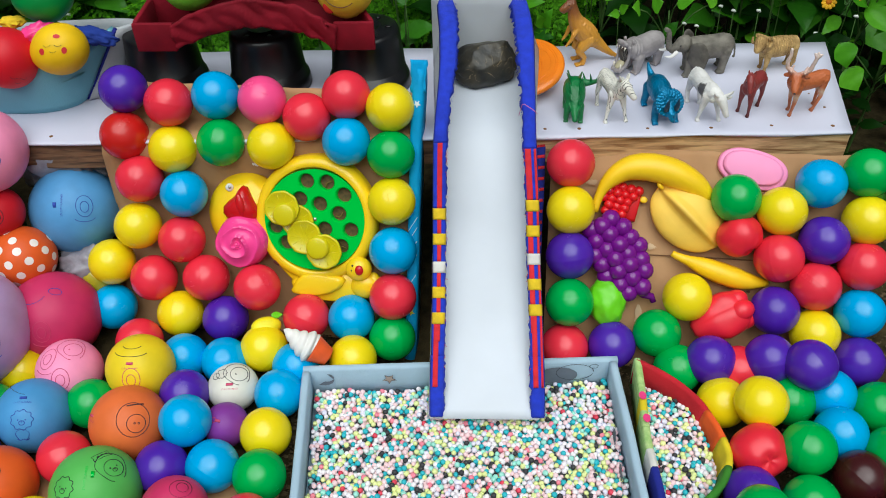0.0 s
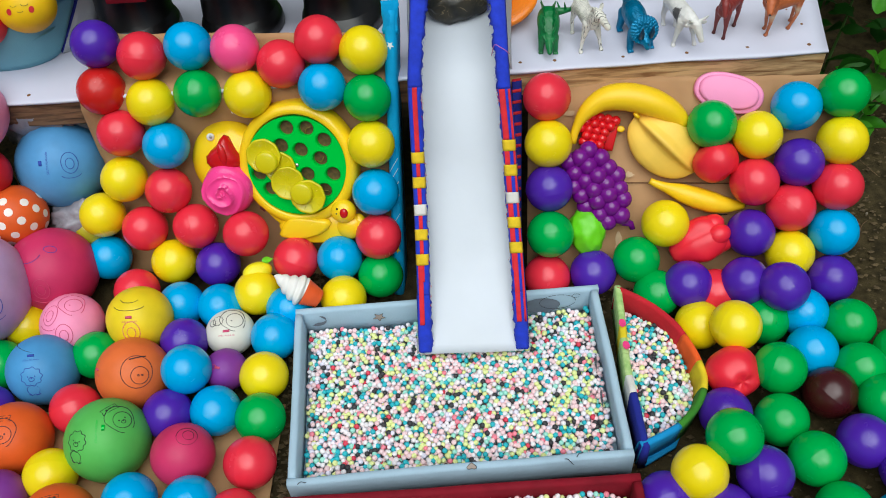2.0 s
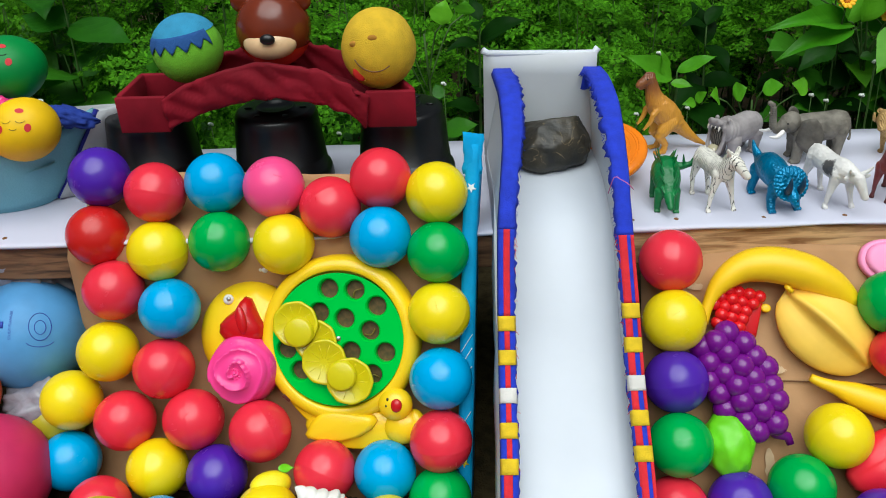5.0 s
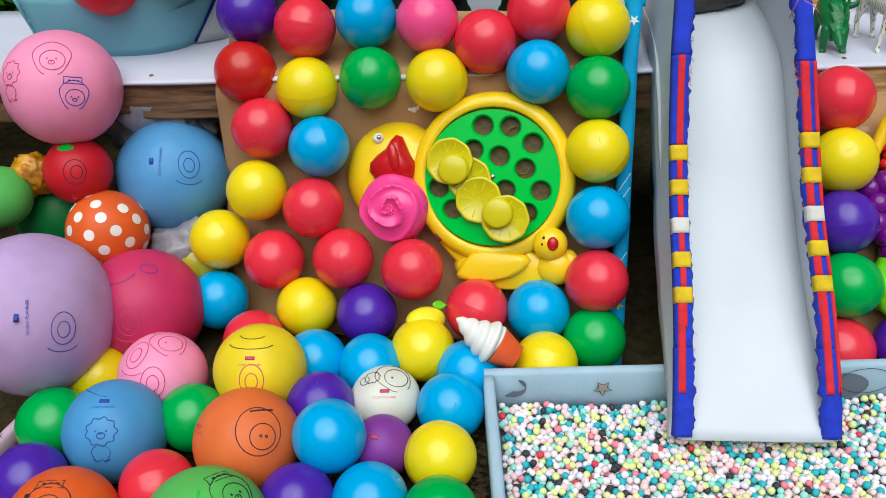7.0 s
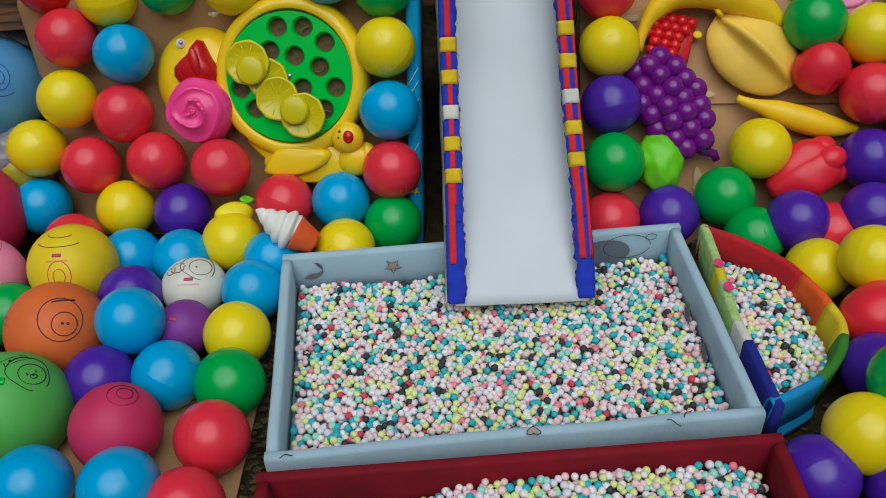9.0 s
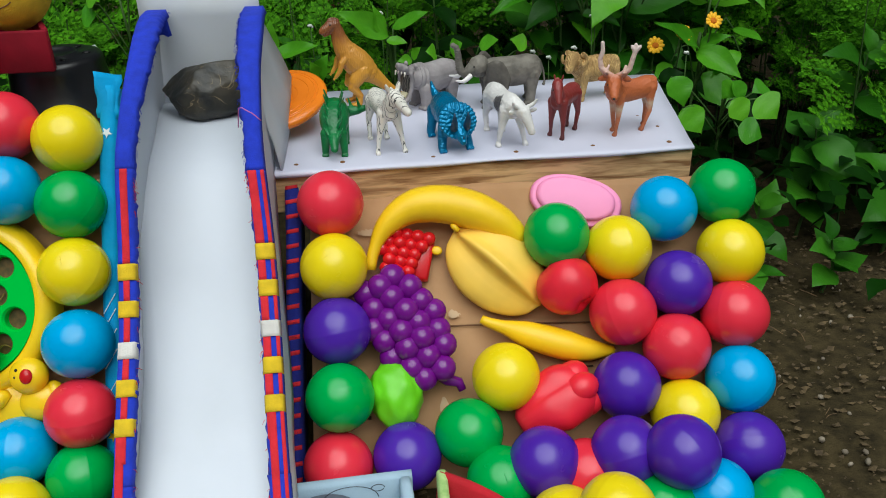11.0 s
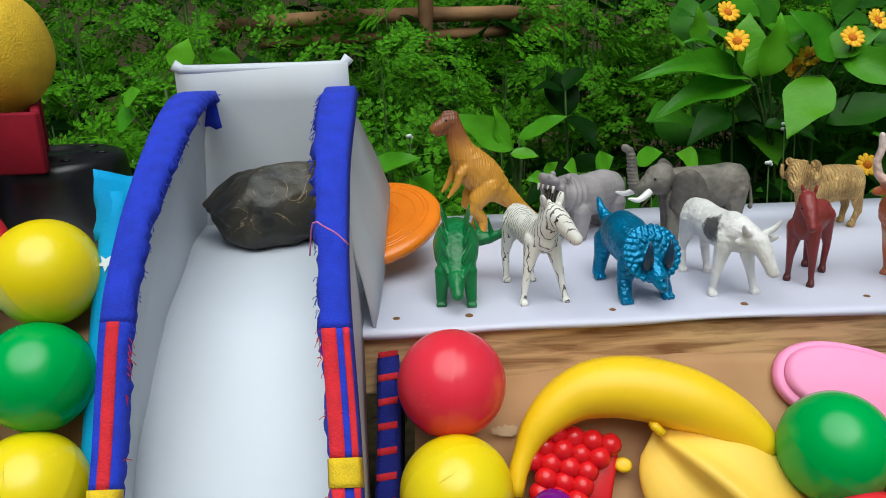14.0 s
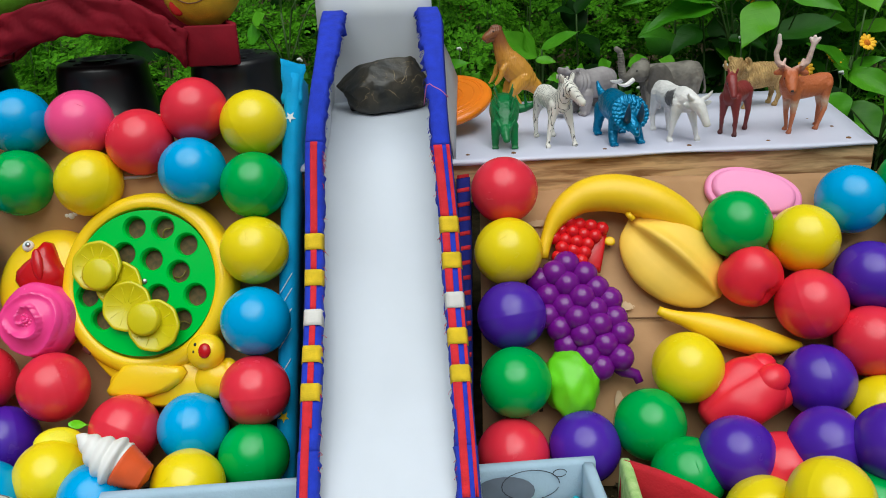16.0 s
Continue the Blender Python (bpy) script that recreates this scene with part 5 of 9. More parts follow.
def put_balloon(colour, at, r, prints=(), stretch=1.12, pinch=0.18, tilt=(0, 0, 0), label="", name="balloon", ink=None, knot=True, swell=(1, 1, 1)):
    m = Matrix.Translation(at) @ pose(0, 0, 0, *tilt) @ Matrix.Diagonal((*swell, 1))
    bm = bmesh.new()
    nr, ns = 22, 36
    rings = [[bm.verts.new((0, 0, r))]]
    for i in range(1, nr):
        th = math.pi * i / nr
        rings.append([bm.verts.new(balloon_point(r, stretch, pinch, th, 2 * math.pi * k / ns)) for k in range(ns)])
    rings.append([bm.verts.new((0, 0, -r * stretch))])
    for u, w in zip(rings, rings[1:]):
        for k in range(ns):
            j = (k + 1) % ns
            if len(u) == 1:
                bm.faces.new((u[0], w[k], w[j]))
            elif len(w) == 1:
                bm.faces.new((u[k], w[0], u[j]))
            else:
                bm.faces.new((u[k], w[k], w[j], u[j]))
    bmesh.ops.recalc_face_normals(bm, faces=bm.faces)
    ob = thing(name, bm, BALLOON_MAT[colour], label, "balloon", "balloons in the heap", m=m)
    if knot:
        kb = lathe([(0.001, -r * stretch + 0.002), (0.004, -r * stretch - 0.002), (0.003, -r * stretch - 0.005), (0.006, -r * stretch - 0.010), (0.0035, -r * stretch - 0.010)], 12)
        part("knot", kb, BALLOON_MAT[colour], ob, "tied rubber neck")
    inv = m.to_3x3().inverted()
    for way, shapes, mat in prints:
        d = (inv @ Vector(way)).normalized()
        up = (inv @ Vector((0, 0.5, 0.85))).normalized()
        a = up.cross(d).normalized()
        b = d.cross(a)
        bm = bmesh.new()
        for kind, x, y, rx, ry in shapes:
            if kind == "bar":
                loop = [(x - rx + 2 * rx * k / 4, y) for k in range(5)]
                rad = ry
            elif kind == "arc":
                loop = [(x + rx * math.cos(q), y + ry * math.sin(q)) for q in np.linspace(3.5, 5.9, 10)]
                rad = 0.0005
            elif kind == "hood":
                loop = [(x + rx * math.sin(q) * (1 + 0.10 * math.cos(3 * q)), y - ry * math.cos(q)) for q in np.linspace(0.35, 2 * math.pi - 0.35, 30)]
                rad = 0.0005
            elif kind == "box":
                loop = [(x + rx * u, y + ry * v) for u, v in ((-1, -1), (0, -0.9), (1, -1), (0.9, 0), (1, 1), (0, 0.9), (-1, 1), (-0.9, 0), (-1, -1))]
                rad = 0.0005
            elif kind == "wool":
                loop = [(x + rx * math.cos(q) * (1 + 0.10 * math.cos(9 * q)), y + ry * math.sin(q) * (1 + 0.10 * math.cos(9 * q))) for q in np.linspace(0, 2 * math.pi, 45)]
                rad = 0.0005
            elif kind == "spot":
                ring = [(d + a * (x + rx * s * math.cos(q) / 1) / r + b * (y + ry * s * math.sin(q)) / r).normalized() for s in (1,) for q in np.linspace(0, 2 * math.pi, 15)[:-1]]
                mid = bm.verts.new(skin((d + a * x / r + b * y / r).normalized(), r, stretch, pinch, 1.006))
                vs = [bm.verts.new(skin(q, r, stretch, pinch, 1.006)) for q in ring]
                for k in range(len(vs)):
                    bm.faces.new((mid, vs[k], vs[(k + 1) % len(vs)]))
                continue
            elif kind == "words":
                for face in words_mesh("STUDY PLANNER", rx):
                    turn = [(x - q, y + p) if ry else (x + p, y + q) for p, q in face]
                    bm.faces.new([bm.verts.new(skin((d + a * px / r + b * py / r).normalized(), r, stretch, pinch, 1.006)) for px, py in turn])
                continue
            else:
                loop = [(x + rx * math.cos(q), y + ry * math.sin(q)) for q in np.linspace(0, 2 * math.pi, 25)]
                rad = 0.0005
            tube(bm, [skin((d + a * px / r + b * py / r).normalized(), r, stretch, pinch, 1.002) for px, py in loop], rad, 5, flat=0.35)
        bmesh.ops.recalc_face_normals(bm, faces=bm.faces)
        part("print", bm, mat, ob, "thin printed outline drawing")
    return ob


def skin(d, r, stretch, pinch, grow):
    th = math.acos(max(-1, min(1, d.z)))
    return balloon_point(r * grow, stretch, pinch, th, math.atan2(d.y, d.x))


HEAD = [("hood", 0, 0, 0.019, 0.021), ("ring", 0.001, -0.003, 0.0125, 0.0115), ("spot", -0.004, -0.002, 0.0010, 0.0012), ("spot", 0.005, -0.002, 0.0010, 0.0012), ("ring", 0.0005, -0.006, 0.003, 0.0022), ("spot", 0.0005, -0.0052, 0.0009, 0.0007),
        ("box", -0.002, 0.021, 0.013, 0.005), ("bar", -0.007, 0.021, 0.0016, 0.0010), ("bar", -0.001, 0.021, 0.0016, 0.0010), ("bar", 0.005, 0.021, 0.0016, 0.0010)]
WOOL = [("wool", 0, 0.006, 0.014, 0.013), ("ring", 0.0003, 0.002, 0.0036, 0.0028), ("spot", -0.0045, 0.006, 0.0009, 0.0010), ("spot", 0.005, 0.006, 0.0009, 0.0010), ("spot", 0.0003, 0.0034, 0.0010, 0.0007), ("hood", 0, -0.016, 0.0085, 0.0095), ("arc", -0.004, -0.020, 0.004, 0.004), ("arc", 0.005, -0.020, 0.004, 0.004)]
TEXT = [("bar", 0, 0.0035, 0.0045, 0.0020), ("words", 0, -0.003, 0.023, 0)]
SIDE_TEXT = [("bar", -0.004, 0, 0.0022, 0.0048), ("words", 0.006, 0, 0.034, 1)]
EYES = [("ring", 0, 0, 0.012, 0.016), ("ring", 0, -0.001, 0.006, 0.008), ("arc", 0, -0.016, 0.016, 0.008)]
up_cam = lambda x, y, z: (x, y, z)
put_balloon("pink", (-0.504, 0.783, 0.209), 0.0455, [((-0.3, -0.3, 0.9), EYES, M_INK_PINK), ((0.3, 0.1, 0.9), HEAD[:3], M_INK_PINK), ((0.15, -0.75, 0.5), EYES, M_INK_PINK)], tilt=(20, 10, 0),
            label="pink rubber balloon with thin printed outlines, in the heap")
put_balloon("yellow", (-0.397, 0.777, 0.224), 0.047, [((0.0, -0.15, 0.95), [("arc", 0, 0.002, 0.026, 0.014), ("arc", 0, 0.01, 0.014, 0.01)], M_INK), ((0.05, -0.6, 0.75), TEXT, M_INK_PINK), ((0.1, -0.9, 0.5), EYES[:2], M_INK_PINK)],
            tilt=(30, 0, 20), label="yellow rubber balloon with printed outlines, in the heap")
put_balloon("peach", (-0.390, 0.691, 0.212), 0.0503, [((0.45, -0.45, 0.75), [("ring", 0, 0, 0.022, 0.024), ("ring", 0.003, -0.006, 0.012, 0.012), ("ring", 0.001, -0.005, 0.001, 0.001), ("ring", 0.006, -0.006, 0.001, 0.001), ("bar", 0.006, 0.02, 0.012, 0.001)], M_INK),
                                                     ((-0.7, -0.3, 0.6), TEXT, M_INK_PINK)], tilt=(30, 30, 0), label="orange rubber balloon with a black printed outline drawing")
put_balloon("sky", (-0.525, 0.707, 0.206), 0.0498, [((0.15, -0.75, 0.6), WOOL, M_INK_BLUE), ((0.1, -0.25, 0.95), TEXT, M_INK_BLUE), ((-0.2, 0.3, 0.9), [("arc", 0, 0, 0.03, 0.012)], M_INK)], tilt=(10, 0, 0),
            label="light blue rubber balloon with a printed outline drawing")
put_balloon("lime", (-0.400, 0.590, 0.210), 0.0547, [((-0.35, -0.55, 0.75), WOOL, M_INK), ((0.55, 0.1, 0.8), HEAD, M_INK), ((0.1, -0.3, 0.95), [("bar", 0.010, 0.004, 0.002, 0.004), ("words", 0.002, 0, 0.030, 1)], M_TOY_GREEN)], tilt=(15, 10, 0),
            label="green rubber balloon with printed outline drawings")
put_balloon("magenta", (-0.296, 0.566, 0.208), 0.041, [((0.35, 0.15, 0.9), [("ring", 0, 0, 0.014, 0.013), ("ring", 0.002, 0, 0.007, 0.007)], M_INK)], tilt=(40, -40, 30), label="magenta rubber balloon lying on its side")
put_balloon("white", (-0.270, 0.766, 0.197), 0.0335, [((0.35, 0.1, 0.9), HEAD[:3], M_INK), ((-0.35, 0.0, 0.9), [("wool", 0, 0, 0.008, 0.007), ("ring", -0.006, -0.006, 0.006, 0.005)], M_INK), ((0.1, -0.6, 0.75), TEXT, M_INK_PINK)],
            tilt=(10, 0, 0), label="white rubber balloon with printed outlines", swell=(1.06, 1.06, 0.9))
put_balloon("violet", (-0.265, 0.701, 0.198), 0.030, [((-0.3, -0.4, 0.85), [("ring", 0, 0, 0.004, 0.003), ("bar", 0.006, 0, 0.004, 0.002)], M_INK_PINK)], tilt=(20, 0, 0), label="small purple rubber balloon wedged between balls")
put_balloon("orange", (-0.532, 0.602, 0.202), 0.048, [((0.1, -0.35, 0.9), HEAD + [("bar", -0.02, 0.01, 0.003, 0.002)], M_INK)], tilt=(15, 0, 0), label="orange rubber balloon with a black printed outline drawing")
put_balloon("violet", (-0.525, 0.515, 0.205), 0.036, [((0, -0.3, 0.9), EYES, M_INK)], tilt=(10, 0, 0), label="purple rubber balloon with black print")
put_balloon("orange", (-0.431, 0.478, 0.214), 0.046, [((0.2, -0.2, 0.95), HEAD, M_INK)], tilt=(15, 0, 0), label="orange rubber balloon with a black printed outline drawing")
put_balloon("rose", (-0.550, 0.869, 0.231), 0.066, [((0.05, -0.35, 0.9), [("arc", -0.012, 0.01, 0.022, 0.02), ("ring", 0.022, 0.012, 0.010, 0.006)], M_INK_BLUE), ((0.15, -0.85, 0.4), EYES, M_INK_PINK)], tilt=(15, 0, 0),
            label="large deep pink rubber balloon with blue print")
put_balloon("blue", (-0.543, 1.012, 0.319), 0.068, [((0.05, -0.75, 0.7), SIDE_TEXT, M_INK_BLUE), ((0.55, -0.6, 0.55), EYES, M_INK_BLUE)], tilt=(60, 0, 0),
            label="large blue rubber balloon with faint print")
put_balloon("pink", (-0.634, 0.988, 0.443), 0.0625, [((0.30, -0.6, 0.85), HEAD[:6], M_INK_PINK), ((0.62, -0.80, 0.20), [(k, 0.75 * x, 0.75 * y, 0.75 * a, 0.75 * b) for k, x, y, a, b in HEAD], M_INK_BLUE), ((-0.45, -0.75, 0.5), WOOL, M_INK_PINK)], tilt=(60, 0, 0),
            label="large pale pink rubber balloon with printed outlines")
put_balloon("red", (-0.627, 0.955, 0.358), 0.037, [((0.35, -0.8, 0.4), [("ring", 0, 0, 0.012, 0.014), ("ring", 0.002, 0, 0.006, 0.007)], M_INK), ((0, -0.3, 0.9), [("spot", 0, 0, 0.010, 0.005)], M_TOY_GREEN)], tilt=(40, 0, 0),
            label="small red rubber balloon with a green mark")
put_balloon("dark_green", (-0.679, 0.985, 0.285), 0.055, tilt=(90, 0, 0), label="dark green rubber balloon behind the others")
put_balloon("lime", (-0.705, 0.92, 0.345), 0.034, tilt=(90, 0, 0), label="lime green rubber balloon")
put_balloon("lavender", (-0.630, 0.803, 0.273), 0.083, [((0.35, -0.75, 0.55), SIDE_TEXT, M_INK_BLUE), ((0.75, -0.65, 0.3), EYES, M_INK_BLUE)],
            tilt=(30, 0, 0), label="large lavender rubber balloon with blue print", swell=(0.92, 1, 1.06))
dots = [((math.sin(a) * math.cos(e), -math.cos(a) * math.cos(e), math.sin(e)), [("spot", 0, 0, 0.0062, 0.0062)], M_DOT)
        for e, n, s in ((-0.35, 9, 0), (0.05, 10, 0.3), (0.45, 9, 0.0), (0.85, 7, 0.4), (1.25, 3, 0.2)) for a in (s + 2 * math.pi * k / n for k in range(n)) if math.cos(a) > -0.5]
put_balloon("orange", (-0.597, 0.926, 0.297), 0.0455, dots, tilt=(60, 0, 0), label="orange rubber balloon with white polka dots")


# ---- duck fishing game on the left board ----
def build_duck_game():
    ob = root("duck_fishing_game", "yellow duck-shaped toy fishing game with a green holed disc", "toy", m=SLOPE_L)
    n = 64
    outline = []
    for k in range(n):
        a = 2 * math.pi * k / n
        rx, ry = 0.0855, 0.093
        bump = 0.008 * math.exp(-((a - 1.95) / 0.22) ** 2) + 0.012 * math.exp(-((a - 4.6) / 0.45) ** 2)
        outline.append((-0.170 + (rx + bump) * math.cos(a), 0.182 + (ry + bump) * math.sin(a)))
    part("body", pillow(outline, 0.026, 6, 0.0, 0.93), M_TOY_YELLOW, ob, "rounded yellow plastic body")
    # head
    head = pillow(ring_of(-0.2790, 0.185, 0.060, 0.062, 48), 0.032, 8, 0.0, 0.25)
    part("head", head, M_TOY_YELLOW, ob, "domed yellow duck head")
    pear = [(-0.3070, 0.1890), (-0.3065, 0.1990), (-0.2985, 0.2080), (-0.2885, 0.2160), (-0.2835, 0.2250), (-0.2775, 0.2310), (-0.2705, 0.2290), (-0.2655, 0.2190), (-0.2595, 0.2080), (-0.2535, 0.1990), (-0.2535, 0.1900), (-0.2585, 0.1810), (-0.2685, 0.1750), (-0.2865, 0.1750), (-0.3005, 0.1810)]
    part("beak", pillow(pear, 0.018, 6, 0.028, 0.25), M_BEAK, ob, "glossy red beak")
    ridge = bmesh.new()
    blob(ridge, (-0.2765, 0.206, 0.0455), (0.006, 0.016, 0.004), (0, 0, 12), 20, 12)
    part("beak_ridge", ridge, M_BEAK, ob)
    eye = bmesh.new()
    blob(eye, (-0.2985, 0.2265, 0.026), (0.006, 0.006, 0.005), (0, 0, 0), 20, 12)
    part("eye", eye, M_ICE, ob, "white eye with a dark pupil")
    pup = bmesh.new()
    blob(pup, (-0.2970, 0.2275, 0.0300), (0.0028, 0.0028, 0.0018), (0, 0, 0), 14, 8)
    part("pupil", pup, M_STEEL, ob, "grey pupil")
    # green disc with real holes
    cx, cy, r = -0.1695, 0.1875, 0.0732
    holes = [(-0.1814, 0.2428), (-0.1519, 0.2424), (-0.1272, 0.2253), (-0.1912, 0.2163), (-0.1625, 0.2105), (-0.1343, 0.1980), (-0.1549, 0.1743), (-0.1165, 0.1749), (-0.2274, 0.1742), (-0.1304, 0.1503), (-0.2110, 0.1512)]
    bm = bmesh.new()
    edges = []
    loops = []
    for hx, hy, hr, m in [(cx, cy, r, 64)] + [(x, y, 0.0124, 28) for x, y in holes]:
        vs = [bm.verts.new((hx + hr * math.cos(2 * math.pi * k / m), hy + hr * math.sin(2 * math.pi * k / m), 0.0375)) for k in range(m)]
        es = [bm.edges.new((vs[k], vs[(k + 1) % m])) for k in range(m)]
        edges += es
        loops.append(vs)
    bmesh.ops.triangle_fill(bm, use_beauty=True, edges=edges)
    for vs in loops:
        rim_loop = vs is loops[0]
        c = sum((v.co for v in vs), Vector()) / len(vs)
        last = vs
        for shrink, z in (((1.0, 0.026),) if rim_loop else ((0.86, 0.0352), (0.82, 0.0275))):
            low = [bm.verts.new((c.x + (v.co.x - c.x) * shrink, c.y + (v.co.y - c.y) * shrink, z)) for v in vs]
            for k in range(len(vs)):
                bm.faces.new((last[k], last[(k + 1) % len(vs)], low[(k + 1) % len(low)], low[k]))
            last = low
    bmesh.ops.recalc_face_normals(bm, faces=bm.faces)
    part("green_disc", bm, M_TOY_GREEN, ob, "flat green disc with round wells", smooth=False)
    part("rim", lathe([(0.0730, 0.024), (0.0730, 0.0368), (0.0740, 0.0380), (0.0790, 0.0384), (0.0840, 0.0365), (0.0875, 0.0320), (0.0895, 0.0250), (0.0900, 0.0100)], 64), M_TOY_YELLOW, ob, "raised yellow rim", m=pose(cx, cy, 0) @ Matrix.Diagonal((1, 1.04, 1, 1)))
    for k, (x, y) in enumerate(holes):
        part("well", lathe([(0, 0.0), (0.0110, 0.0)], 20), M_HOLE, ob, m=pose(x, y, 0.0272))
        if k % 4 == 1:
            catch = bmesh.new()
            tube(catch, spline([(-0.006, -0.003, 0.001), (0.0, 0.002, 0.003), (0.007, -0.001, 0.001)], 6), 0.0007, 6)
            part("catch", catch, M_FISH, ob, "thin yellow catch in the well", m=pose(x, y - 0.003, 0.0280, 0, 0, 40 * k))
    # four ribbed citrus slices laid over one another
    for x, y, rr, z, knob in ((-0.1935, 0.1851, 0.0235, 0.0385, None), (-0.2151, 0.2038, 0.0252, 0.0430, (-0.2102, 0.1953)), (-0.1821, 0.1635, 0.0250, 0.0430, None), (-0.1523, 0.1446, 0.0255, 0.0475, (-0.1605, 0.1507))):
        bm = lathe([(0, 0.003), (rr * 0.84, 0.003), (rr * 0.88, 0.0040), (rr * 0.97, 0.0040), (rr, 0.0032), (rr, 0.0), (0, 0.0)], 40)
        for v in bm.verts:
            q = math.atan2(v.co.y, v.co.x)
            k = 1 + 0.018 * math.cos(9 * q)
            v.co.x, v.co.y = v.co.x * k, v.co.y * k
        coin = part("citrus_slice", bm, M_COIN, ob, "yellow toy citrus slice", m=pose(x, y, z))
        for k in range(10):
            spoke = bmesh.new()
            q = 2 * math.pi * k / 10
            tube(spoke, [(0.004 * math.cos(q), 0.004 * math.sin(q), 0.0028), (rr * 0.80 * math.cos(q), rr * 0.80 * math.sin(q), 0.0028)], 0.0004, 5)
            part("rib", spoke, M_COIN, coin)
        if knob:
            part("knob", lathe([(0, 0.008), (0.0135, 0.008), (0.0160, 0.0068), (0.0165, 0.0)], 32), M_COIN, ob, "round yellow knob", m=pose(knob[0], knob[1], z + 0.0032))
    part("screw", lathe([(0, 0.0015), (0.002, 0.0013), (0.003, 0.0)], 12), M_STEEL, ob, "small steel screw", m=pose(-0.1688, 0.1887, 0.0378))
    sw = block(0, 0, 0, 0.010, 0.006, 0.003, 0.0008)
    part("switch", sw, material("switch_dark", (86, 30, 16), rough=0.5), ob, "small dark switch", m=pose(-0.2265, 0.1205, 0.0335) @ pose(0, 0, 0, 0, 0, -35))
    # wing and duckling
    wing = [(-0.188, 0.1065), (-0.172, 0.109), (-0.150, 0.108), (-0.128, 0.1045), (-0.124, 0.099), (-0.130, 0.089), (-0.143, 0.080), (-0.163, 0.074), (-0.188, 0.073), (-0.203, 0.0755), (-0.206, 0.080), (-0.199, 0.094)]
    part("wing", pillow(wing, 0.010, 4, 0.030, 0.75), M_TOY_YELLOW, ob, "moulded yellow wing")
    part("tail_base", pillow(ring_of(-0.150, 0.088, 0.062, 0.026, 32), 0.030, 5, 0.0, 0.8), M_TOY_YELLOW, ob)
    dk = bmesh.new()
    blob(dk, (-0.104, 0.119, 0.036), (0.019, 0.018, 0.014), (0, 0, 0), 24, 14)
    blob(dk, (-0.096, 0.093, 0.026), (0.022, 0.020, 0.014), (0, 0, 20), 24, 14)
    blob(dk, (-0.081, 0.098, 0.028), (0.010, 0.016, 0.008), (0, 0, 20), 16, 10)
    part("duckling", dk, M_TOY_YELLOW, ob, "small moulded yellow duckling")
    bk = bmesh.new()
    blob(bk, (-0.101, 0.120, 0.049), (0.0062, 0.0075, 0.004), (0, 0, 0), 18, 10)
    part("duckling_beak", bk, M_BEAK, ob, "tiny red beak")
    for x, y in ((-0.112, 0.119), (-0.111, 0.126)):
        e = bmesh.new()
        blob(e, (x, y, 0.048), (0.0015, 0.0018, 0.001), (0, 0, 0), 10, 6)
        part("duckling_eye", e, M_POT, ob)


build_duck_game()


def build_rose():
    """A moulded plastic rose: petals wound in a spiral."""
    bm = bmesh.new()
    nr, ns = 26, 60
    rows = []
    R = 0.040
    for i in range(nr + 1):
        t = i / nr
        row = []
        for k in range(ns):
            a = 2 * math.pi * k / ns
            lobes = 1 + 0.025 * math.cos(4 * a + 0.4) * t
            r = R * t * lobes
            wind = (t * 2.7 + a / (2 * math.pi) + 0.10 * math.sin(3 * a + 5 * t)) % 1.0
            petal = 0.0105 * (wind ** 3.2) * min(1, t * 4)
            z = 0.024 * (1 - t ** 2.6) + petal * (1 - 0.3 * t) - (0.014 * max(0, t - 0.9) / 0.1)
            row.append((r * math.cos(a), r * math.sin(a), z))
        rows.append(row)
    vs = [[bm.verts.new(p) for p in row] for row in rows[1:]]
    mid = bm.verts.new((0, 0, 0.021))
    for k in range(ns):
        bm.faces.new((mid, vs[0][k], vs[0][(k + 1) % ns]))
    for u, w in zip(vs, vs[1:]):
        for k in range(ns):
            bm.faces.new((u[k], w[k], w[(k + 1) % ns], u[(k + 1) % ns]))
    low = bm.verts.new((0, 0, -0.004))
    for k in range(ns):
        bm.faces.new((low, vs[-1][(k + 1) % ns], vs[-1][k]))
    bmesh.ops.recalc_face_normals(bm, faces=bm.faces)
    rose = thing("plastic_rose", bm, M_ROSE, "bright pink moulded plastic rose lying on the duck toy", "toy flower", m=on_left(-0.2760, 0.1505, 0.040, 20))
    bud = bmesh.new()
    for k in range(26):
        a = k * 0.55
        blob(bud, (0.0003 * k * math.cos(a), 0.0003 * k * math.sin(a), 0.0245 - 0.00012 * k), (0.0022, 0.0022, 0.0030), (0, 0, 0), 8, 6)
    part("bud", bud, M_ROSE, rose, "tightly wound pink bud")


build_rose()


def build_shell():
    bm = bmesh.new()
    for k in range(9):
        a = k * 0.7
        blob(bm, (0.007 * math.cos(a), 0.007 * math.sin(a), 0.006), (0.0055, 0.0055, 0.0065), (0, 0, 0), 10, 8)
    thing("white_bobble", bm, M_ICE, "small white knobbly toy behind a yellow ball", "toy", m=on_left(-0.264, 0.268, 0.0))


build_shell()


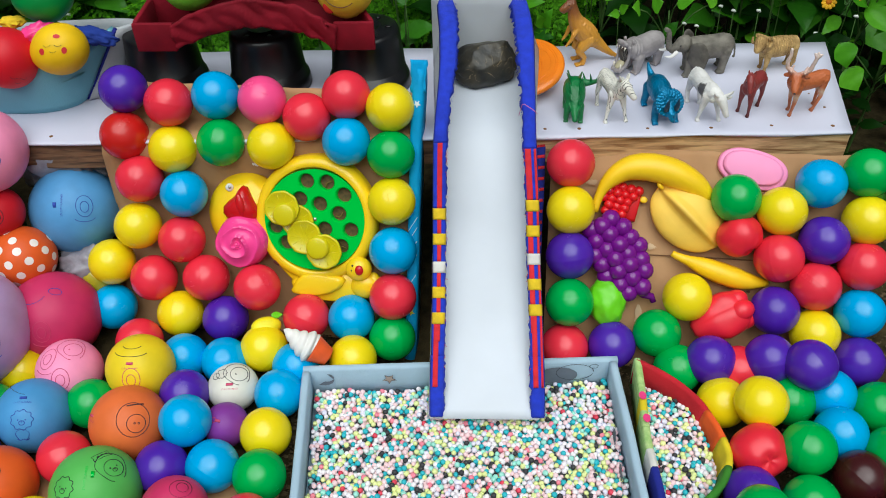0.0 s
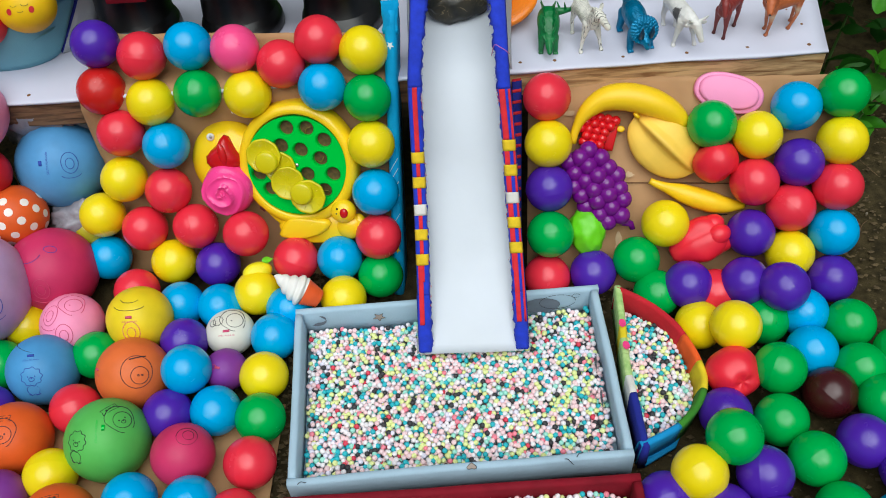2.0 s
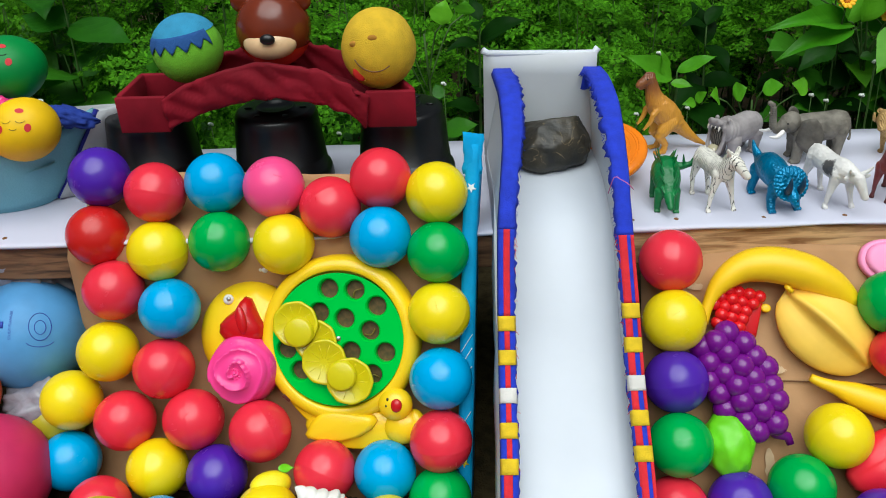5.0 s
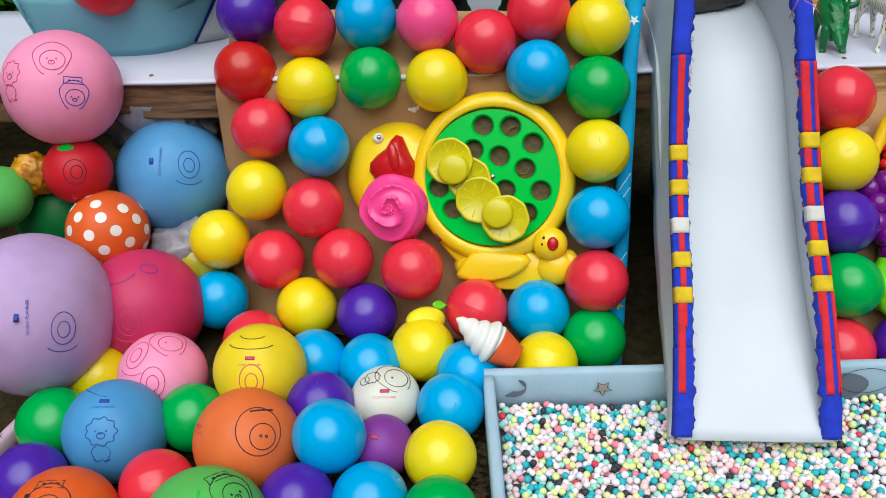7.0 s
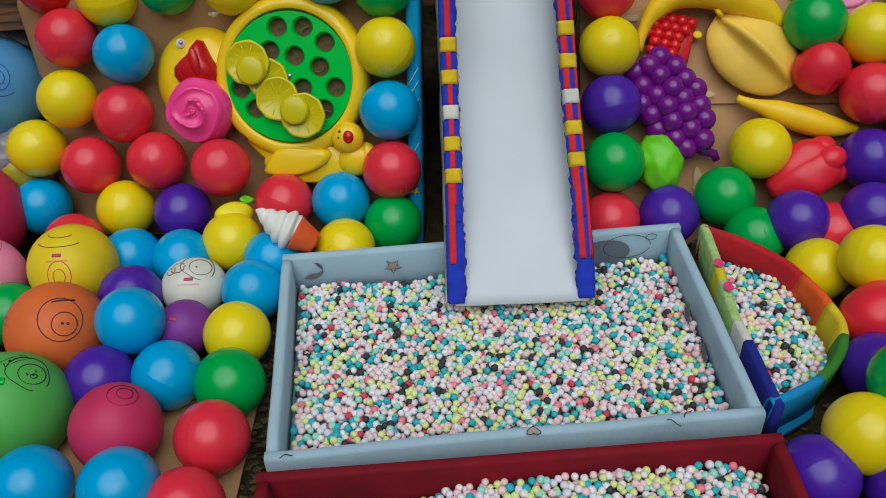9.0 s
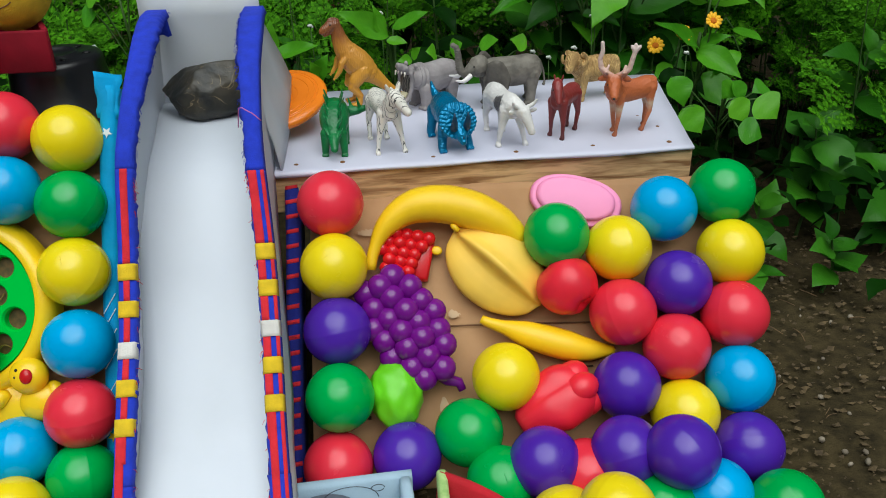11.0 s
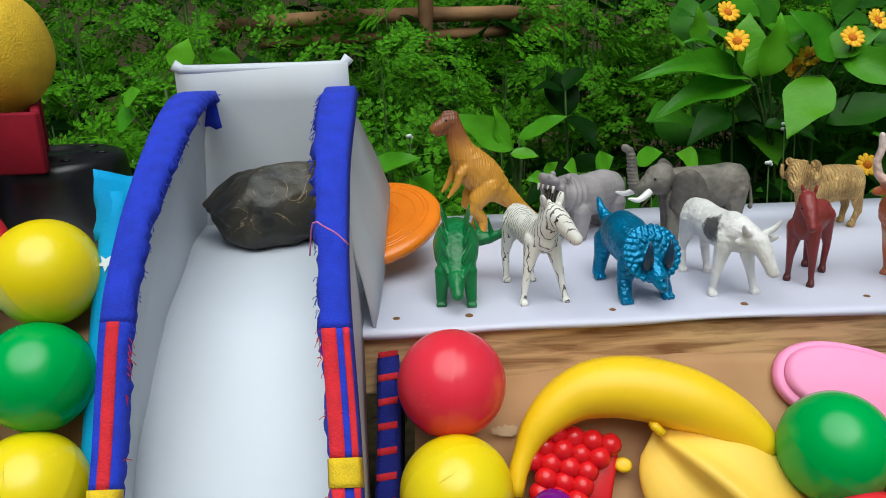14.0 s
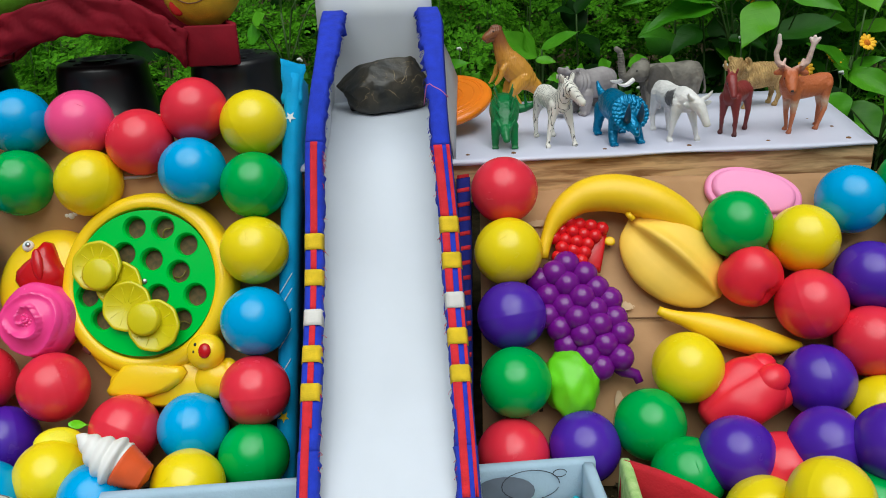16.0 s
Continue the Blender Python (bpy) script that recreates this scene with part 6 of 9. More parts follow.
def build_ice_cream():
    a, b = Vector((-0.203, 0.815, 0.262)), Vector((-0.134, 0.800, 0.220))
    d = (a - b).normalized()
    m = d.to_track_quat("Z", "Y").to_matrix().to_4x4()
    m.translation = b + d * 0.030
    m = m @ Matrix.Scale(0.86, 4)
    ob = root("ice_cream_cone", "toy ice cream, white swirl on an orange cone", "toy ice cream", m=m)
    bm = bmesh.new()
    ns, nr = 40, 44
    rows = []
    for i in range(nr + 1):
        t = i / nr
        z = 0.056 * t
        base = 0.0245 * (1 - t) ** 0.75 * (0.92 + 0.25 * math.sin(min(1, t * 6) * math.pi / 2)) + 0.0004
        row = []
        for k in range(ns):
            q = 2 * math.pi * k / ns
            ph = (t * 4.2 - q / (2 * math.pi)) % 1.0
            r = base * (0.86 + 0.20 * math.sin(ph * math.pi))
            off = 0.004 * math.sin(t * 5) * t
            row.append(bm.verts.new((r * math.cos(q) + off, r * math.sin(q), z)))
        rows.append(row)
    for u, w in zip(rows, rows[1:]):
        for k in range(ns):
            bm.faces.new((u[k], u[(k + 1) % ns], w[(k + 1) % ns], w[k]))
    bm.faces.new(list(reversed(rows[0])))
    bm.faces.new(rows[-1])
    part("swirl", bm, M_ICE, ob, "glossy white swirl")
    prof = [(0.023, 0.0)]
    for k in range(1, 8):
        z = -0.004 * k
        prof += [(0.024 - 0.0012 * k, z), (0.0225 - 0.0012 * k, z - 0.0012)]
    prof += [(0, -0.033)]
    part("cone", lathe(prof, 32), M_CONE, ob, "orange ribbed cone")


build_ice_cream()


def build_lemon():
    ob = root("toy_lemon_half", "yellow half lemon with a green leaf, resting on a yellow ball", "toy fruit", m=pose(-0.235, 0.852, 0.229, 30, 10, 25) @ Matrix.Scale(0.86, 4))
    part("flesh", pillow(ring_of(0, 0, 0.026, 0.017, 28), 0.016, 6, 0.0, 0.3), material("lemon_yellow", (246, 232, 24), rough=0.4, bump=0.3, bump_scale=500), ob)
    bm = sheet([[Vector((0.010 + 0.022 * t, 0.014 + s * 0.006 * math.sin(math.pi * min(1, t + 0.1)), 0.012 - 0.006 * t + 0.002 * abs(s))) for s in (-1, 0, 1)] for t in np.linspace(0, 1, 7)], 0.0008)
    part("leaf", bm, M_LIME, ob, "small green leaf")


build_lemon()


# ---- toy fruit on the right board ----
def build_banana(name, pts, radii, label, tip_mat=None):
    bm = bmesh.new()
    curve = spline(pts, 30)
    rr = []
    for k in range(30):
        t = k / 29 * (len(radii) - 1)
        i = min(int(t), len(radii) - 2)
        rr.append(radii[i] + (radii[i + 1] - radii[i]) * (t - i))
    tube(bm, curve, rr, 10)
    bmesh.ops.smooth_vert(bm, verts=bm.verts, factor=0.3, use_axis_x=True, use_axis_y=True, use_axis_z=True)
    ob = thing(name, bm, M_BANANA, label, "toy banana", m=SLOPE_R)
    end = bmesh.new()
    blob(end, curve[-1], (0.003, 0.003, 0.003), (0, 0, 0), 10, 8)
    part("tip", end, M_WOOD, ob, "brown tip")
    return ob


build_banana("toy_banana", [(0.230, 0.219, 0.014), (0.233, 0.236, 0.016), (0.245, 0.261, 0.020), (0.270, 0.281, 0.022), (0.302, 0.2855, 0.023), (0.340, 0.277, 0.022), (0.372, 0.260, 0.018), (0.388, 0.244, 0.014)],
             [0.0056, 0.0072, 0.0140, 0.0192, 0.0210, 0.0208, 0.0180, 0.011], "large yellow plastic banana lying in an arch on the cardboard")
build_banana("toy_banana", [(0.342, 0.165, 0.012), (0.352, 0.160, 0.013), (0.375, 0.152, 0.016), (0.407, 0.141, 0.017), (0.441, 0.131, 0.015), (0.468, 0.128, 0.012), (0.478, 0.128, 0.011)],
             [0.0046, 0.0072, 0.0135, 0.0160, 0.0160, 0.0115, 0.004], "small yellow plastic banana with a flat stem end")


def build_starfruit():
    """Two broad flat wings with one upright rib between them, running from stem to tip."""
    bm = bmesh.new()
    nl = 36
    L = 0.0585
    # half cross-section from the lower wing's rim over the rib to the upper wing's rim: (across, height), for a unit half width
    section = [(-1.0, 0.0), (-0.985, 0.10), (-0.90, 0.22), (-0.70, 0.33), (-0.48, 0.39), (-0.30, 0.42), (-0.20, 0.46), (-0.15, 0.60), (-0.10, 0.78), (-0.03, 0.86), (0.05, 0.82),
               (0.16, 0.68), (0.30, 0.60), (0.50, 0.55), (0.70, 0.45), (0.88, 0.30), (0.975, 0.14), (1.0, 0.0), (0.6, -0.05), (0.0, -0.06), (-0.6, -0.05)]
    rows = []
    for i in range(1, nl):
        t = i / nl
        w = 0.0445 * math.sin(math.pi * t ** 0.94) ** 0.44
        h = 0.043 * math.sin(math.pi * t) ** 0.60
        rows.append([bm.verts.new((-L + 2 * L * t, w * y * (1 + 0.015 * noise.noise((t * 4, y * 2, 1))), h * z)) for y, z in section])
    n = len(section)
    for u, w in zip(rows, rows[1:]):
        for k in range(n):
            bm.faces.new((u[k], u[(k + 1) % n], w[(k + 1) % n], w[k]))
    for row, x in ((rows[0], -L - 0.001), (rows[-1], L + 0.001)):
        tip = bm.verts.new((x, 0, 0.006))
        for k in range(n):
            bm.faces.new((tip, row[(k + 1) % n], row[k]))
    bmesh.ops.recalc_face_normals(bm, faces=bm.faces)
    fruit = thing("toy_starfruit", bm, M_STARFRUIT, "amber plastic starfruit half with one tall rib", "toy fruit", m=on_right(0.3615, 0.2180, 0.008, -44))
    stem = bmesh.new()
    tube(stem, [(-L + 0.004, 0, 0.016), (-L - 0.003, 0, 0.017), (-L - 0.006, 0, 0.016)], [0.0028, 0.0032, 0.0020], 10)
    part("stem", stem, M_BANANA, fruit, "short yellow stem")


build_starfruit()


def build_cluster(name, spots, r, mat, label, m, core, extra=None):
    ob = root(name, label, "toy fruit", m=m)
    part("core", core, mat, ob)
    for x, y, z in spots:
        bm = ball_bm(r, 14, 9)
        part("berry", bm, mat, ob, m=pose(x, y, z))
    if extra:
        extra(ob)
    return ob


rnd = random.Random(8)
spots = [(-0.027 + 0.0115 * c + 0.0058 * (row % 2) + (0.0 if row < 3 else 0.004 * (row - 2)), 0.020 - 0.0095 * row, 0.010 + rnd.uniform(0, 0.003)) for row in range(5) for c in range(5 - (row + 1) // 2)]
build_cluster("toy_raspberries", spots, 0.0074, M_BERRY, "flat cluster of shiny red plastic berries", on_right(0.2685, 0.2355, 0.0, -12),
              pillow([(-0.030, 0.025), (0.026, 0.024), (0.026, -0.024), (0.012, -0.026)], 0.008, 3, 0.0, 0.8),
              lambda ob: part("tag", pillow(ring_of(0.0295, 0.010, 0.006, 0.005, 14), 0.003, 3, 0.004, 0.6), M_BANANA, ob, "small gold tag"))
spots = []
for row in range(7):
    t = row / 6
    half = 0.014 + 0.022 * math.sin(math.pi * min(1, t * 0.80 + 0.12))
    count = max(2, round(2 * half / 0.0172))
    for c in range(count):
        x = -half + 2 * half * (c + 0.5) / count + 0.004 * (row % 2) - 0.002
        spots.append((x, 0.052 - 0.0162 * row + rnd.uniform(-0.0015, 0.0015), 0.014 + 0.013 * math.cos(x / half * 1.3) + rnd.uniform(-0.001, 0.003)))
core = bmesh.new()
blob(core, (0, 0.002, 0.012), (0.031, 0.056, 0.016), (0, 0, 0), 20, 12)


def grape_stem(ob):
    bm = bmesh.new()
    tube(bm, [(0.002, -0.048, 0.012), (0.006, -0.058, 0.012), (0.014, -0.066, 0.011), (0.013, -0.074, 0.010)], [0.0065, 0.006, 0.005, 0.004], 10)
    part("stem", bm, M_GRAPE, ob, "purple moulded stem")


build_cluster("toy_grapes", spots, 0.0130, M_GRAPE, "bunch of shiny purple plastic grapes on the cardboard", on_right(0.2690, 0.1545, 0.0, 30) @ Matrix.Scale(1.06, 4), core, grape_stem)


def crinkled(name, size, mat, label, m, amount, freq, category="toy fruit"):
    bm = bmesh.new()
    bmesh.ops.create_icosphere(bm, subdivisions=4, radius=1)
    for v in bm.verts:
        p = v.co.copy()
        k = 1 + amount * noise.noise(p * freq) + amount * 0.5 * abs(noise.noise(p * freq * 2.3))
        v.co = Vector((p.x * size[0] * k, p.y * size[1] * k, p.z * size[2] * k))
    return thing(name, bm, mat, label, category, m=m)


crinkled("toy_lime", (0.0265, 0.033, 0.022), M_LIME, "bright lime green wrinkled plastic fruit", on_right(0.2525, 0.092, 0.023, 10), 0.12, 2.2)


def build_pepper():
    bm = bmesh.new()
    nl, ns = 24, 48
    rows = []
    for i in range(1, nl):
        t = i / nl
        r0 = 0.033 * math.sin(math.pi * t) ** 0.5 * (1.12 - 0.45 * t)
        rows.append([])
        for k in range(ns):
            a = 2 * math.pi * k / ns
            r = r0 * (0.82 + 0.18 * abs(math.cos(1.5 * a)) ** 0.7) * (1 + 0.07 * noise.noise((t * 5, math.cos(a) * 1.5, math.sin(a) * 1.5)))
            rows[-1].append(bm.verts.new((0.040 - 0.080 * t, r * math.cos(a), r * math.sin(a) * 0.85)))
    for u, w in zip(rows, rows[1:]):
        for k in range(ns):
            bm.faces.new((u[k], u[(k + 1) % ns], w[(k + 1) % ns], w[k]))
    bm.faces.new(rows[0])
    bm.faces.new(rows[-1])
    bmesh.ops.recalc_face_normals(bm, faces=bm.faces)
    pepper = thing("toy_pepper", bm, M_PEPPER, "glossy red plastic bell pepper on its side", "toy vegetable", m=on_right(0.411, 0.077, 0.028, 28) @ Matrix.Scale(1.14, 4))
    for y, z in ((-0.015, 0.002), (0.001, 0.013), (0.015, 0.001)):
        lobe = bmesh.new()
        blob(lobe, (0.025, y * 0.85, z), (0.016, 0.013, 0.013), (0, 0, 0), 16, 10)
        part("shoulder_lobe", lobe, M_PEPPER, pepper)


build_pepper()


def build_apple(label, m):
    bm = bmesh.new()
    ns, nr = 40, 24
    prof = []
    for i in range(nr + 1):
        a = math.pi * i / nr
        prof.append((0.036 * math.sin(a) * (1 + 0.06 * math.cos(a)), -0.033 * math.cos(a) - 0.008 * math.exp(-((a - math.pi) / 0.35) ** 2)))
    prof[0], prof[-1] = (0, prof[0][1]), (0, prof[-1][1])
    bm = lathe(prof, ns)
    for v in bm.verts:
        a = math.atan2(v.co.y, v.co.x)
        v.co *= 1 + 0.03 * math.cos(4 * a)
    thing("toy_apple", bm, M_PEPPER, label, "toy fruit", "toy apples", m=m)


build_apple("red plastic apple lying on its side beside the basin", pose(0.424, 0.657, 0.212, 60, 20, 0))
build_apple("red plastic apple beside the starfruit on the cardboard", on_right(0.4310, 0.1930, 0.030) @ pose(0, 0, 0, 70, 15, 30) @ Matrix.Scale(0.88, 4))


def build_lid():
    ob = root("pink_oval_lid", "pale pink oval plastic lid lying on the cardboard", "lid", m=on_right(0.4505, 0.2885, -0.002, -14))
    part("rim", pillow(ring_of(0, 0, 0.050, 0.0275, 48, power=2.3), 0.006, 4, 0.0, 0.93), M_LID, ob)
    part("panel", pillow(ring_of(-0.001, 0.001, 0.043, 0.0225, 48, power=2.3), 0.006, 4, 0.0055, 0.86), M_LID, ob, "raised middle panel")


build_lid()


# ---- things on the bench ----
def build_pot(x):
    prof = [(0, 0.092), (0.020, 0.092), (0.0215, 0.0945), (0.024, 0.0945), (0.0255, 0.092), (0.043, 0.092), (0.0485, 0.090), (0.0505, 0.086), (0.0515, 0.078), (0.058, 0.018),
            (0.0615, 0.017), (0.063, 0.012), (0.064, 0.001), (0.061, 0.0), (0.054, 0.05), (0, 0.06)]
    ob = thing("plant_pot", lathe(prof, 48), M_POT, "black plastic plant pot standing upside down on the bench", "plant pot", "upturned pots", m=pose(x, 1.178, BENCH + 0.0018) @ Matrix.Diagonal((1, 1, 1.03, 1)))
    for k in range(6):
        a = k * 1.05
        bm = bmesh.new()
        blob(bm, (0.034 * math.cos(a), 0.034 * math.sin(a), 0.0925), (0.005, 0.0035, 0.0012), (0, 0, math.degrees(a)), 10, 6)
        part("drain_hole", bm, M_POT, ob)
    return ob


for px in (-0.415, -0.254, -0.098):
    build_pot(px)


def build_arch():
    ob = root("cloth_bridge", "maroon cloth-covered arched trough resting on upturned pots", "toy bridge", m=pose(0.002, 0.014, 0.0035))
    yf, yb = 1.092, 1.178
    ends = [(-0.420, 0.531), (-0.362, 0.531)]
    low = [(-0.362, 0.535), (-0.335, 0.548), (-0.300, 0.562), (-0.245, 0.571), (-0.190, 0.562), (-0.155, 0.548), (-0.134, 0.532)]
    high = [(-0.366, 0.570), (-0.335, 0.589), (-0.300, 0.600), (-0.245, 0.610), (-0.190, 0.602), (-0.155, 0.587), (-0.131, 0.570)]
    lo = spline([(x, 0, z) for x, z in low], 60)
    hi = spline([(x, 0, z) for x, z in high], 60)
    for y, d, nm in ((yf, 1, "front_side"), (yb, -1, "back_side")):
        rows = [[Vector((a.x + (b.x - a.x) * t, y + 0.0035 * noise.noise((a.x * 25, t * 2, y * 9)) - 0.005 * (1 - abs(noise.noise((a.x * 42 + t * 1.6, t * 1.2, y * 5)))) ** 5, a.z + (b.z - a.z) * t + 0.0025 * noise.noise((a.x * 30, t, 3)))) for t in np.linspace(0, 1, 11)] for a, b in zip(lo, hi)]
        part(nm, sheet(rows, 0.006 * d), M_MAROON, ob, "creased maroon cloth side")
    rows = [[Vector((a.x, yf + 0.006 + (yb - yf - 0.012) * t, a.z + 0.006)) for t in (0, 0.5, 1)] for a in lo]
    part("deck", sheet(rows, 0.003), M_MAROON, ob, "sunken maroon deck")
    for x0, x1 in ((-0.421, -0.3625), (-0.1345, -0.078)):
        # hollow square end boxes
        skew = 0.034 if x0 > -0.3 else 0.0
        part("end_box_side", prism([(x0, yf - 0.003), (x1, yf - 0.003), (x1, yf + 0.004), (x0, yf + 0.004)], 0.531, 0.574, 0.0018), M_MAROON, ob)
        part("end_box_side", prism([(x0, yb - 0.004), (x1 - skew, yb - 0.004), (x1 - skew, yb + 0.003), (x0, yb + 0.003)], 0.531, 0.574, 0.0018), M_MAROON, ob)
        ax, bx = (x0, x0 + 0.007) if x0 < -0.3 else (x1 - 0.007, x1)
        part("end_box_side", prism([(ax, yf + 0.0045), (bx, yf + 0.0045), (bx - skew, yb - 0.0045), (ax - skew, yb - 0.0045)], 0.531, 0.575, 0.0018), M_MAROON, ob)
        part("end_box_floor", block((x0 + x1 - skew) / 2, (yf + yb) / 2, 0.5335, x1 - x0 - skew - 0.002, yb - yf - 0.008, 0.004), M_MAROON, ob)


build_arch()


def plush(name, at, size, mat, label, rot=(0, 0, 0), seed=0.0):
    bm = ball_bm(1.0, 36, 24)
    for v in bm.verts:
        k = 1 + 0.02 * noise.noise(v.co * 2 + Vector((seed, 0, 0)))
        v.co = Vector((v.co.x * size[0] * k, v.co.y * size[1] * k, v.co.z * size[2] * k))
    return thing(name, bm, mat, label, "ball", m=Matrix.Translation(at) @ pose(0, 0, 0, *rot))


b = plush("plush_ball", (-0.338, 1.146, 0.620), (0.0405, 0.040, 0.039), M_PLUSH_LIME, "lime green plush ball with a blue cap panel", (0, -8, 0), 1)
cap = bmesh.new()
bmesh.ops.create_uvsphere(cap, u_segments=36, v_segments=24, radius=1.0)
for v in list(cap.verts):
    if v.co.z < 0.50:
        cap.verts.remove(v)
for v in cap.verts:
    v.co = Vector((v.co.x * 0.0412, v.co.y * 0.0407, v.co.z * 0.0398))
part("cap_panel", cap, M_PLUSH_BLUE, b, "blue cap panel")
rows = []
for k in range(49):
    az = math.radians(-62 + 124 * k / 48)
    zig = abs(((k / 48 * 5.5) % 1) - 0.5) * 2
    lo = 0.10 + 0.26 * zig
    row = []
    for t in np.linspace(0, 1, 6):
        z = lo + (0.56 - lo) * t
        c = math.sqrt(1 - z * z)
        row.append(Vector((0.0416 * c * math.sin(az), -0.0411 * c * math.cos(az), 0.0402 * z)))
    rows.append(row)
hair = sheet(rows, 0.0006)
part("fringe_panel", hair, material("plush_navy", (34, 84, 150), rough=0.95, bump=0.4, bump_scale=700), b, "darker blue panel")
b = plush("plush_ball", (-0.1170, 1.140, 0.616), (0.0425, 0.042, 0.0455), M_PLUSH_GOLD, "golden yellow plush ball with a stitched curve", (0, 0, 0), 5)
bm = bmesh.new()
pts = []
for k in range(16):
    q = -0.9 + 1.5 * k / 15
    d = Vector((0.62 * math.sin(q) - 0.05, -0.8, 0.10 - 0.62 * math.cos(q) + 0.25)).normalized()
    pts.append(Vector((d.x * 0.0428, d.y * 0.0423, d.z * 0.0458)))
tube(bm, pts, 0.0007, 5)
part("stitched_curve", bm, M_WOOD, b, "brown stitched curve")
for x, z in ((-0.55, 0.32), (-0.05, 0.42)):
    d = Vector((x, -0.75, z)).normalized()
    e = bmesh.new()
    blob(e, (d.x * 0.0418, d.y * 0.0413, d.z * 0.0448), (0.0055, 0.002, 0.0035), (0, 0, 0), 14, 8)
    part("patch", e, material("plush_tan", (186, 130, 40), rough=0.95), b, "tan patch")
e = bmesh.new()
d = Vector((-0.5, -0.75, -0.45)).normalized()
blob(e, (d.x * 0.0412, d.y * 0.0407, d.z * 0.0442), (0.007, 0.003, 0.009), (0, -30, 0), 14, 8)
part("patch", e, material("plush_red", (200, 30, 26), rough=0.95), b, "red patch")
b = plush("glossy_ball", (-0.2370, 1.152, 0.639), (0.0425, 0.041, 0.043), M_BEAR, "glossy brown round toy with cream front on the cloth bridge")
low = bmesh.new()
bmesh.ops.create_uvsphere(low, u_segments=36, v_segments=24, radius=1.0)
for v in list(low.verts):
    if v.co.z > -0.35:
        low.verts.remove(v)
for v in low.verts:
    v.co = Vector((v.co.x * 0.0432, v.co.y * 0.0417, v.co.z * 0.0437))
part("base_band", low, M_BEAR_RED, b, "orange-red base")
muz = bmesh.new()
blob(muz, (0, -0.026, -0.010), (0.030, 0.019, 0.018), (0, 0, 0), 28, 18)
part("front_panel", muz, M_BEAR_CREAM, b, "cream front panel")
no = bmesh.new()
blob(no, (0.002, -0.0455, -0.0005), (0.0085, 0.005, 0.006), (0, 0, 0), 18, 12)
part("knob", no, M_POT, b, "black knob")
for x in (-0.034, 0.034):
    e = bmesh.new()
    blob(e, (x, 0.002, 0.030), (0.012, 0.006, 0.012), (0, 0, 0), 18, 12)
    part("knob", e, M_BEAR, b)


def build_frisbee():
    ob = root("flying_disc", "orange plastic flying disc lying under the slide's top", "flying disc", m=pose(0.140, 1.164, 0.4755, 15, -9, 0) @ Matrix.Scale(0.52, 4))
    prof = [(0, 0.004), (0.096, 0.004), (0.1085, 0.0025), (0.114, -0.001), (0.1165, -0.006), (0.114, -0.014), (0.111, -0.015), (0.110, -0.010), (0.106, -0.002), (0, 0.0)]
    part("disc", lathe(prof, 72), M_ORANGE, ob, "domed orange disc")
    for r in (0.050, 0.076, 0.090, 0.096):
        part("ring_ridge", lathe([(r, 0.0038), (r + 0.0006, 0.0052), (r + 0.0022, 0.0052), (r + 0.0030, 0.0036)], 72), M_ORANGE, ob, "raised ring")


build_frisbee()


def build_boat():
    ob = root("cloth_boat", "boat-shaped holder sewn from aqua cloth with navy trim, on the bench", "toy boat")
    # hull sides meet at a bow; near side aqua, far side grey-white
    top_n = spline([(-0.468, 1.156, 0.546), (-0.508, 1.106, 0.530), (-0.565, 1.078, 0.520), (-0.63, 1.070, 0.517), (-0.707, 1.078, 0.519)], 26)
    bot_n = spline([(-0.530, 1.132, BENCH + 0.003), (-0.542, 1.112, BENCH + 0.002), (-0.575, 1.094, BENCH + 0.002), (-0.63, 1.090, BENCH + 0.002), (-0.696, 1.097, BENCH + 0.002)], 26)
    rows = [[a.lerp(b, t) + Vector((0, -0.006 * math.sin(math.pi * t), 0)) for t in np.linspace(0, 1, 9)] for a, b in zip(bot_n, top_n)]
    part("near_side", sheet(rows, 0.006), M_BOAT, ob, "smooth aqua cloth side")
    top_f = spline([(-0.468, 1.156, 0.546), (-0.450, 1.184, 0.541), (-0.468, 1.215, 0.532), (-0.55, 1.232, 0.522), (-0.63, 1.235, 0.517), (-0.707, 1.225, 0.519)], 26)
    bot_f = spline([(-0.530, 1.132, BENCH + 0.003), (-0.498, 1.152, BENCH + 0.002), (-0.500, 1.190, BENCH + 0.002), (-0.57, 1.203, BENCH + 0.002), (-0.63, 1.205, BENCH + 0.002), (-0.696, 1.200, BENCH + 0.002)], 26)
    rows = [[a.lerp(b, t) + Vector((0, 0.004 * math.sin(math.pi * t), 0)) for t in np.linspace(0, 1, 9)] for a, b in zip(bot_f, top_f)]
    part("far_side", sheet(rows, 0.006), M_BOAT_GREY, ob, "grey-white cloth side")
    bm = bmesh.new()
    tube(bm, [rows[0][k] + Vector((0.002, -0.002, 0)) for k in range(9)], 0.0032, 8)
    part("bow_trim", bm, M_NAVY, ob, "navy piping along the bow")
    rows = [[a.lerp(b, t) + Vector((0, 0, -0.03)) for t in np.linspace(0.03, 0.97, 5)] for a, b in list(zip(top_n, top_f))[7:]]
    part("deck", sheet(rows, 0.003), M_BOAT, ob, "sunken cloth deck")
    rows = [[bot_n[-1].lerp(bot_f[-1], u).lerp(top_n[-1].lerp(top_f[-1], u), t) + Vector((-0.004 - 0.006 * math.sin(math.pi * u), 0, 0.001 * math.sin(9 * u))) for u in np.linspace(0, 1, 9)] for t in np.linspace(0, 1, 6)]
    part("stern", sheet(rows, 0.004), M_BOAT, ob, "flat aqua cloth stern")


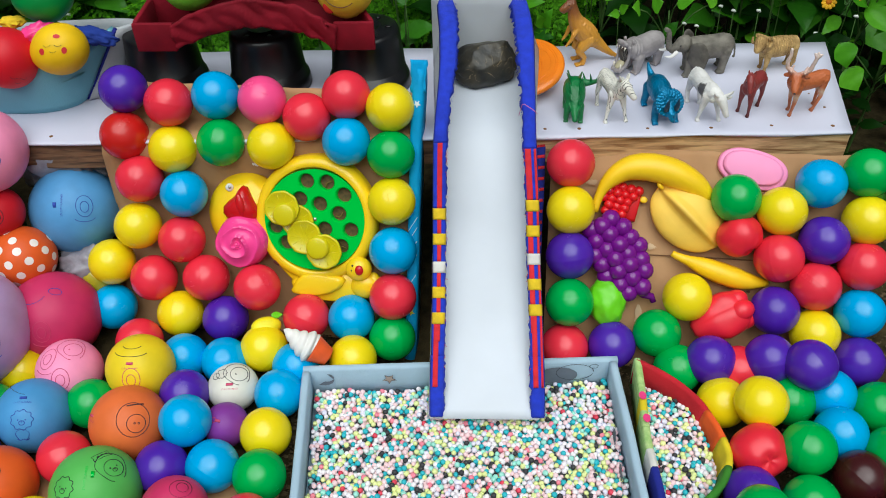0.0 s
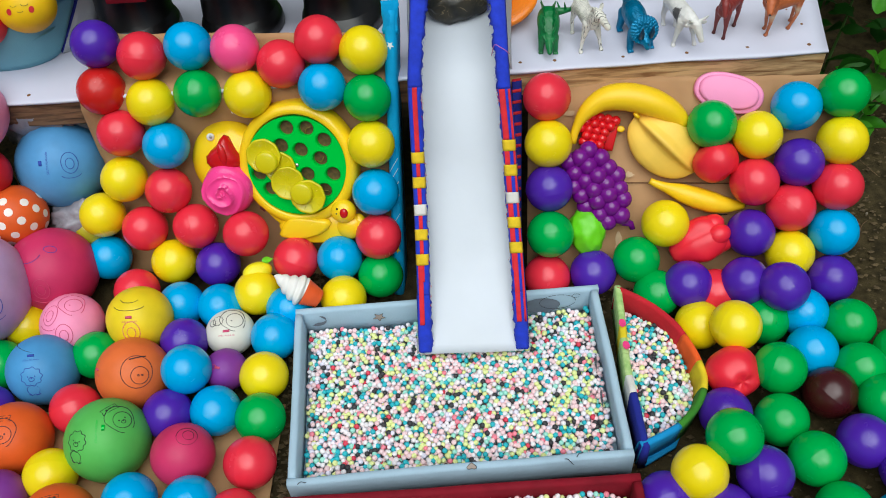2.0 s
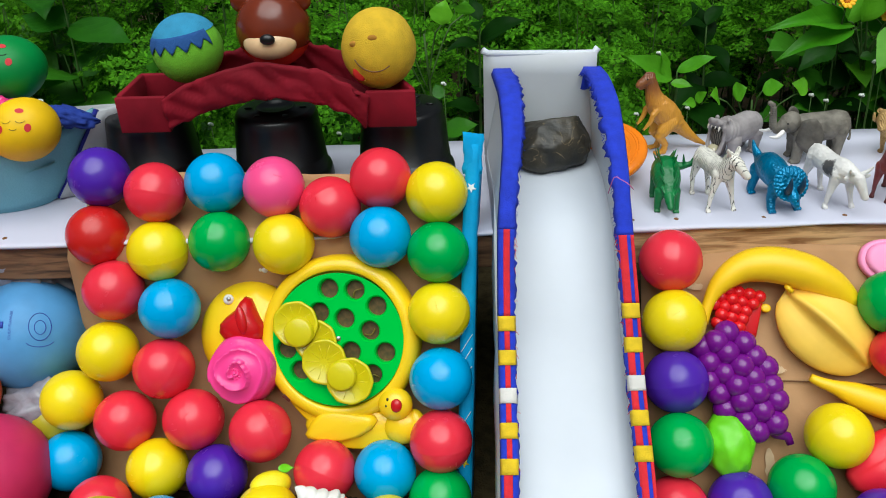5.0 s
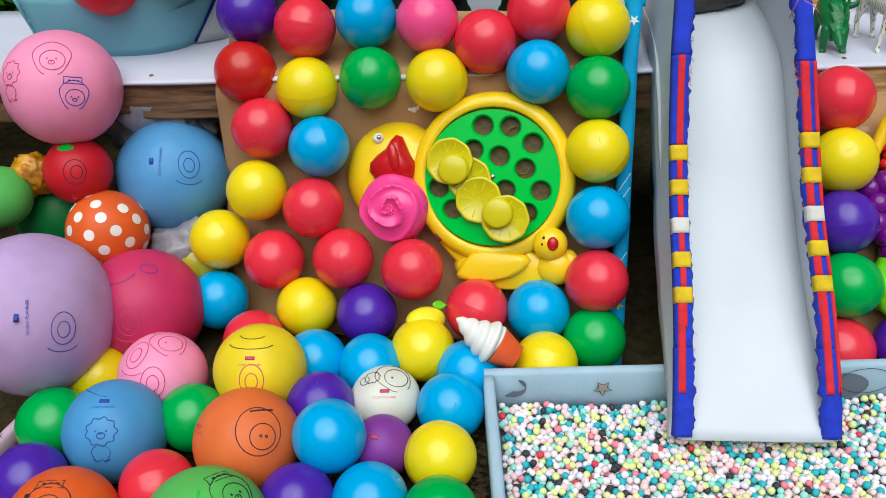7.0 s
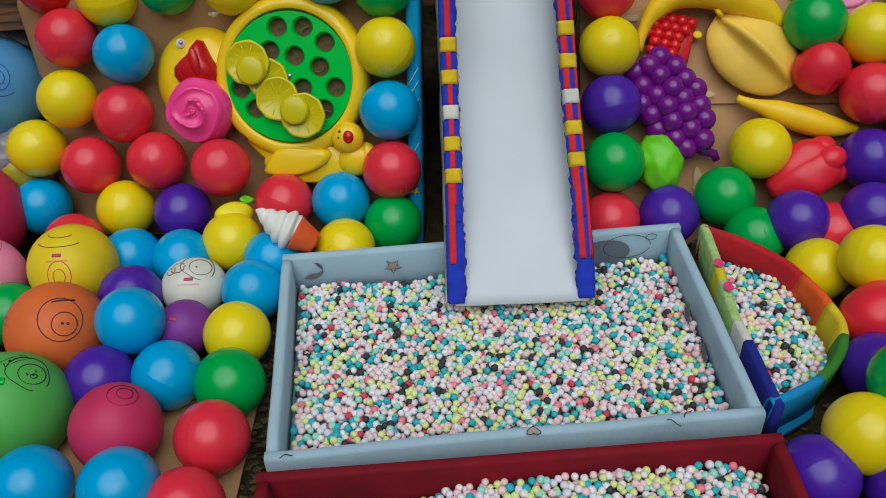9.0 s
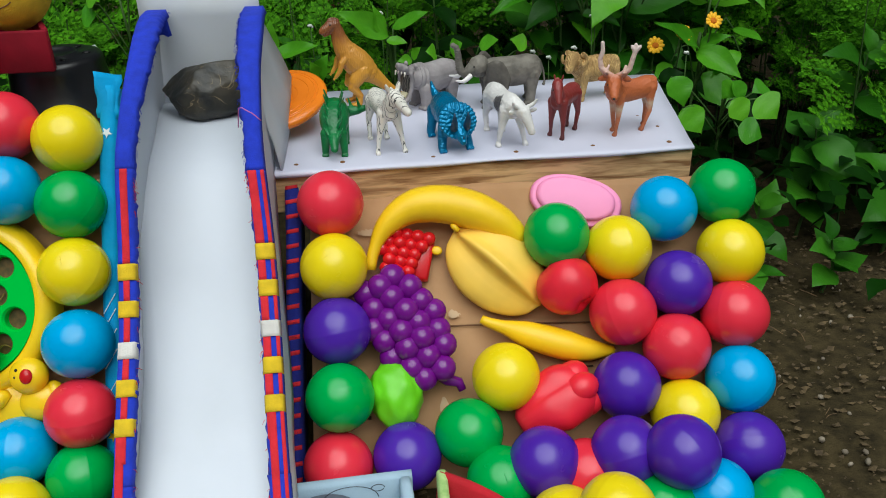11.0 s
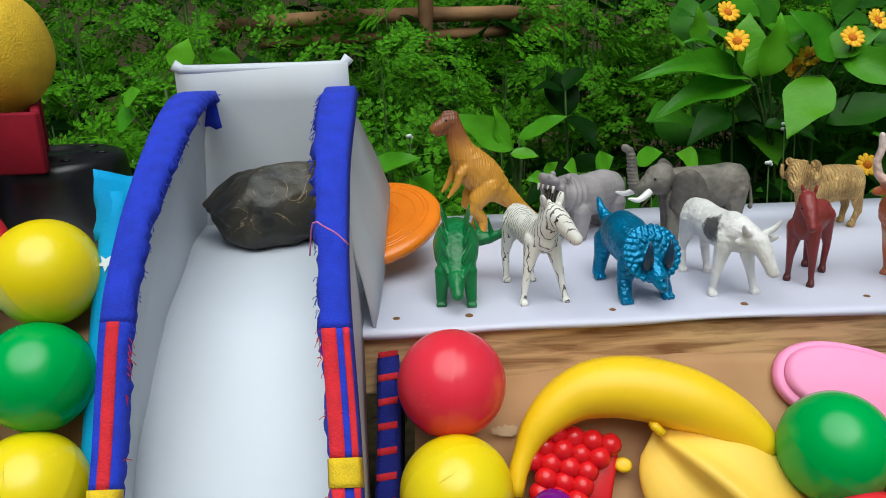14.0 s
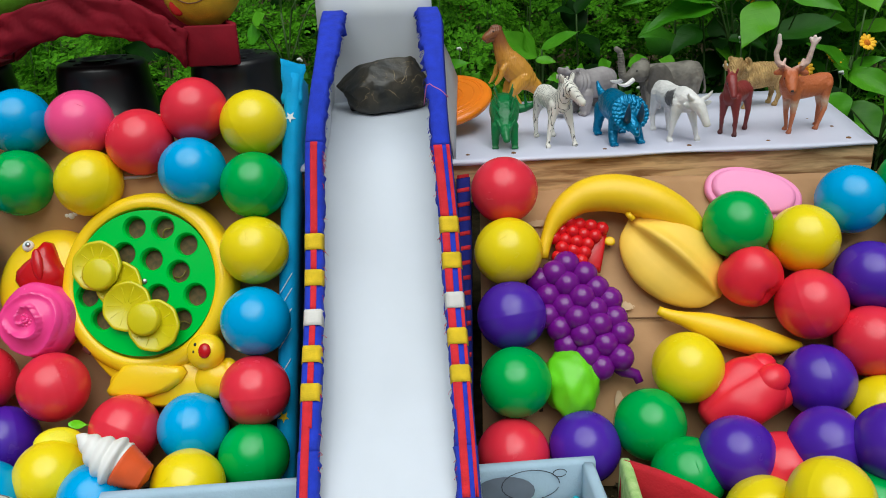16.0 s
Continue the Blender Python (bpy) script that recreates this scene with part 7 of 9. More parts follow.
build_boat()
SMILE = [("arc", -0.007, 0.006, 0.005, 0.004), ("arc", 0.007, 0.006, 0.005, 0.004), ("arc", 0, -0.003, 0.004, 0.003)]
SPOTS = [("spot", -0.015, -0.004, 0.004, 0.005), ("spot", 0.015, -0.004, 0.004, 0.005), ("spot", 0.006, 0.018, 0.005, 0.004)]
put_balloon("emerald", (-0.551, 1.142, 0.604), 0.040, [((0.1, -0.75, 0.55), SMILE, M_INK), ((0.1, -0.75, 0.5), SPOTS, M_INK_RED)], stretch=1.1, pinch=0.3, tilt=(10, 0, 0), label="green cloth-like balloon with red spots, over the cloth boat", swell=(1.08, 1, 0.92))
put_balloon("gold", (-0.522, 1.086, 0.549), 0.036, [((0.15, -0.8, 0.45), SMILE, M_INK), ((0.15, -0.8, 0.45), SPOTS, M_INK_RED)], tilt=(0, 70, 0), label="yellow balloon with red spots leaning out of the cloth boat", swell=(1.0, 1, 1.12))
put_balloon("scarlet", (-0.600, 1.080, 0.539), 0.043, [((0.5, -0.7, -0.4), SMILE, M_INK)], tilt=(20, 0, 0), label="red rubber balloon leaning out of the cloth boat")
put_balloon("navy", (-0.655, 1.106, 0.545), 0.040, tilt=(30, 0, 0), label="dark blue rubber balloon in the cloth boat")


def crumple(name, mat, label, category, at, size, seed, rot=(0, 0, 0)):
    bm = bmesh.new()
    bmesh.ops.create_icosphere(bm, subdivisions=4, radius=1)
    for v in bm.verts:
        p = v.co.copy()
        q = p * 1.7 + Vector((seed, 0, seed))
        k = 1 + 0.45 * abs(noise.noise(q)) + 0.3 * abs(noise.noise(q * 2.7)) + 0.12 * noise.noise(q * 7) - 0.2
        v.co = Vector((p.x * size[0] * k, p.y * size[1] * k, p.z * size[2] * k))
    return thing(name, bm, mat, label, category, m=Matrix.Translation(at) @ pose(0, 0, 0, *rot))


crumple("pink_rag", M_ROSE, "crumpled pink cloth tucked in the boat", "cloth", (-0.562, 1.105, 0.562), (0.030, 0.016, 0.015), 2.0, (0, -20, 10))
crumple("blue_rag", M_RAG_BLUE, "crumpled blue cloth at the boat's bow", "cloth", (-0.490, 1.128, 0.548), (0.034, 0.016, 0.011), 4.0, (0, 14, 0))
crumple("yellow_rag", M_FELT_YELLOW, "small crumpled yellow cloth in the boat", "cloth", (-0.60, 1.125, 0.572), (0.02, 0.012, 0.008), 6.0)
crumple("plastic_bag", M_PLASTIC_BAG, "crumpled thin grey plastic bag stuffed behind balloons", "plastic bag", (-0.568, 1.050, 0.378), (0.066, 0.034, 0.048), 9.0)
crumple("plastic_bag", M_PLASTIC_BAG, "crumpled thin grey plastic bag stuffed behind balloons", "plastic bag", (-0.520, 0.955, 0.255), (0.05, 0.035, 0.035), 12.0)
crumple("gold_wrapper", M_GOLD, "crumpled gold foil wrapper among the balloons", "wrapper", (-0.677, 0.95, 0.357), (0.024, 0.02, 0.024), 15.0)
crumple("wood_chip", M_PLANK, "short split end of wood behind the slide", "wood", (0.116, 1.325, 0.490), (0.007, 0.006, 0.026), 18.0)


# ---- toy animals on the bench ----
def figurine(name, bm, mat, label, x, y, yaw, voxel=0.0012, smooth=3, scale=1.0):
    """One moulded plastic figure: its lumps are melted into one skin. Front along +x, feet at z = 0."""
    ob = thing(name, bm, mat, label, "toy animal", "toy animals on the bench", m=pose(x, y, BENCH + 0.0012, 0, 0, yaw) @ Matrix.Scale(scale, 4))
    r = ob.modifiers.new("melt", "REMESH")
    r.mode, r.voxel_size, r.use_smooth_shade = "VOXEL", voxel, True
    s = ob.modifiers.new("soften", "SMOOTH")
    s.factor, s.iterations = 0.5, smooth
    return ob


def spike(bm, p, q, wide, thick):
    """A flat pointed back plate from p to q, broad along x."""
    p, q = Vector(p), Vector(q)
    up = (q - p).normalized()
    side = up.cross(Vector((1, 0, 0))).normalized()
    rows = []
    for t, k in ((0, 0.8), (0.35, 1.0), (0.7, 0.55), (1, 0.08)):
        c = p.lerp(q, t)
        rows.append([bm.verts.new(c + Vector((1, 0, 0)) * wide * k * a + side * thick * (1 - 0.6 * t) * b) for a, b in ((-1, 0), (0, 1), (1, 0), (0, -1))])
    for u, w in zip(rows, rows[1:]):
        for k in range(4):
            bm.faces.new((u[k], u[(k + 1) % 4], w[(k + 1) % 4], w[k]))
    bm.faces.new(rows[0][::-1])
    bm.faces.new(rows[-1])


def eyes(ob, at, gap, r=0.0013):
    """Two painted eyes, gap apart along y."""
    for s in (-1, 1):
        bm = bmesh.new()
        blob(bm, (at[0], at[1] + s * gap / 2, at[2]), (r, r * 0.6, r), (0, 0, 0), 8, 6)
        part("eye", bm, M_EYE, ob, "dark painted eye")


M_EYE = material("figure_eye", (26, 22, 20), rough=0.3)


def fine_skin(mat, scale, depth, kind="VORONOI"):
    """Adds a moulded relief to a material."""
    t = mat.node_tree
    p = t.nodes["Principled BSDF"]
    co = t.nodes.new("ShaderNodeTexCoord")
    tex = t.nodes.new("ShaderNodeTexVoronoi" if kind == "VORONOI" else "ShaderNodeTexWave")
    tex.inputs["Scale"].default_value = scale
    if kind == "WAVE":
        tex.inputs["Distortion"].default_value = 6
    t.links.new(co.outputs["Object"], tex.inputs["Vector"])
    b = t.nodes.new("ShaderNodeBump")
    b.inputs["Strength"].default_value, b.inputs["Distance"].default_value = 0.8, depth
    t.links.new(tex.outputs[0], b.inputs["Height"])
    t.links.new(b.outputs["Normal"], p.inputs["Normal"])
    return mat



def broken_stripes(m, plain):
    """Lets the stripes of a wavy material run out in uneven plain patches."""
    t = m.node_tree
    p = t.nodes["Principled BSDF"]
    n = t.nodes.new("ShaderNodeTexNoise")
    n.inputs["Scale"].default_value = 90
    ramp = t.nodes.new("ShaderNodeMapRange")
    ramp.inputs["From Min"].default_value, ramp.inputs["From Max"].default_value = 0.54, 0.62
    mix = t.nodes.new("ShaderNodeMix")
    mix.data_type = "RGBA"
    co = t.nodes.new("ShaderNodeTexCoord")
    t.links.new(co.outputs["Object"], n.inputs["Vector"])
    t.links.new(n.outputs["Fac"], ramp.inputs["Value"])
    t.links.new(ramp.outputs["Result"], mix.inputs["Factor"])
    t.links.new(p.inputs["Base Color"].links[0].from_socket, mix.inputs["A"])
    mix.inputs["B"].default_value = (*lin(*plain), 1)
    t.links.new(mix.outputs["Result"], p.inputs["Base Color"])
    return m


def patch_at(m, at, size, rgb):
    """A worn coloured patch round one spot of an object."""
    t = m.node_tree
    p = t.nodes["Principled BSDF"]
    co = t.nodes.new("ShaderNodeTexCoord")
    n = t.nodes.new("ShaderNodeTexNoise")
    n.inputs["Scale"].default_value, n.inputs["Detail"].default_value = 180, 6
    far = t.nodes.new("ShaderNodeVectorMath")
    far.operation = "DISTANCE"
    far.inputs[1].default_value = at
    add = t.nodes.new("ShaderNodeMath")
    add.operation, add.inputs[2].default_value = "MULTIPLY_ADD", 0.0
    add.inputs[1].default_value = size * 1.6
    ramp = t.nodes.new("ShaderNodeMapRange")
    ramp.inputs["From Min"].default_value, ramp.inputs["From Max"].default_value = size * 1.55, size * 1.9
    mix = t.nodes.new("ShaderNodeMix")
    mix.data_type = "RGBA"
    t.links.new(co.outputs["Object"], n.inputs["Vector"])
    t.links.new(co.outputs["Object"], far.inputs[0])
    t.links.new(n.outputs["Fac"], add.inputs[0])
    t.links.new(far.outputs["Value"], add.inputs[2])
    t.links.new(add.outputs[0], ramp.inputs["Value"])
    t.links.new(ramp.outputs["Result"], mix.inputs["Factor"])
    mix.inputs["A"].default_value = (*lin(*rgb), 1)
    t.links.new(p.inputs["Base Color"].links[0].from_socket, mix.inputs["B"])
    t.links.new(mix.outputs["Result"], p.inputs["Base Color"])
    return m


def loft(bm, rings, seg=20):
    """A smooth body through upright oval rings (x, y, z, half width, half height), in millimetres."""
    loops = []
    for x, y, z, w, h in rings:
        loops.append([bm.verts.new((x / 1000, (y + w * math.cos(2 * math.pi * k / seg)) / 1000, (z + h * math.sin(2 * math.pi * k / seg)) / 1000)) for k in range(seg)])
    for u, w in zip(loops, loops[1:]):
        for k in range(seg):
            bm.faces.new((u[k], u[(k + 1) % seg], w[(k + 1) % seg], w[k]))
    for loop in (loops[0], loops[-1]):
        c = bm.verts.new(sum((v.co for v in loop), Vector()) / seg)
        for k in range(seg):
            bm.faces.new((c, loop[k], loop[(k + 1) % seg]))
    return bm


def mm_limb(bm, pts, radii, seg=12):
    return limb(bm, [Vector(p) / 1000 for p in pts], [r / 1000 for r in radii], seg)


def mm_blob(bm, at, size, rot=(0, 0, 0), seg=14, rings=10):
    blob(bm, Vector(at) / 1000, [s / 1000 for s in size], rot, seg, rings)


def hoofed_leg(bm, top, knee, ankle, foot, r):
    """Thigh, shank, pastern and a split hoof, in millimetres. top to foot are (x, y, z)."""
    mid = [(a + b) / 2 for a, b in zip(top, knee)]
    mm_limb(bm, [top, mid, knee, ankle, (foot[0], foot[1], r * 1.5)], [r * 2.7, r * 1.8, r * 1.12, r * 0.82, r * 0.95], 10)
    mm_blob(bm, knee, (r * 1.18, r * 1.1, r * 1.4), (0, 0, 0), 10, 8)
    for s in (-1, 1):
        mm_blob(bm, (foot[0] + r * 0.5, foot[1] + s * r * 0.42, r * 0.75), (r * 1.15, r * 0.75, r * 0.95), (0, 18, 0), 10, 8)


def grazer(bm, length, back, girth, leg, splay=(9, 8), stride=(0, 0, 0, 0), belly=0.40):
    """Trunk and four legs of a hoofed animal, chest towards +x: length of the trunk, height of the back, half width, leg radius, in millimetres."""
    L, H, g = length / 2, back, girth
    hh = H * belly / 2
    loft(bm, [(-L, 0, H - hh * 0.95, g * 0.45, hh * 0.50), (-L * 0.92, 0, H - hh * 0.98, g * 0.82, hh * 0.88), (-L * 0.62, 0, H - hh, g * 1.0, hh * 1.0), (-L * 0.2, 0, H - hh * 1.10, g * 0.98, hh * 0.98),
              (L * 0.2, 0, H - hh * 1.12, g * 1.0, hh * 1.02), (L * 0.55, 0, H - hh * 1.02, g * 0.98, hh * 1.06), (L * 0.85, 0, H - hh * 0.95, g * 0.80, hh * 0.98), (L, 0, H - hh * 0.9, g * 0.45, hh * 0.6)])
    low = H - 2 * hh
    for k, s in enumerate((1, -1)):
        x = L * 0.66
        f = x + stride[k]
        hoofed_leg(bm, (x, s * g * 0.55, low + hh * 0.8), (x + 0.5 * stride[k], s * (g * 0.45 + splay[0]) / 1.6, low * 0.56), (x + 0.9 * stride[k], s * splay[0], low * 0.20), (f, s * splay[0] * 1.05, 0), leg)
        x = -L * 0.72
        f = x + stride[2 + k]
        hoofed_leg(bm, (x + 1, s * g * 0.5, low + hh * 0.95), (x - leg * 1.3 + 0.5 * stride[2 + k], s * (g * 0.45 + splay[1]) / 1.6, low * 0.62), (x + 0.8 * stride[2 + k], s * splay[1], low * 0.20), (f, s * splay[1], 0), leg * 1.06)
    return bm


def build_animals():
    # green plated dinosaur: low head, two rows of plates, spiked tail swung to one side
    bm = bmesh.new()
    loft(bm, [(-34, 0, 34, 6, 7), (-29, 0, 36, 11, 12), (-20, 0, 38, 15, 16), (-8, 0, 37, 16.5, 17), (4, 0, 34, 15.5, 15.5), (14, 0, 30, 12.5, 12.5), (21, 0, 26, 7.5, 8.5), (26, 0, 22, 5.8, 6)])
    mm_limb(bm, [(24, 0, 23), (30, 0, 19), (35, 0.5, 15.5)], [6.2, 5.4, 4.0])
    mm_blob(bm, (36, 0.5, 15), (4.4, 4.2, 3.2), (0, 30, 0))
    mm_limb(bm, [(-30, 2, 34), (-40, 12, 30), (-41, 25, 31), (-37, 37, 36)], [9, 6.5, 4.6, 2.6])
    for sx, sz, w in ((24, 29, 2.4), (17, 38, 3.4), (8, 45, 4.6), (-3, 50, 5.8), (-14, 51, 6.4), (-25, 47, 5.2), (-34, 41, 3.8)):
        for sy in (-5.5, 5.5):
            off = 2.5 if sy > 0 else -1.5
            spike(bm, ((sx + off) / 1000, sy * 0.8 / 1000, (sz - 5) / 1000), ((sx + off - 2.5) / 1000, sy * 1.9 / 1000, (sz + 2.1 * w) / 1000), 1.5 * w / 1000, 0.0018)
    for p, q in (((-41, 19, 31), (-44, 14, 45)), ((-40, 27, 32), (-36, 24, 48)), ((-38, 33, 34), (-40, 40, 47)), ((-37, 35, 35), (-28, 42, 43))):
        mm_limb(bm, [p, q], [2.6, 0.7], 8)
    for x, y, tp, sw in ((14, 9.5, 24, 4), (13, -10.5, 24, 3), (-20, 10, 32, 0), (-23, -10, 32, 0)):
        mm_limb(bm, [(x, y * 0.8, tp), (x + 2, y, tp * 0.55), (x + sw, y * 1.04, 5)], [7.0, 4.4, 3.8])
        for k in (-1, 0, 1):
            mm_blob(bm, (x + sw + 3.4, y * 1.04 + 2.4 * k, 2), (2.8, 1.5, 2.0), (0, 0, 0), 8, 6)
    figurine("toy_stegosaurus", bm, fine_skin(material("figure_green", (8, 118, 56), rough=0.38, scale=60, vary=0.2), 300, 0.0006), "green plastic plated dinosaur figure standing on the bench", 0.2085, 1.082, -92, voxel=0.0008, smooth=1)

    # zebra, head turned aside
    bm = grazer(bmesh.new(), 64, 60, 11.5, 2.7, (14, 9), (6, 2, 2, -3))
    mm_limb(bm, [(22, 0, 50), (29, 1, 58), (33, 2.5, 66)], [10.5, 8.6, 7.6])
    mm_limb(bm, [(33, 3, 66), (38, 6, 62.5), (44, 10, 56), (47, 12.5, 52)], [8.0, 7.0, 5.2, 4.6])
    mm_blob(bm, (47.5, 13, 51.5), (4.4, 4.6, 4.0))
    for s in (-1, 1):
        mm_blob(bm, (31.5 - 1.5 * s, 2.5 + 6.4 * s, 75), (3.4, 1.7, 6.0), (-18 * s, 0, 20), 12, 8)
    mm_limb(bm, [(16, 0, 60), (23, 0.5, 68), (29, 1.5, 74)], [1.6, 2.0, 1.6], 8)
    mm_limb(bm, [(-32, 0, 56), (-36, 1, 44), (-36, 1, 30)], [2.2, 1.5, 2.3], 8)
    zeb = figurine("toy_zebra", bm, fine_skin(broken_stripes(wavy("figure_zebra", (228, 225, 214), (92, 90, 86), 112, 5.0, 0.07, 0.5), (228, 225, 214)), 140, 0.0003), "white plastic zebra figure with fine dark stripes", 0.2615, 1.087, -75, voxel=0.0008, smooth=2)
    for p in ((0.0425, 0.0012, 0.0645), (0.0368, 0.0128, 0.0645)):
        eb = bmesh.new()
        blob(eb, p, (0.0011, 0.0011, 0.0011), (0, 0, 0), 8, 6)
        part("eye", eb, M_EYE, zeb, "dark painted eye")

    # horned dinosaur, metallic teal
    bm = bmesh.new()
    loft(bm, [(-36, 0, 35, 7, 8), (-31, 0, 35, 12, 13), (-20, 0, 36, 15, 17), (-6, 0, 35, 16, 17.5), (8, 0, 33, 15, 16), (20, 0, 31, 12, 13), (28, 0, 30, 8, 9)])
    mm_limb(bm, [(-34, 0, 36), (-43, -1, 40), (-50, -3, 47), (-53, -4, 54)], [9, 5.5, 3.4, 1.6])
    mm_limb(bm, [(24, 0, 31), (34, 0.5, 27), (42, 1, 22), (47, 1.5, 17)], [11, 8.2, 6.2, 3.8])
    tilt = pose(0.029, 0.0005, 0.035, 0, 64, 0)
    bmesh.ops.create_uvsphere(bm, u_segments=28, v_segments=14, radius=1, matrix=tilt @ Matrix.Diagonal((0.0185, 0.0195, 0.0050, 1)))
    for r, n in ((0.0195, 27), (0.0163, 22), (0.0131, 17), (0.0100, 12)):
        for k in range(n):
            u = 2 * math.pi * (k + 0.5 * (n % 3)) / n
            if r < 0.019 and math.cos(u) > 0.72:
                continue
            g = tilt @ Vector((r * 0.95 * math.cos(u), r * math.sin(u), 0.0042 * (1.12 - (r / 0.0215) ** 2) + 0.0006))
            q = 0.0022 if r > 0.019 else 0.0018
            blob(bm, g, (q, q, q), (0, 0, 0), 8, 6)
    for x, y, tp, sw in ((20, 14, 26, 5), (19, -14.5, 26, 7), (-24, 13, 30, 0), (-27, -12.5, 30, 0)):
        mm_limb(bm, [(x, y * 0.7, tp), (x + 1, y * 0.95, tp * 0.55), (x + sw, y * 1.08, 5)], [8.5, 5.6, 4.8])
        for k in (-1, 0, 1):
            mm_blob(bm, (x + sw + 4.2, y * 1.08 + 3.0 * k, 2.2), (3.2, 1.8, 2.2), (0, 0, 0), 8, 6)
    m = fine_skin(material("figure_teal", (6, 126, 172), rough=0.30, metal=0.45, scale=60, vary=0.25), 330, 0.0009)
    tri = figurine("toy_triceratops", bm, m, "metallic teal plastic horned dinosaur figure", 0.3335, 1.087, -79, voxel=0.0008, smooth=1)
    m_horn = material("figure_dark_teal", (20, 58, 84), rough=0.4, scale=120)
    for y in (-0.0060, 0.0075):
        hb = bmesh.new()
        tube(hb, spline([(0.038, y, 0.029), (0.042, y * 1.10, 0.038), (0.0432, y * 1.1, 0.0485)], 6), [0.0042, 0.0040, 0.0036, 0.0028, 0.0017, 0.0006], 8)
        part("horn", hb, m_horn, tri, "dark teal horn")
    hb = bmesh.new()
    tube(hb, [(0.046, 0.0015, 0.019), (0.049, 0.0015, 0.024)], [0.0024, 0.0005], 6)
    part("horn", hb, m_horn, tri, "dark teal horn")

    # white cow, head lowered
    bm = grazer(bmesh.new(), 70, 58, 12.5, 3.0, (14, 8), (5, -1, 3, -5), 0.46)
    mm_limb(bm, [(24, 0, 46), (33, 3, 45), (40, 6, 42)], [12, 9.4, 7.2])
    mm_blob(bm, (20, 0, 53), (10, 7.5, 6))
    mm_limb(bm, [(41, 6.5, 43), (46, 9, 35), (50, 11, 27), (51, 11.5, 24.5)], [7.0, 5.6, 4.3, 4.2])
    mm_blob(bm, (51.5, 12, 23.5), (3.8, 4.4, 3.2))
    for s in (-1, 1):
        tube(bm, spline([(0.040, 0.0065 + 0.005 * s, 0.048), (0.041, 0.0065 + 0.011 * s, 0.051), (0.044, 0.0065 + 0.014 * s, 0.057)], 6), [0.0026, 0.0025, 0.0023, 0.002, 0.0015, 0.0008], 8)
        mm_blob(bm, (38, 6.5 + 12 * s, 43), (2.2, 5.2, 2.6), (20 * s, 0, -15 * s), 12, 8)
    mm_limb(bm, [(-35, 0, 53), (-40, 2, 40), (-39, 3, 24)], [2.3, 1.4, 2.4], 8)
    mc = patch_at(material("figure_white", (232, 230, 226), rough=0.5, scale=60, second=(206, 204, 200), detail=3, bump=0.9, bump_scale=150), (0.012, -0.013, 0.046), 0.011, (92, 90, 90))
    cow = figurine("toy_cow", bm, mc, "white plastic cow figure with a grey patch", 0.3945, 1.090, -77, voxel=0.0008, smooth=2)
    for p in ((0.0470, 0.0045, 0.0392), (0.0430, 0.0140, 0.0390)):
        eb = bmesh.new()
        blob(eb, p, (0.0010, 0.0010, 0.0010), (0, 0, 0), 8, 6)
        part("eye", eb, M_EYE, cow, "dark painted eye")

    # red-brown foal
    bm = grazer(bmesh.new(), 46, 48, 8.8, 2.2, (7.5, 6), (3, -2, 2, -4), 0.40)
    mm_limb(bm, [(15, 0, 40), (20, 1, 49), (22.5, 2, 55)], [8, 6.2, 5.2])
    mm_limb(bm, [(22.5, 2, 56), (27, 5, 51), (31, 8, 44.5), (32.5, 9, 42)], [5.4, 4.7, 3.4, 3.0])
    for s in (-1, 1):
        mm_blob(bm, (20.5 - 1.5 * s, 2 + 3.4 * s, 62), (1.7, 1.1, 3.8), (-12 * s, 0, 25), 10, 8)
    mm_limb(bm, [(10, 0, 48), (16, 0.5, 56), (20, 1, 61)], [1.5, 2.2, 1.6], 8)
    mm_limb(bm, [(-22, 0, 44), (-27, 0, 39), (-28, 0, 31), (-27, 0, 26)], [2.2, 2.4, 2.6, 1.4], 8)
    foal = figurine("toy_foal", bm, banded("figure_red_brown", [(0.0, (44, 18, 20)), (0.010, (92, 32, 32)), (0.026, (122, 42, 40)), (0.09, (142, 52, 48))], "Z", rough=0.42, sharp=False, noise_amount=0.008, bump=0.5, bump_scale=220), "red-brown plastic foal figure with dark hooves", 0.4655, 1.097, -129, voxel=0.0007, smooth=2, scale=1.14)
    for p in ((0.0293, 0.0012, 0.0523), (0.0245, 0.0080, 0.0523)):
        eb = bmesh.new()
        blob(eb, p, (0.0009, 0.0009, 0.0009), (0, 0, 0), 8, 6)
        part("eye", eb, M_EYE, foal, "dark painted eye")

    # deer with pale antlers, head turned to the open side
    bm = grazer(bmesh.new(), 62, 62, 11, 2.5, (7, 7), (4, -4, 9, -5), 0.40)
    mm_limb(bm, [(22, 0, 49), (31, 5, 57), (34, 9, 63)], [12, 9.8, 8.0])
    mm_limb(bm, [(34, 10, 65), (38, 16, 61), (42, 22, 55), (43, 24, 53)], [8.2, 7.0, 5.2, 4.6])
    mm_blob(bm, (43.5, 24.8, 52.5), (3.6, 3.8, 3.2))
    axis = Vector((-0.80, 0.60, 0))
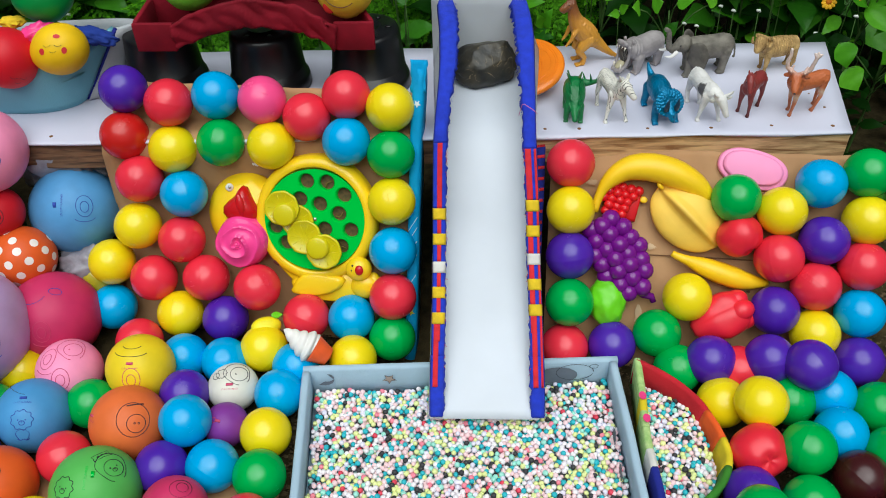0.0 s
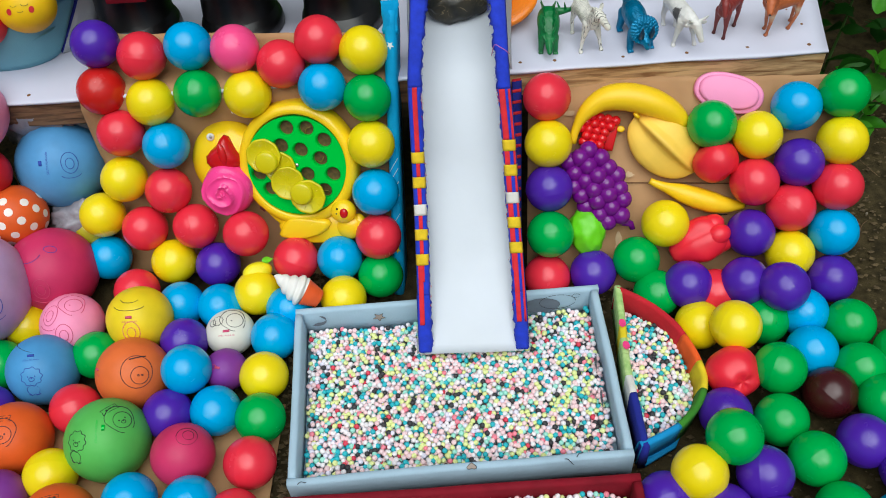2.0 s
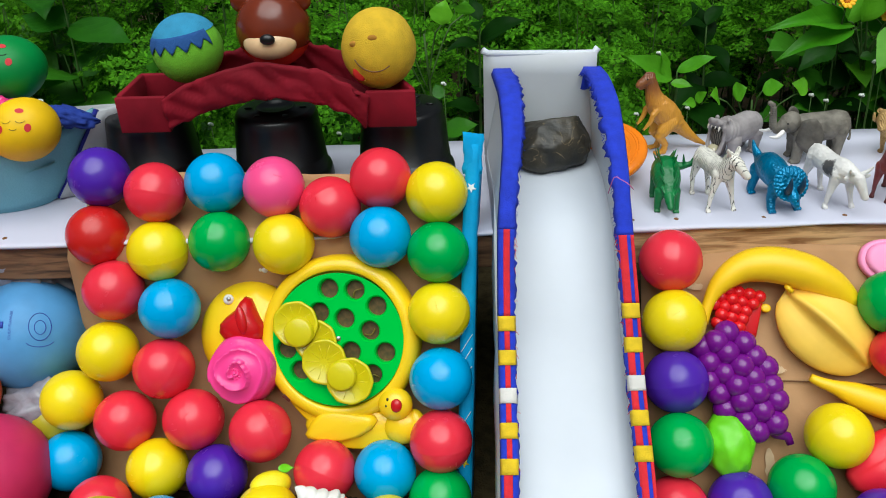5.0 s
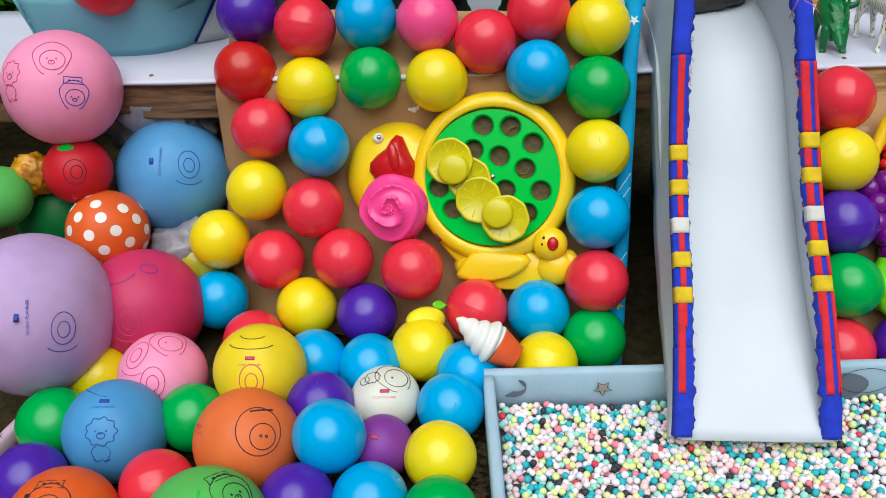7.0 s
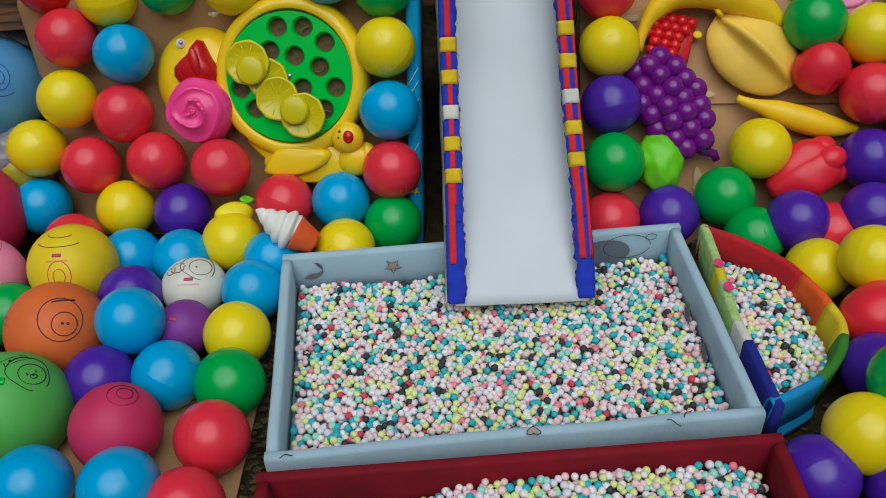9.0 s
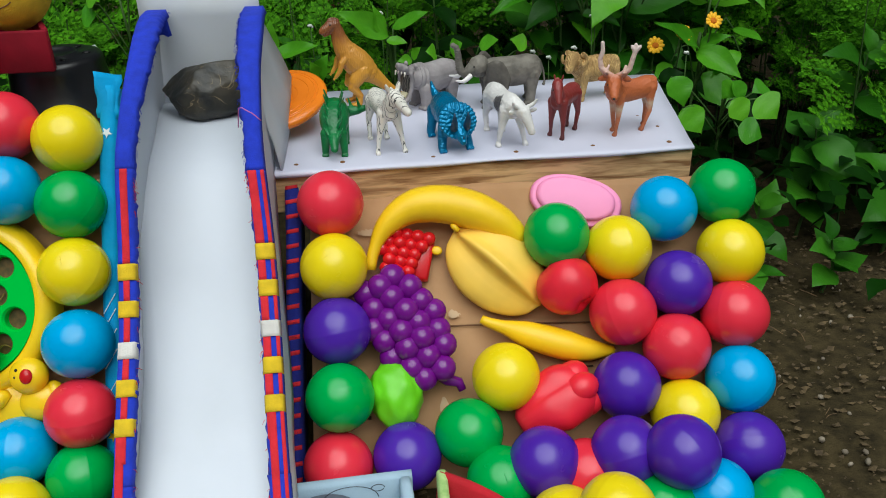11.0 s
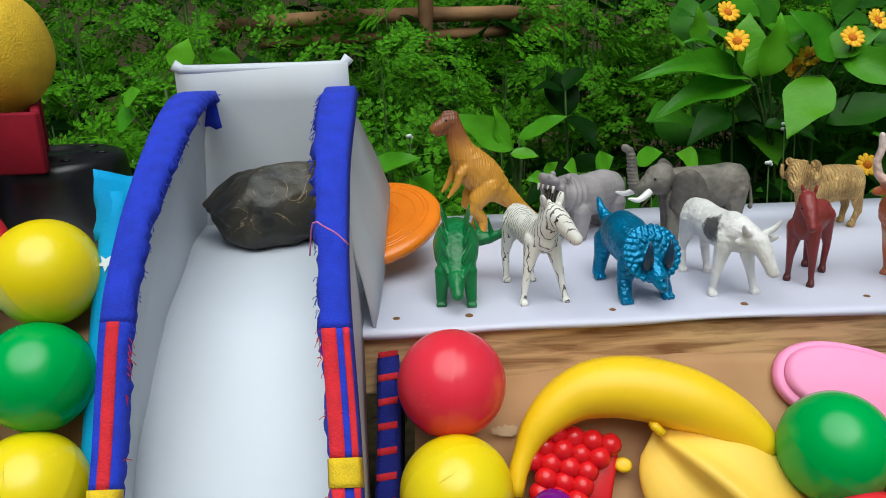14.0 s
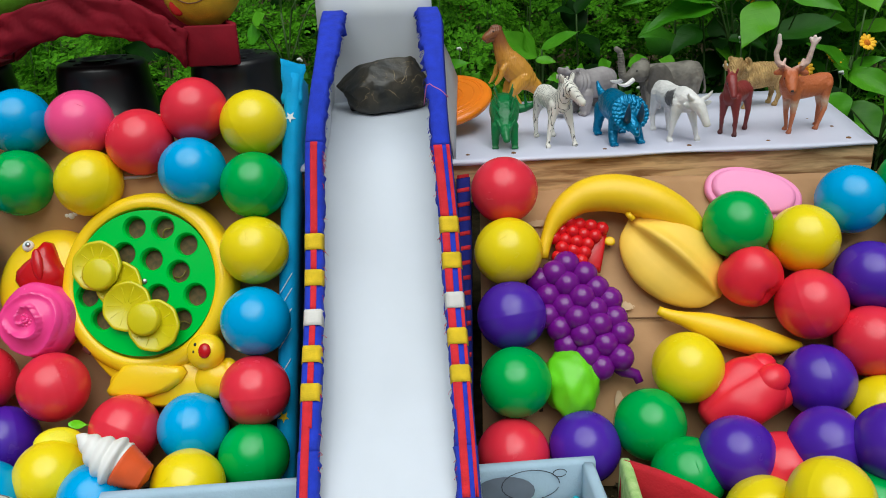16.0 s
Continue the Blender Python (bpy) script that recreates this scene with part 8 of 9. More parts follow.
    for s in (-1, 1):
        ear = Vector((32.5, 9, 68.5)) + axis * 12 * -s
        mm_blob(bm, ear, (6.4, 2.0, 3.6), (0, 14 * s, -37), 14, 8)
        b0 = Vector((33, 9.5, 70))
        out = axis * -s
        pts = [b0 + out * 3, b0 + out * 9 + Vector((0, 0, 4)), b0 + out * 15 + Vector((0, 0, 10)), b0 + out * 17 + Vector((0, 0, 19)), b0 + out * (19 if s < 0 else 14.5) + Vector((0, 0, 28))]
        mm_limb(bm, pts, [4.2, 3.8, 3.2, 2.8, 2.6], 10)
        if s < 0:
            for dx, dz in ((-3.5, 6), (0.5, 8), (5, 6)):
                mm_limb(bm, [pts[-1], pts[-1] + out * dx + Vector((0, 0, dz))], [2.6, 1.9], 8)
        else:
            mm_limb(bm, [pts[-1], pts[-1] + out * 1 + Vector((0, 0, 9))], [2.6, 2.2], 8)
        mm_limb(bm, [pts[1], pts[1] + Vector((5, 6, 3))], [2.2, 1.6], 8)
        mm_limb(bm, [pts[1] + Vector((0, 0, 2)), pts[1] + Vector((-3, -1, 8))], [2.0, 1.4], 8)
    mm_limb(bm, [(-30, 0, 56), (-34, 0, 50)], [3.4, 1.8], 8)
    deer = figurine("toy_deer", bm, banded("figure_tan", [(0.0, (150, 84, 52)), (0.026, (186, 106, 64)), (0.036, (208, 178, 150)), (0.043, (190, 104, 56)), (0.074, (184, 98, 54)), (0.082, (214, 180, 166)), (0.13, (236, 226, 222))], "Z",
                                            rough=0.5, sharp=False, noise_amount=0.008, bump=0.7, bump_scale=300), "orange-brown plastic deer figure with pale antlers", 0.5405, 1.093, -159, voxel=0.0008, smooth=2)
    for p in ((0.0430, 0.0120, 0.0635), (0.0335, 0.0190, 0.0630)):
        eb = bmesh.new()
        blob(eb, p, (0.0012, 0.0012, 0.0012), (0, 0, 0), 8, 6)
        part("eye", eb, M_EYE, deer, "dark painted eye")
    nb = bmesh.new()
    blob(nb, (0.0462, 0.0278, 0.0530), (0.0018, 0.0018, 0.0012), (0, 0, 0), 8, 6)
    part("nose", nb, M_EYE, deer, "dark nose")

    # ram: ringed fleece and curled horns
    bm = grazer(bmesh.new(), 62, 55, 14, 2.9, (8, 8), (1, -1, 0, -2), 0.56)
    for k in range(13):
        x = -28 + 4.4 * k
        w = math.sqrt(max(0.05, 1 - (x / 36) ** 2))
        tube(bm, [((x + 1.2 * math.sin(5 * u)) / 1000, 14.2 * w * math.sin(u) / 1000, (39.5 + 15.4 * w * math.cos(u)) / 1000) for u in np.linspace(-2.7, 2.7, 21)], 0.0017, 6)
    mm_limb(bm, [(24, 0, 44), (32, 3, 50), (36, 5, 54)], [14, 12, 9.5])
    for k in range(3):
        tube(bm, [((27 + 3.4 * k) / 1000, (3 + 0.8 * k + 11.5 * math.sin(u)) / 1000, (47 + 2.2 * k + 11.5 * math.cos(u)) / 1000) for u in np.linspace(-2.6, 2.6, 19)], 0.0016, 6)
    mm_limb(bm, [(38, 7, 56), (43, 12, 52), (47, 16, 47)], [9.6, 7.8, 5.8])
    mm_blob(bm, (47.5, 16.5, 46.5), (5.0, 5.2, 4.4))
    for s in (-1, 1):
        c = Vector((36, 6.5, 56)) + Vector((-0.62, 0.78, 0)) * (9.5 if s > 0 else 11) * -s
        tube(bm, [(c + Vector((6.4 * math.cos(a), 6.4 * math.cos(a) * 0.5 + (-s) * 0.3 * k, 6.8 * math.sin(a)))) / 1000 for k, a in enumerate(np.linspace(1.6, 7.0, 14))], [0.0037 - 0.00015 * k for k in range(14)], 8)
    for k in range(16):
        mm_blob(bm, (36 + 4.2 * math.cos(k * 2.4), 6 + 5 * math.sin(k * 2.4), 63.5 - 0.12 * k), (2.3, 2.3, 1.8), (0, 0, 0), 8, 6)
    ram = figurine("toy_ram", bm, fine_skin(material("figure_straw", (212, 176, 112), rough=0.65, scale=60, vary=0.25, second=(138, 104, 58)), 150, 0.0014, "WAVE"), "straw-coloured plastic ram figure with curled horns and woolly coat", 0.5330, 1.216, -166, voxel=0.0008, smooth=1, scale=0.98)
    for p in ((0.0470, 0.0085, 0.0545), (0.0390, 0.0155, 0.0545)):
        eb = bmesh.new()
        blob(eb, p, (0.0012, 0.0012, 0.0012), (0, 0, 0), 8, 6)
        part("eye", eb, M_EYE, ram, "dark painted eye")

    # elephant with a raised trunk
    bm = bmesh.new()
    loft(bm, [(-46, 0, 42, 8, 10), (-41, 0, 42, 14, 16), (-30, 0, 42, 17.5, 18.5), (-14, 0, 41, 18.5, 18.5), (4, 0, 41.5, 18, 18.5), (18, 0, 43, 16, 17), (28, 0, 45, 12, 13.5)])
    mm_blob(bm, (36, 2, 52), (13.5, 12.5, 13))
    mm_blob(bm, (34, 2, 59), (9, 9.5, 7))
    mm_limb(bm, [(45, 3, 50), (54, 4, 46), (60, 4.5, 50), (62, 5, 60), (63, 5, 71), (65, 5, 79), (70, 5.5, 82)], [8.4, 6.2, 5.0, 4.3, 3.8, 3.3, 3.3])
    for k in range(9):
        z = 52 + 3 * k
        tube(bm, [((61.2 + 0.12 * (z - 50) + (4.7 - 0.05 * k * 2) * math.cos(u)) / 1000, (5 + (4.7 - 0.10 * k) * math.sin(u)) / 1000, z / 1000) for u in np.linspace(0, 6.28, 13)], 0.0005, 5)
    for x, y, sw in ((23, 11, 3), (20, -11, -1), (-31, 11.5, 2), (-36, -11, -2)):
        mm_limb(bm, [(x, y * 0.9, 36), (x + 0.4 * sw, y, 20), (x + sw, y, 6)], [10, 6.8, 6.2])
        mm_blob(bm, (x + sw + 0.8, y, 3.2), (7.4, 7.0, 3.4), (0, 0, 0), 14, 8)
        for k in (-1, 0, 1):
            mm_blob(bm, (x + sw + 6.6, y + 3.4 * k, 1.6), (1.7, 1.5, 1.6), (0, 0, 0), 8, 6)
    mm_limb(bm, [(-45, 0, 50), (-51, 0, 38), (-53, 1, 24), (-52, 1, 20)], [2.6, 1.5, 1.5, 2.2], 8)
    ele = figurine("toy_elephant", bm, fine_skin(material("figure_grey", (126, 121, 110), rough=0.62, scale=70, vary=0.3, bump=0.5, bump_scale=260), 190, 0.0011), "grey plastic elephant figure with a raised trunk", 0.4170, 1.209, -167, voxel=0.0008, smooth=1)
    # Body grey darkened for the ears: their shading is put into the colour.
    m_ear = fine_skin(material("figure_grey_ear_shade", (104, 99, 90), rough=0.62, scale=70, vary=0.3), 190, 0.0008)
    for s in (-1, 1):
        rows = [[Vector((0.031 - 0.026 * a * (1 - 0.25 * abs(b)), 0.002 + s * (0.0135 + 0.0155 * a + 0.004 * math.sin(3.5 * a + b)), 0.047 + 0.021 * b * (0.45 + 0.75 * math.sin(2.2 * a + 0.4)) - 0.006 * a)) for b in np.linspace(-1, 0.8, 8)] for a in np.linspace(0, 1, 9)]
        part("ear", sheet(rows, 0.0016), m_ear, ele, "large spread grey ear")
    eyes(ele, (0.0460, 0.0025, 0.0555), 0.0215, 0.0013)
    for s in (-1, 1):
        tb = bmesh.new()
        tube(tb, spline([(0.049, 0.003 + 0.008 * s, 0.045), (0.060, 0.003 + 0.0115 * s, 0.040), (0.070, 0.003 + 0.012 * s, 0.042)], 8), [0.0030, 0.0030, 0.0029, 0.0027, 0.0024, 0.002, 0.0015, 0.0008], 8)
        part("tusk", tb, M_ICE, ele, "white tusk")

    # hippo with open mouth
    bm = bmesh.new()
    loft(bm, [(-44, 0, 35, 7, 8), (-39, 0, 35, 13, 14), (-26, 0, 35, 17.5, 18), (-8, 0, 34, 18.5, 18.5), (8, 0, 35, 17.5, 18), (20, 0, 38, 15.5, 16), (30, 0, 40, 13.5, 13.5), (36, 0, 41, 11, 11)])
    for k, x in enumerate((17, 22.5, 27.5)):
        tube(bm, [((x - 2.5 * math.cos(u)) / 1000, 16.2 * math.sin(u) * (1 - 0.07 * k) / 1000, (38.5 + k + 16.4 * math.cos(u) * (1 - 0.07 * k)) / 1000) for u in np.linspace(-2.6, 2.6, 17)], 0.0017, 6)
    mm_blob(bm, (40, 0, 52), (11, 11.5, 5.2), (0, -36, 0), 22, 12)
    mm_blob(bm, (45.5, 0, 56.5), (5.2, 11.2, 4.6), (0, -28, 0), 18, 10)
    for s in (-1, 1):
        mm_blob(bm, (47.5, 5 * s, 59.5), (2.8, 3.0, 2.4), (0, 0, 0), 10, 8)
        mm_limb(bm, [(41, 10.5 * s, 50), (39.5, 10.8 * s, 43), (40.5, 10.6 * s, 32), (45, 9.6 * s, 20), (54, 7.5 * s, 13.5)], [3.2, 2.7, 2.5, 2.8, 2.6])
        mm_blob(bm, (31, 8.5 * s, 56.5), (2.6, 2.8, 3.6), (0, 0, 0), 10, 8)
    mm_blob(bm, (45.5, 0, 17.5), (13, 10.6, 4.6), (0, 32, 0), 22, 12)
    for x, y in ((17, 11), (13, -11), (-28, 11), (-32, -11)):
        mm_limb(bm, [(x, y, 26), (x, y, 14), (x + 1, y, 6)], [9.6, 7.4, 6.6])
        for k in (-1, 0, 1):
            mm_blob(bm, (x + 6.6, y + 4.2 * k, 2.6), (3.2, 2.4, 2.6), (0, 0, 0), 8, 6)
    hip = figurine("toy_hippo", bm, fine_skin(material("figure_pale_grey", (160, 154, 154), rough=0.55, scale=50, vary=0.2), 240, 0.0003), "pale grey plastic hippo figure with its mouth open", 0.3250, 1.224, -141, voxel=0.0009, smooth=2)
    mo = bmesh.new()
    blob(mo, (0.0390, 0, 0.0355), (0.0058, 0.0094, 0.0145), (0, 0, 0), 18, 12)
    part("mouth", mo, wavy("mouth_grey", (104, 98, 90), (30, 28, 27), 130, 5.0, 0.5, 0.5, "Y"), hip, "dark grey ridged open mouth")
    mo = bmesh.new()
    blob(mo, (0.0465, 0, 0.0215), (0.0092, 0.0066, 0.0030), (0, 32, 0), 16, 10)
    part("tongue", mo, material("tongue_cream", (186, 178, 146), rough=0.5, scale=160), hip, "cream tongue")
    m_tooth = material("figure_tooth", (224, 218, 204), rough=0.45, scale=100)
    for p, q, r in (((0.0525, -0.007, 0.0160), (0.0520, -0.0068, 0.0250), 0.0019), ((0.0525, 0.007, 0.0160), (0.0520, 0.0068, 0.0250), 0.0019), ((0.0480, -0.008, 0.0525), (0.0495, -0.008, 0.0470), 0.0013), ((0.0480, 0.008, 0.0525), (0.0495, 0.008, 0.0470), 0.0013),
                    ((0.0485, -0.0028, 0.0525), (0.0500, -0.0028, 0.0490), 0.0009), ((0.0485, 0.0028, 0.0525), (0.0500, 0.0028, 0.0490), 0.0009)):
        tb = bmesh.new()
        tube(tb, [p, q], [r, r * 0.55], 8)
        part("tooth", tb, m_tooth, hip, "ivory tooth")

    # upright crested dinosaur
    bm = bmesh.new()
    mm_limb(bm, [(-16, 0, 40), (-10, 0, 46), (-2, 0, 54), (5, 0, 62), (10, 0, 69), (14, 0, 77), (17, 0, 86), (19, 0, 94), (21, 0, 100)], [14, 16.5, 17.5, 16, 13.5, 11.2, 9.4, 8.2, 7.4], 16)
    mm_limb(bm, [(21, 0, 100), (27, 1.5, 100), (34, 3, 96.5), (37, 3.5, 95)], [7.8, 7.0, 5.6, 4.4])
    mm_limb(bm, [(24, 1, 95.5), (34, 3, 91)], [4.4, 3.0])
    mm_blob(bm, (22, 0.5, 106.5), (8, 1.8, 3.6), (0, -8, 0), 16, 8)
    mm_limb(bm, [(-16, 0, 40), (-27, 0, 31), (-39, 1, 20), (-51, 2, 11), (-62, 3, 5)], [12.5, 9.6, 6.6, 4.2, 2.2])
    for s in (-1, 1):
        mm_limb(bm, [(-8, 8.5 * s, 43), (2, 10.5 * s, 32), (6, 10.5 * s, 25), (-3, 10.5 * s, 13), (-1, 10.5 * s, 4)], [11.5, 8.6, 6.2, 4.2, 4.4], 14)
        for k in (-1, 0, 1):
            mm_limb(bm, [(0, 10.5 * s, 3.2), (10, 10.5 * s + 4 * k, 2)], [2.8, 1.7], 8)
        mm_limb(bm, [(9, 9 * s, 64), (18, 12 * s, 56), (21, 12 * s, 47), (26, 11 * s, 40)], [5.2, 4.0, 3.2, 2.2])
        for k in (-1, 1):
            mm_limb(bm, [(26, 11 * s, 40), (29, 11 * s + 2 * k, 37)], [1.6, 0.9], 6)
    dino = figurine("toy_dinosaur", bm, fine_skin(banded("figure_ochre", [(0.0, (204, 144, 44)), (0.050, (212, 152, 54)), (0.084, (196, 136, 54)), (0.096, (150, 94, 48)), (0.112, (116, 68, 42))], "Z", rough=0.36, sharp=False, noise_amount=0.014, bump_scale=60), 120, 0.0003, "WAVE"),
                    "ochre plastic upright dinosaur figure with a brown head", 0.2330, 1.240, -168, voxel=0.0008, smooth=1)
    eyes(dino, (0.0275, 0.0015, 0.1025), 0.0118, 0.0012)


build_animals()


# ---- plants behind and beside the bench ----
def leaf_grid(length, width, fold=0.25, droop=0.35, n=8, tip=1.0):
    """Points of one pointed oval leaf along +x, creased along its midrib."""
    rows = []
    for i in range(n + 1):
        t = i / n
        w = width / 2 * (math.sin(math.pi * t ** 0.74) ** 1.15 * 1.12 if 0 < t < 1 else 0) * (1 - 0.16 * t) * (1 + 0.04 * math.sin(17 * t)) + 0.0006
        z = 0.012 * length * math.sin(11 * t) + droop * length * (0.25 * math.sin(math.pi * t * 0.6) - 0.35 * t * t)
        rows.append([(length * t, s * w, z + fold * abs(s) * w + 0.02 * length * math.sin(9 * t + 2 * s) * abs(s)) for s in (-1, -0.5, 0, 0.5, 1)])
    return rows


def leaf_mesh(name, mat, length, width, **k):
    rows = leaf_grid(length, width, **k)
    verts = [p for r in rows for p in r]
    quads = [(5 * i + j, 5 * (i + 1) + j, 5 * (i + 1) + j + 1, 5 * i + j + 1) for i in range(len(rows) - 1) for j in range(4)]
    me = arrays(name, verts, quads, mat)
    return me


# Lit and shaded leaf sets differ by light painted into their green.
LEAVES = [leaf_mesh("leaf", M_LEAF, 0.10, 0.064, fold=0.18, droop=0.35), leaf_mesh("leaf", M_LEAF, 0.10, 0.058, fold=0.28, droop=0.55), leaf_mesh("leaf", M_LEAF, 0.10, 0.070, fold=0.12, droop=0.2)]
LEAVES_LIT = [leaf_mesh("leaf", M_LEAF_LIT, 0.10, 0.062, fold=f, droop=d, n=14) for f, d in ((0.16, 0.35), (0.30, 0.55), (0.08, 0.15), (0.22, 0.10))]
LEAVES_SHADE = [leaf_mesh("leaf", M_LEAF_SHADE, 0.10, 0.06, fold=0.22, droop=0.4), leaf_mesh("leaf", M_LEAF_SHADE, 0.10, 0.05, fold=0.3, droop=0.6)]


def put_leaf(ob, meshes, at, yaw, pitch, roll, size, rnd):
    lf = new("leaf", rnd.choice(meshes))
    lf.parent = ob
    lf.matrix_basis = Matrix.Translation(at) @ Matrix.Rotation(rnd.uniform(0.15, 0.65), 4, "X") @ Matrix.Rotation(yaw, 4, "Z") @ Matrix.Rotation(-pitch, 4, "Y") @ Matrix.Rotation(roll, 4, "X") @ Matrix.Scale(size / 0.10, 4)
    return lf


def leaf_between(ob, meshes, o, base, tip, width, rnd):
    """A leaf from base to tip, its upper face turned up and to the open front."""
    b, t = Vector(base) - o, Vector(tip) - o
    x = t - b
    n = Vector((rnd.uniform(-0.5, 0.5), rnd.uniform(-0.85, -0.35), rnd.uniform(0.5, 1.0)))
    y = n.cross(x).normalized()
    z = x.normalized().cross(y)
    m = Matrix((x / 0.10, y * (width / 0.062), z * (x.length / 0.10))).transposed().to_4x4()
    m.translation = b
    lf = new("leaf", rnd.choice(meshes))
    lf.parent = ob
    lf.matrix_basis = m


def leafy_spray(label, foot, rows, seed, name="broadleaf_plant", meshes=None):
    """A weed rooted at foot: every leaf (base, tip, width) hangs on its own stalk from one main stem."""
    rnd = random.Random(seed)
    o = Vector((*foot, FLOOR - 0.01))
    ob = root(name, label, "plant", "broadleaf plants", m=Matrix.Translation(o))
    top = max(r[0][2] for r in rows)
    mid = Vector((sum(r[0][0] for r in rows) / len(rows), sum(r[0][1] for r in rows) / len(rows) + 0.012, top - 0.02)) - o
    bm = bmesh.new()
    tube(bm, spline([(0, 0, 0), mid * 0.5 + Vector((0.006, 0.004, 0)), mid], 10), [0.0034 - 0.0002 * k for k in range(10)], 6)
    part("stem", bm, M_STALK, ob)
    for base, tip, width in rows:
        b = Vector(base) - o
        bm = bmesh.new()
        tube(bm, spline([(mid.x * 0.8, mid.y * 0.8, min(mid.z, b.z) * 0.8), b.lerp(mid, 0.4) + Vector((0, 0.004, -0.012)), b], 6), 0.0013, 5)
        part("leaf_stalk", bm, M_STALK, ob)
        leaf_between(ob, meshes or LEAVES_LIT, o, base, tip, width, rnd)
    return ob


def broad_plant(x, y, z_top, leaves, size, seed, label="leafy green weed with broad pointed leaves", meshes=None, lean=(0, 0), name="broadleaf_plant", base=FLOOR - 0.01):
    """Stems from the ground with leaves in opposite pairs, largest near the top."""
    rnd = random.Random(seed)
    ob = root(name, label, "plant", "broadleaf plants", m=pose(x, y, base))
    h = z_top - base
    top = Vector((lean[0], lean[1], h))
    bm = bmesh.new()
    pts = spline([(0, 0, 0), (top.x * 0.3 + rnd.uniform(-0.01, 0.01), top.y * 0.3, h * 0.5), top], 12)
    tube(bm, pts, [0.0032 - 0.0018 * k / 11 for k in range(12)], 6)
    part("stem", bm, M_STALK, ob)
    pairs = leaves // 2
    a = rnd.uniform(0, 3.14)
    for k in range(pairs):
        t = 1 - 0.75 * (k / max(1, pairs)) ** 1.2
        p = pts[min(11, int(t * 11))]
        for s in (0, math.pi):
            put_leaf(ob, meshes or LEAVES, p, a + s + rnd.uniform(-0.3, 0.3), rnd.uniform(-0.15, 0.55) + (0.35 if k == 0 else 0), rnd.uniform(-0.3, 0.3), size * rnd.uniform(0.7, 1.1) * (0.6 if k == 0 else 1), rnd)
        a += math.pi / 2 + rnd.uniform(-0.3, 0.3)
    return ob


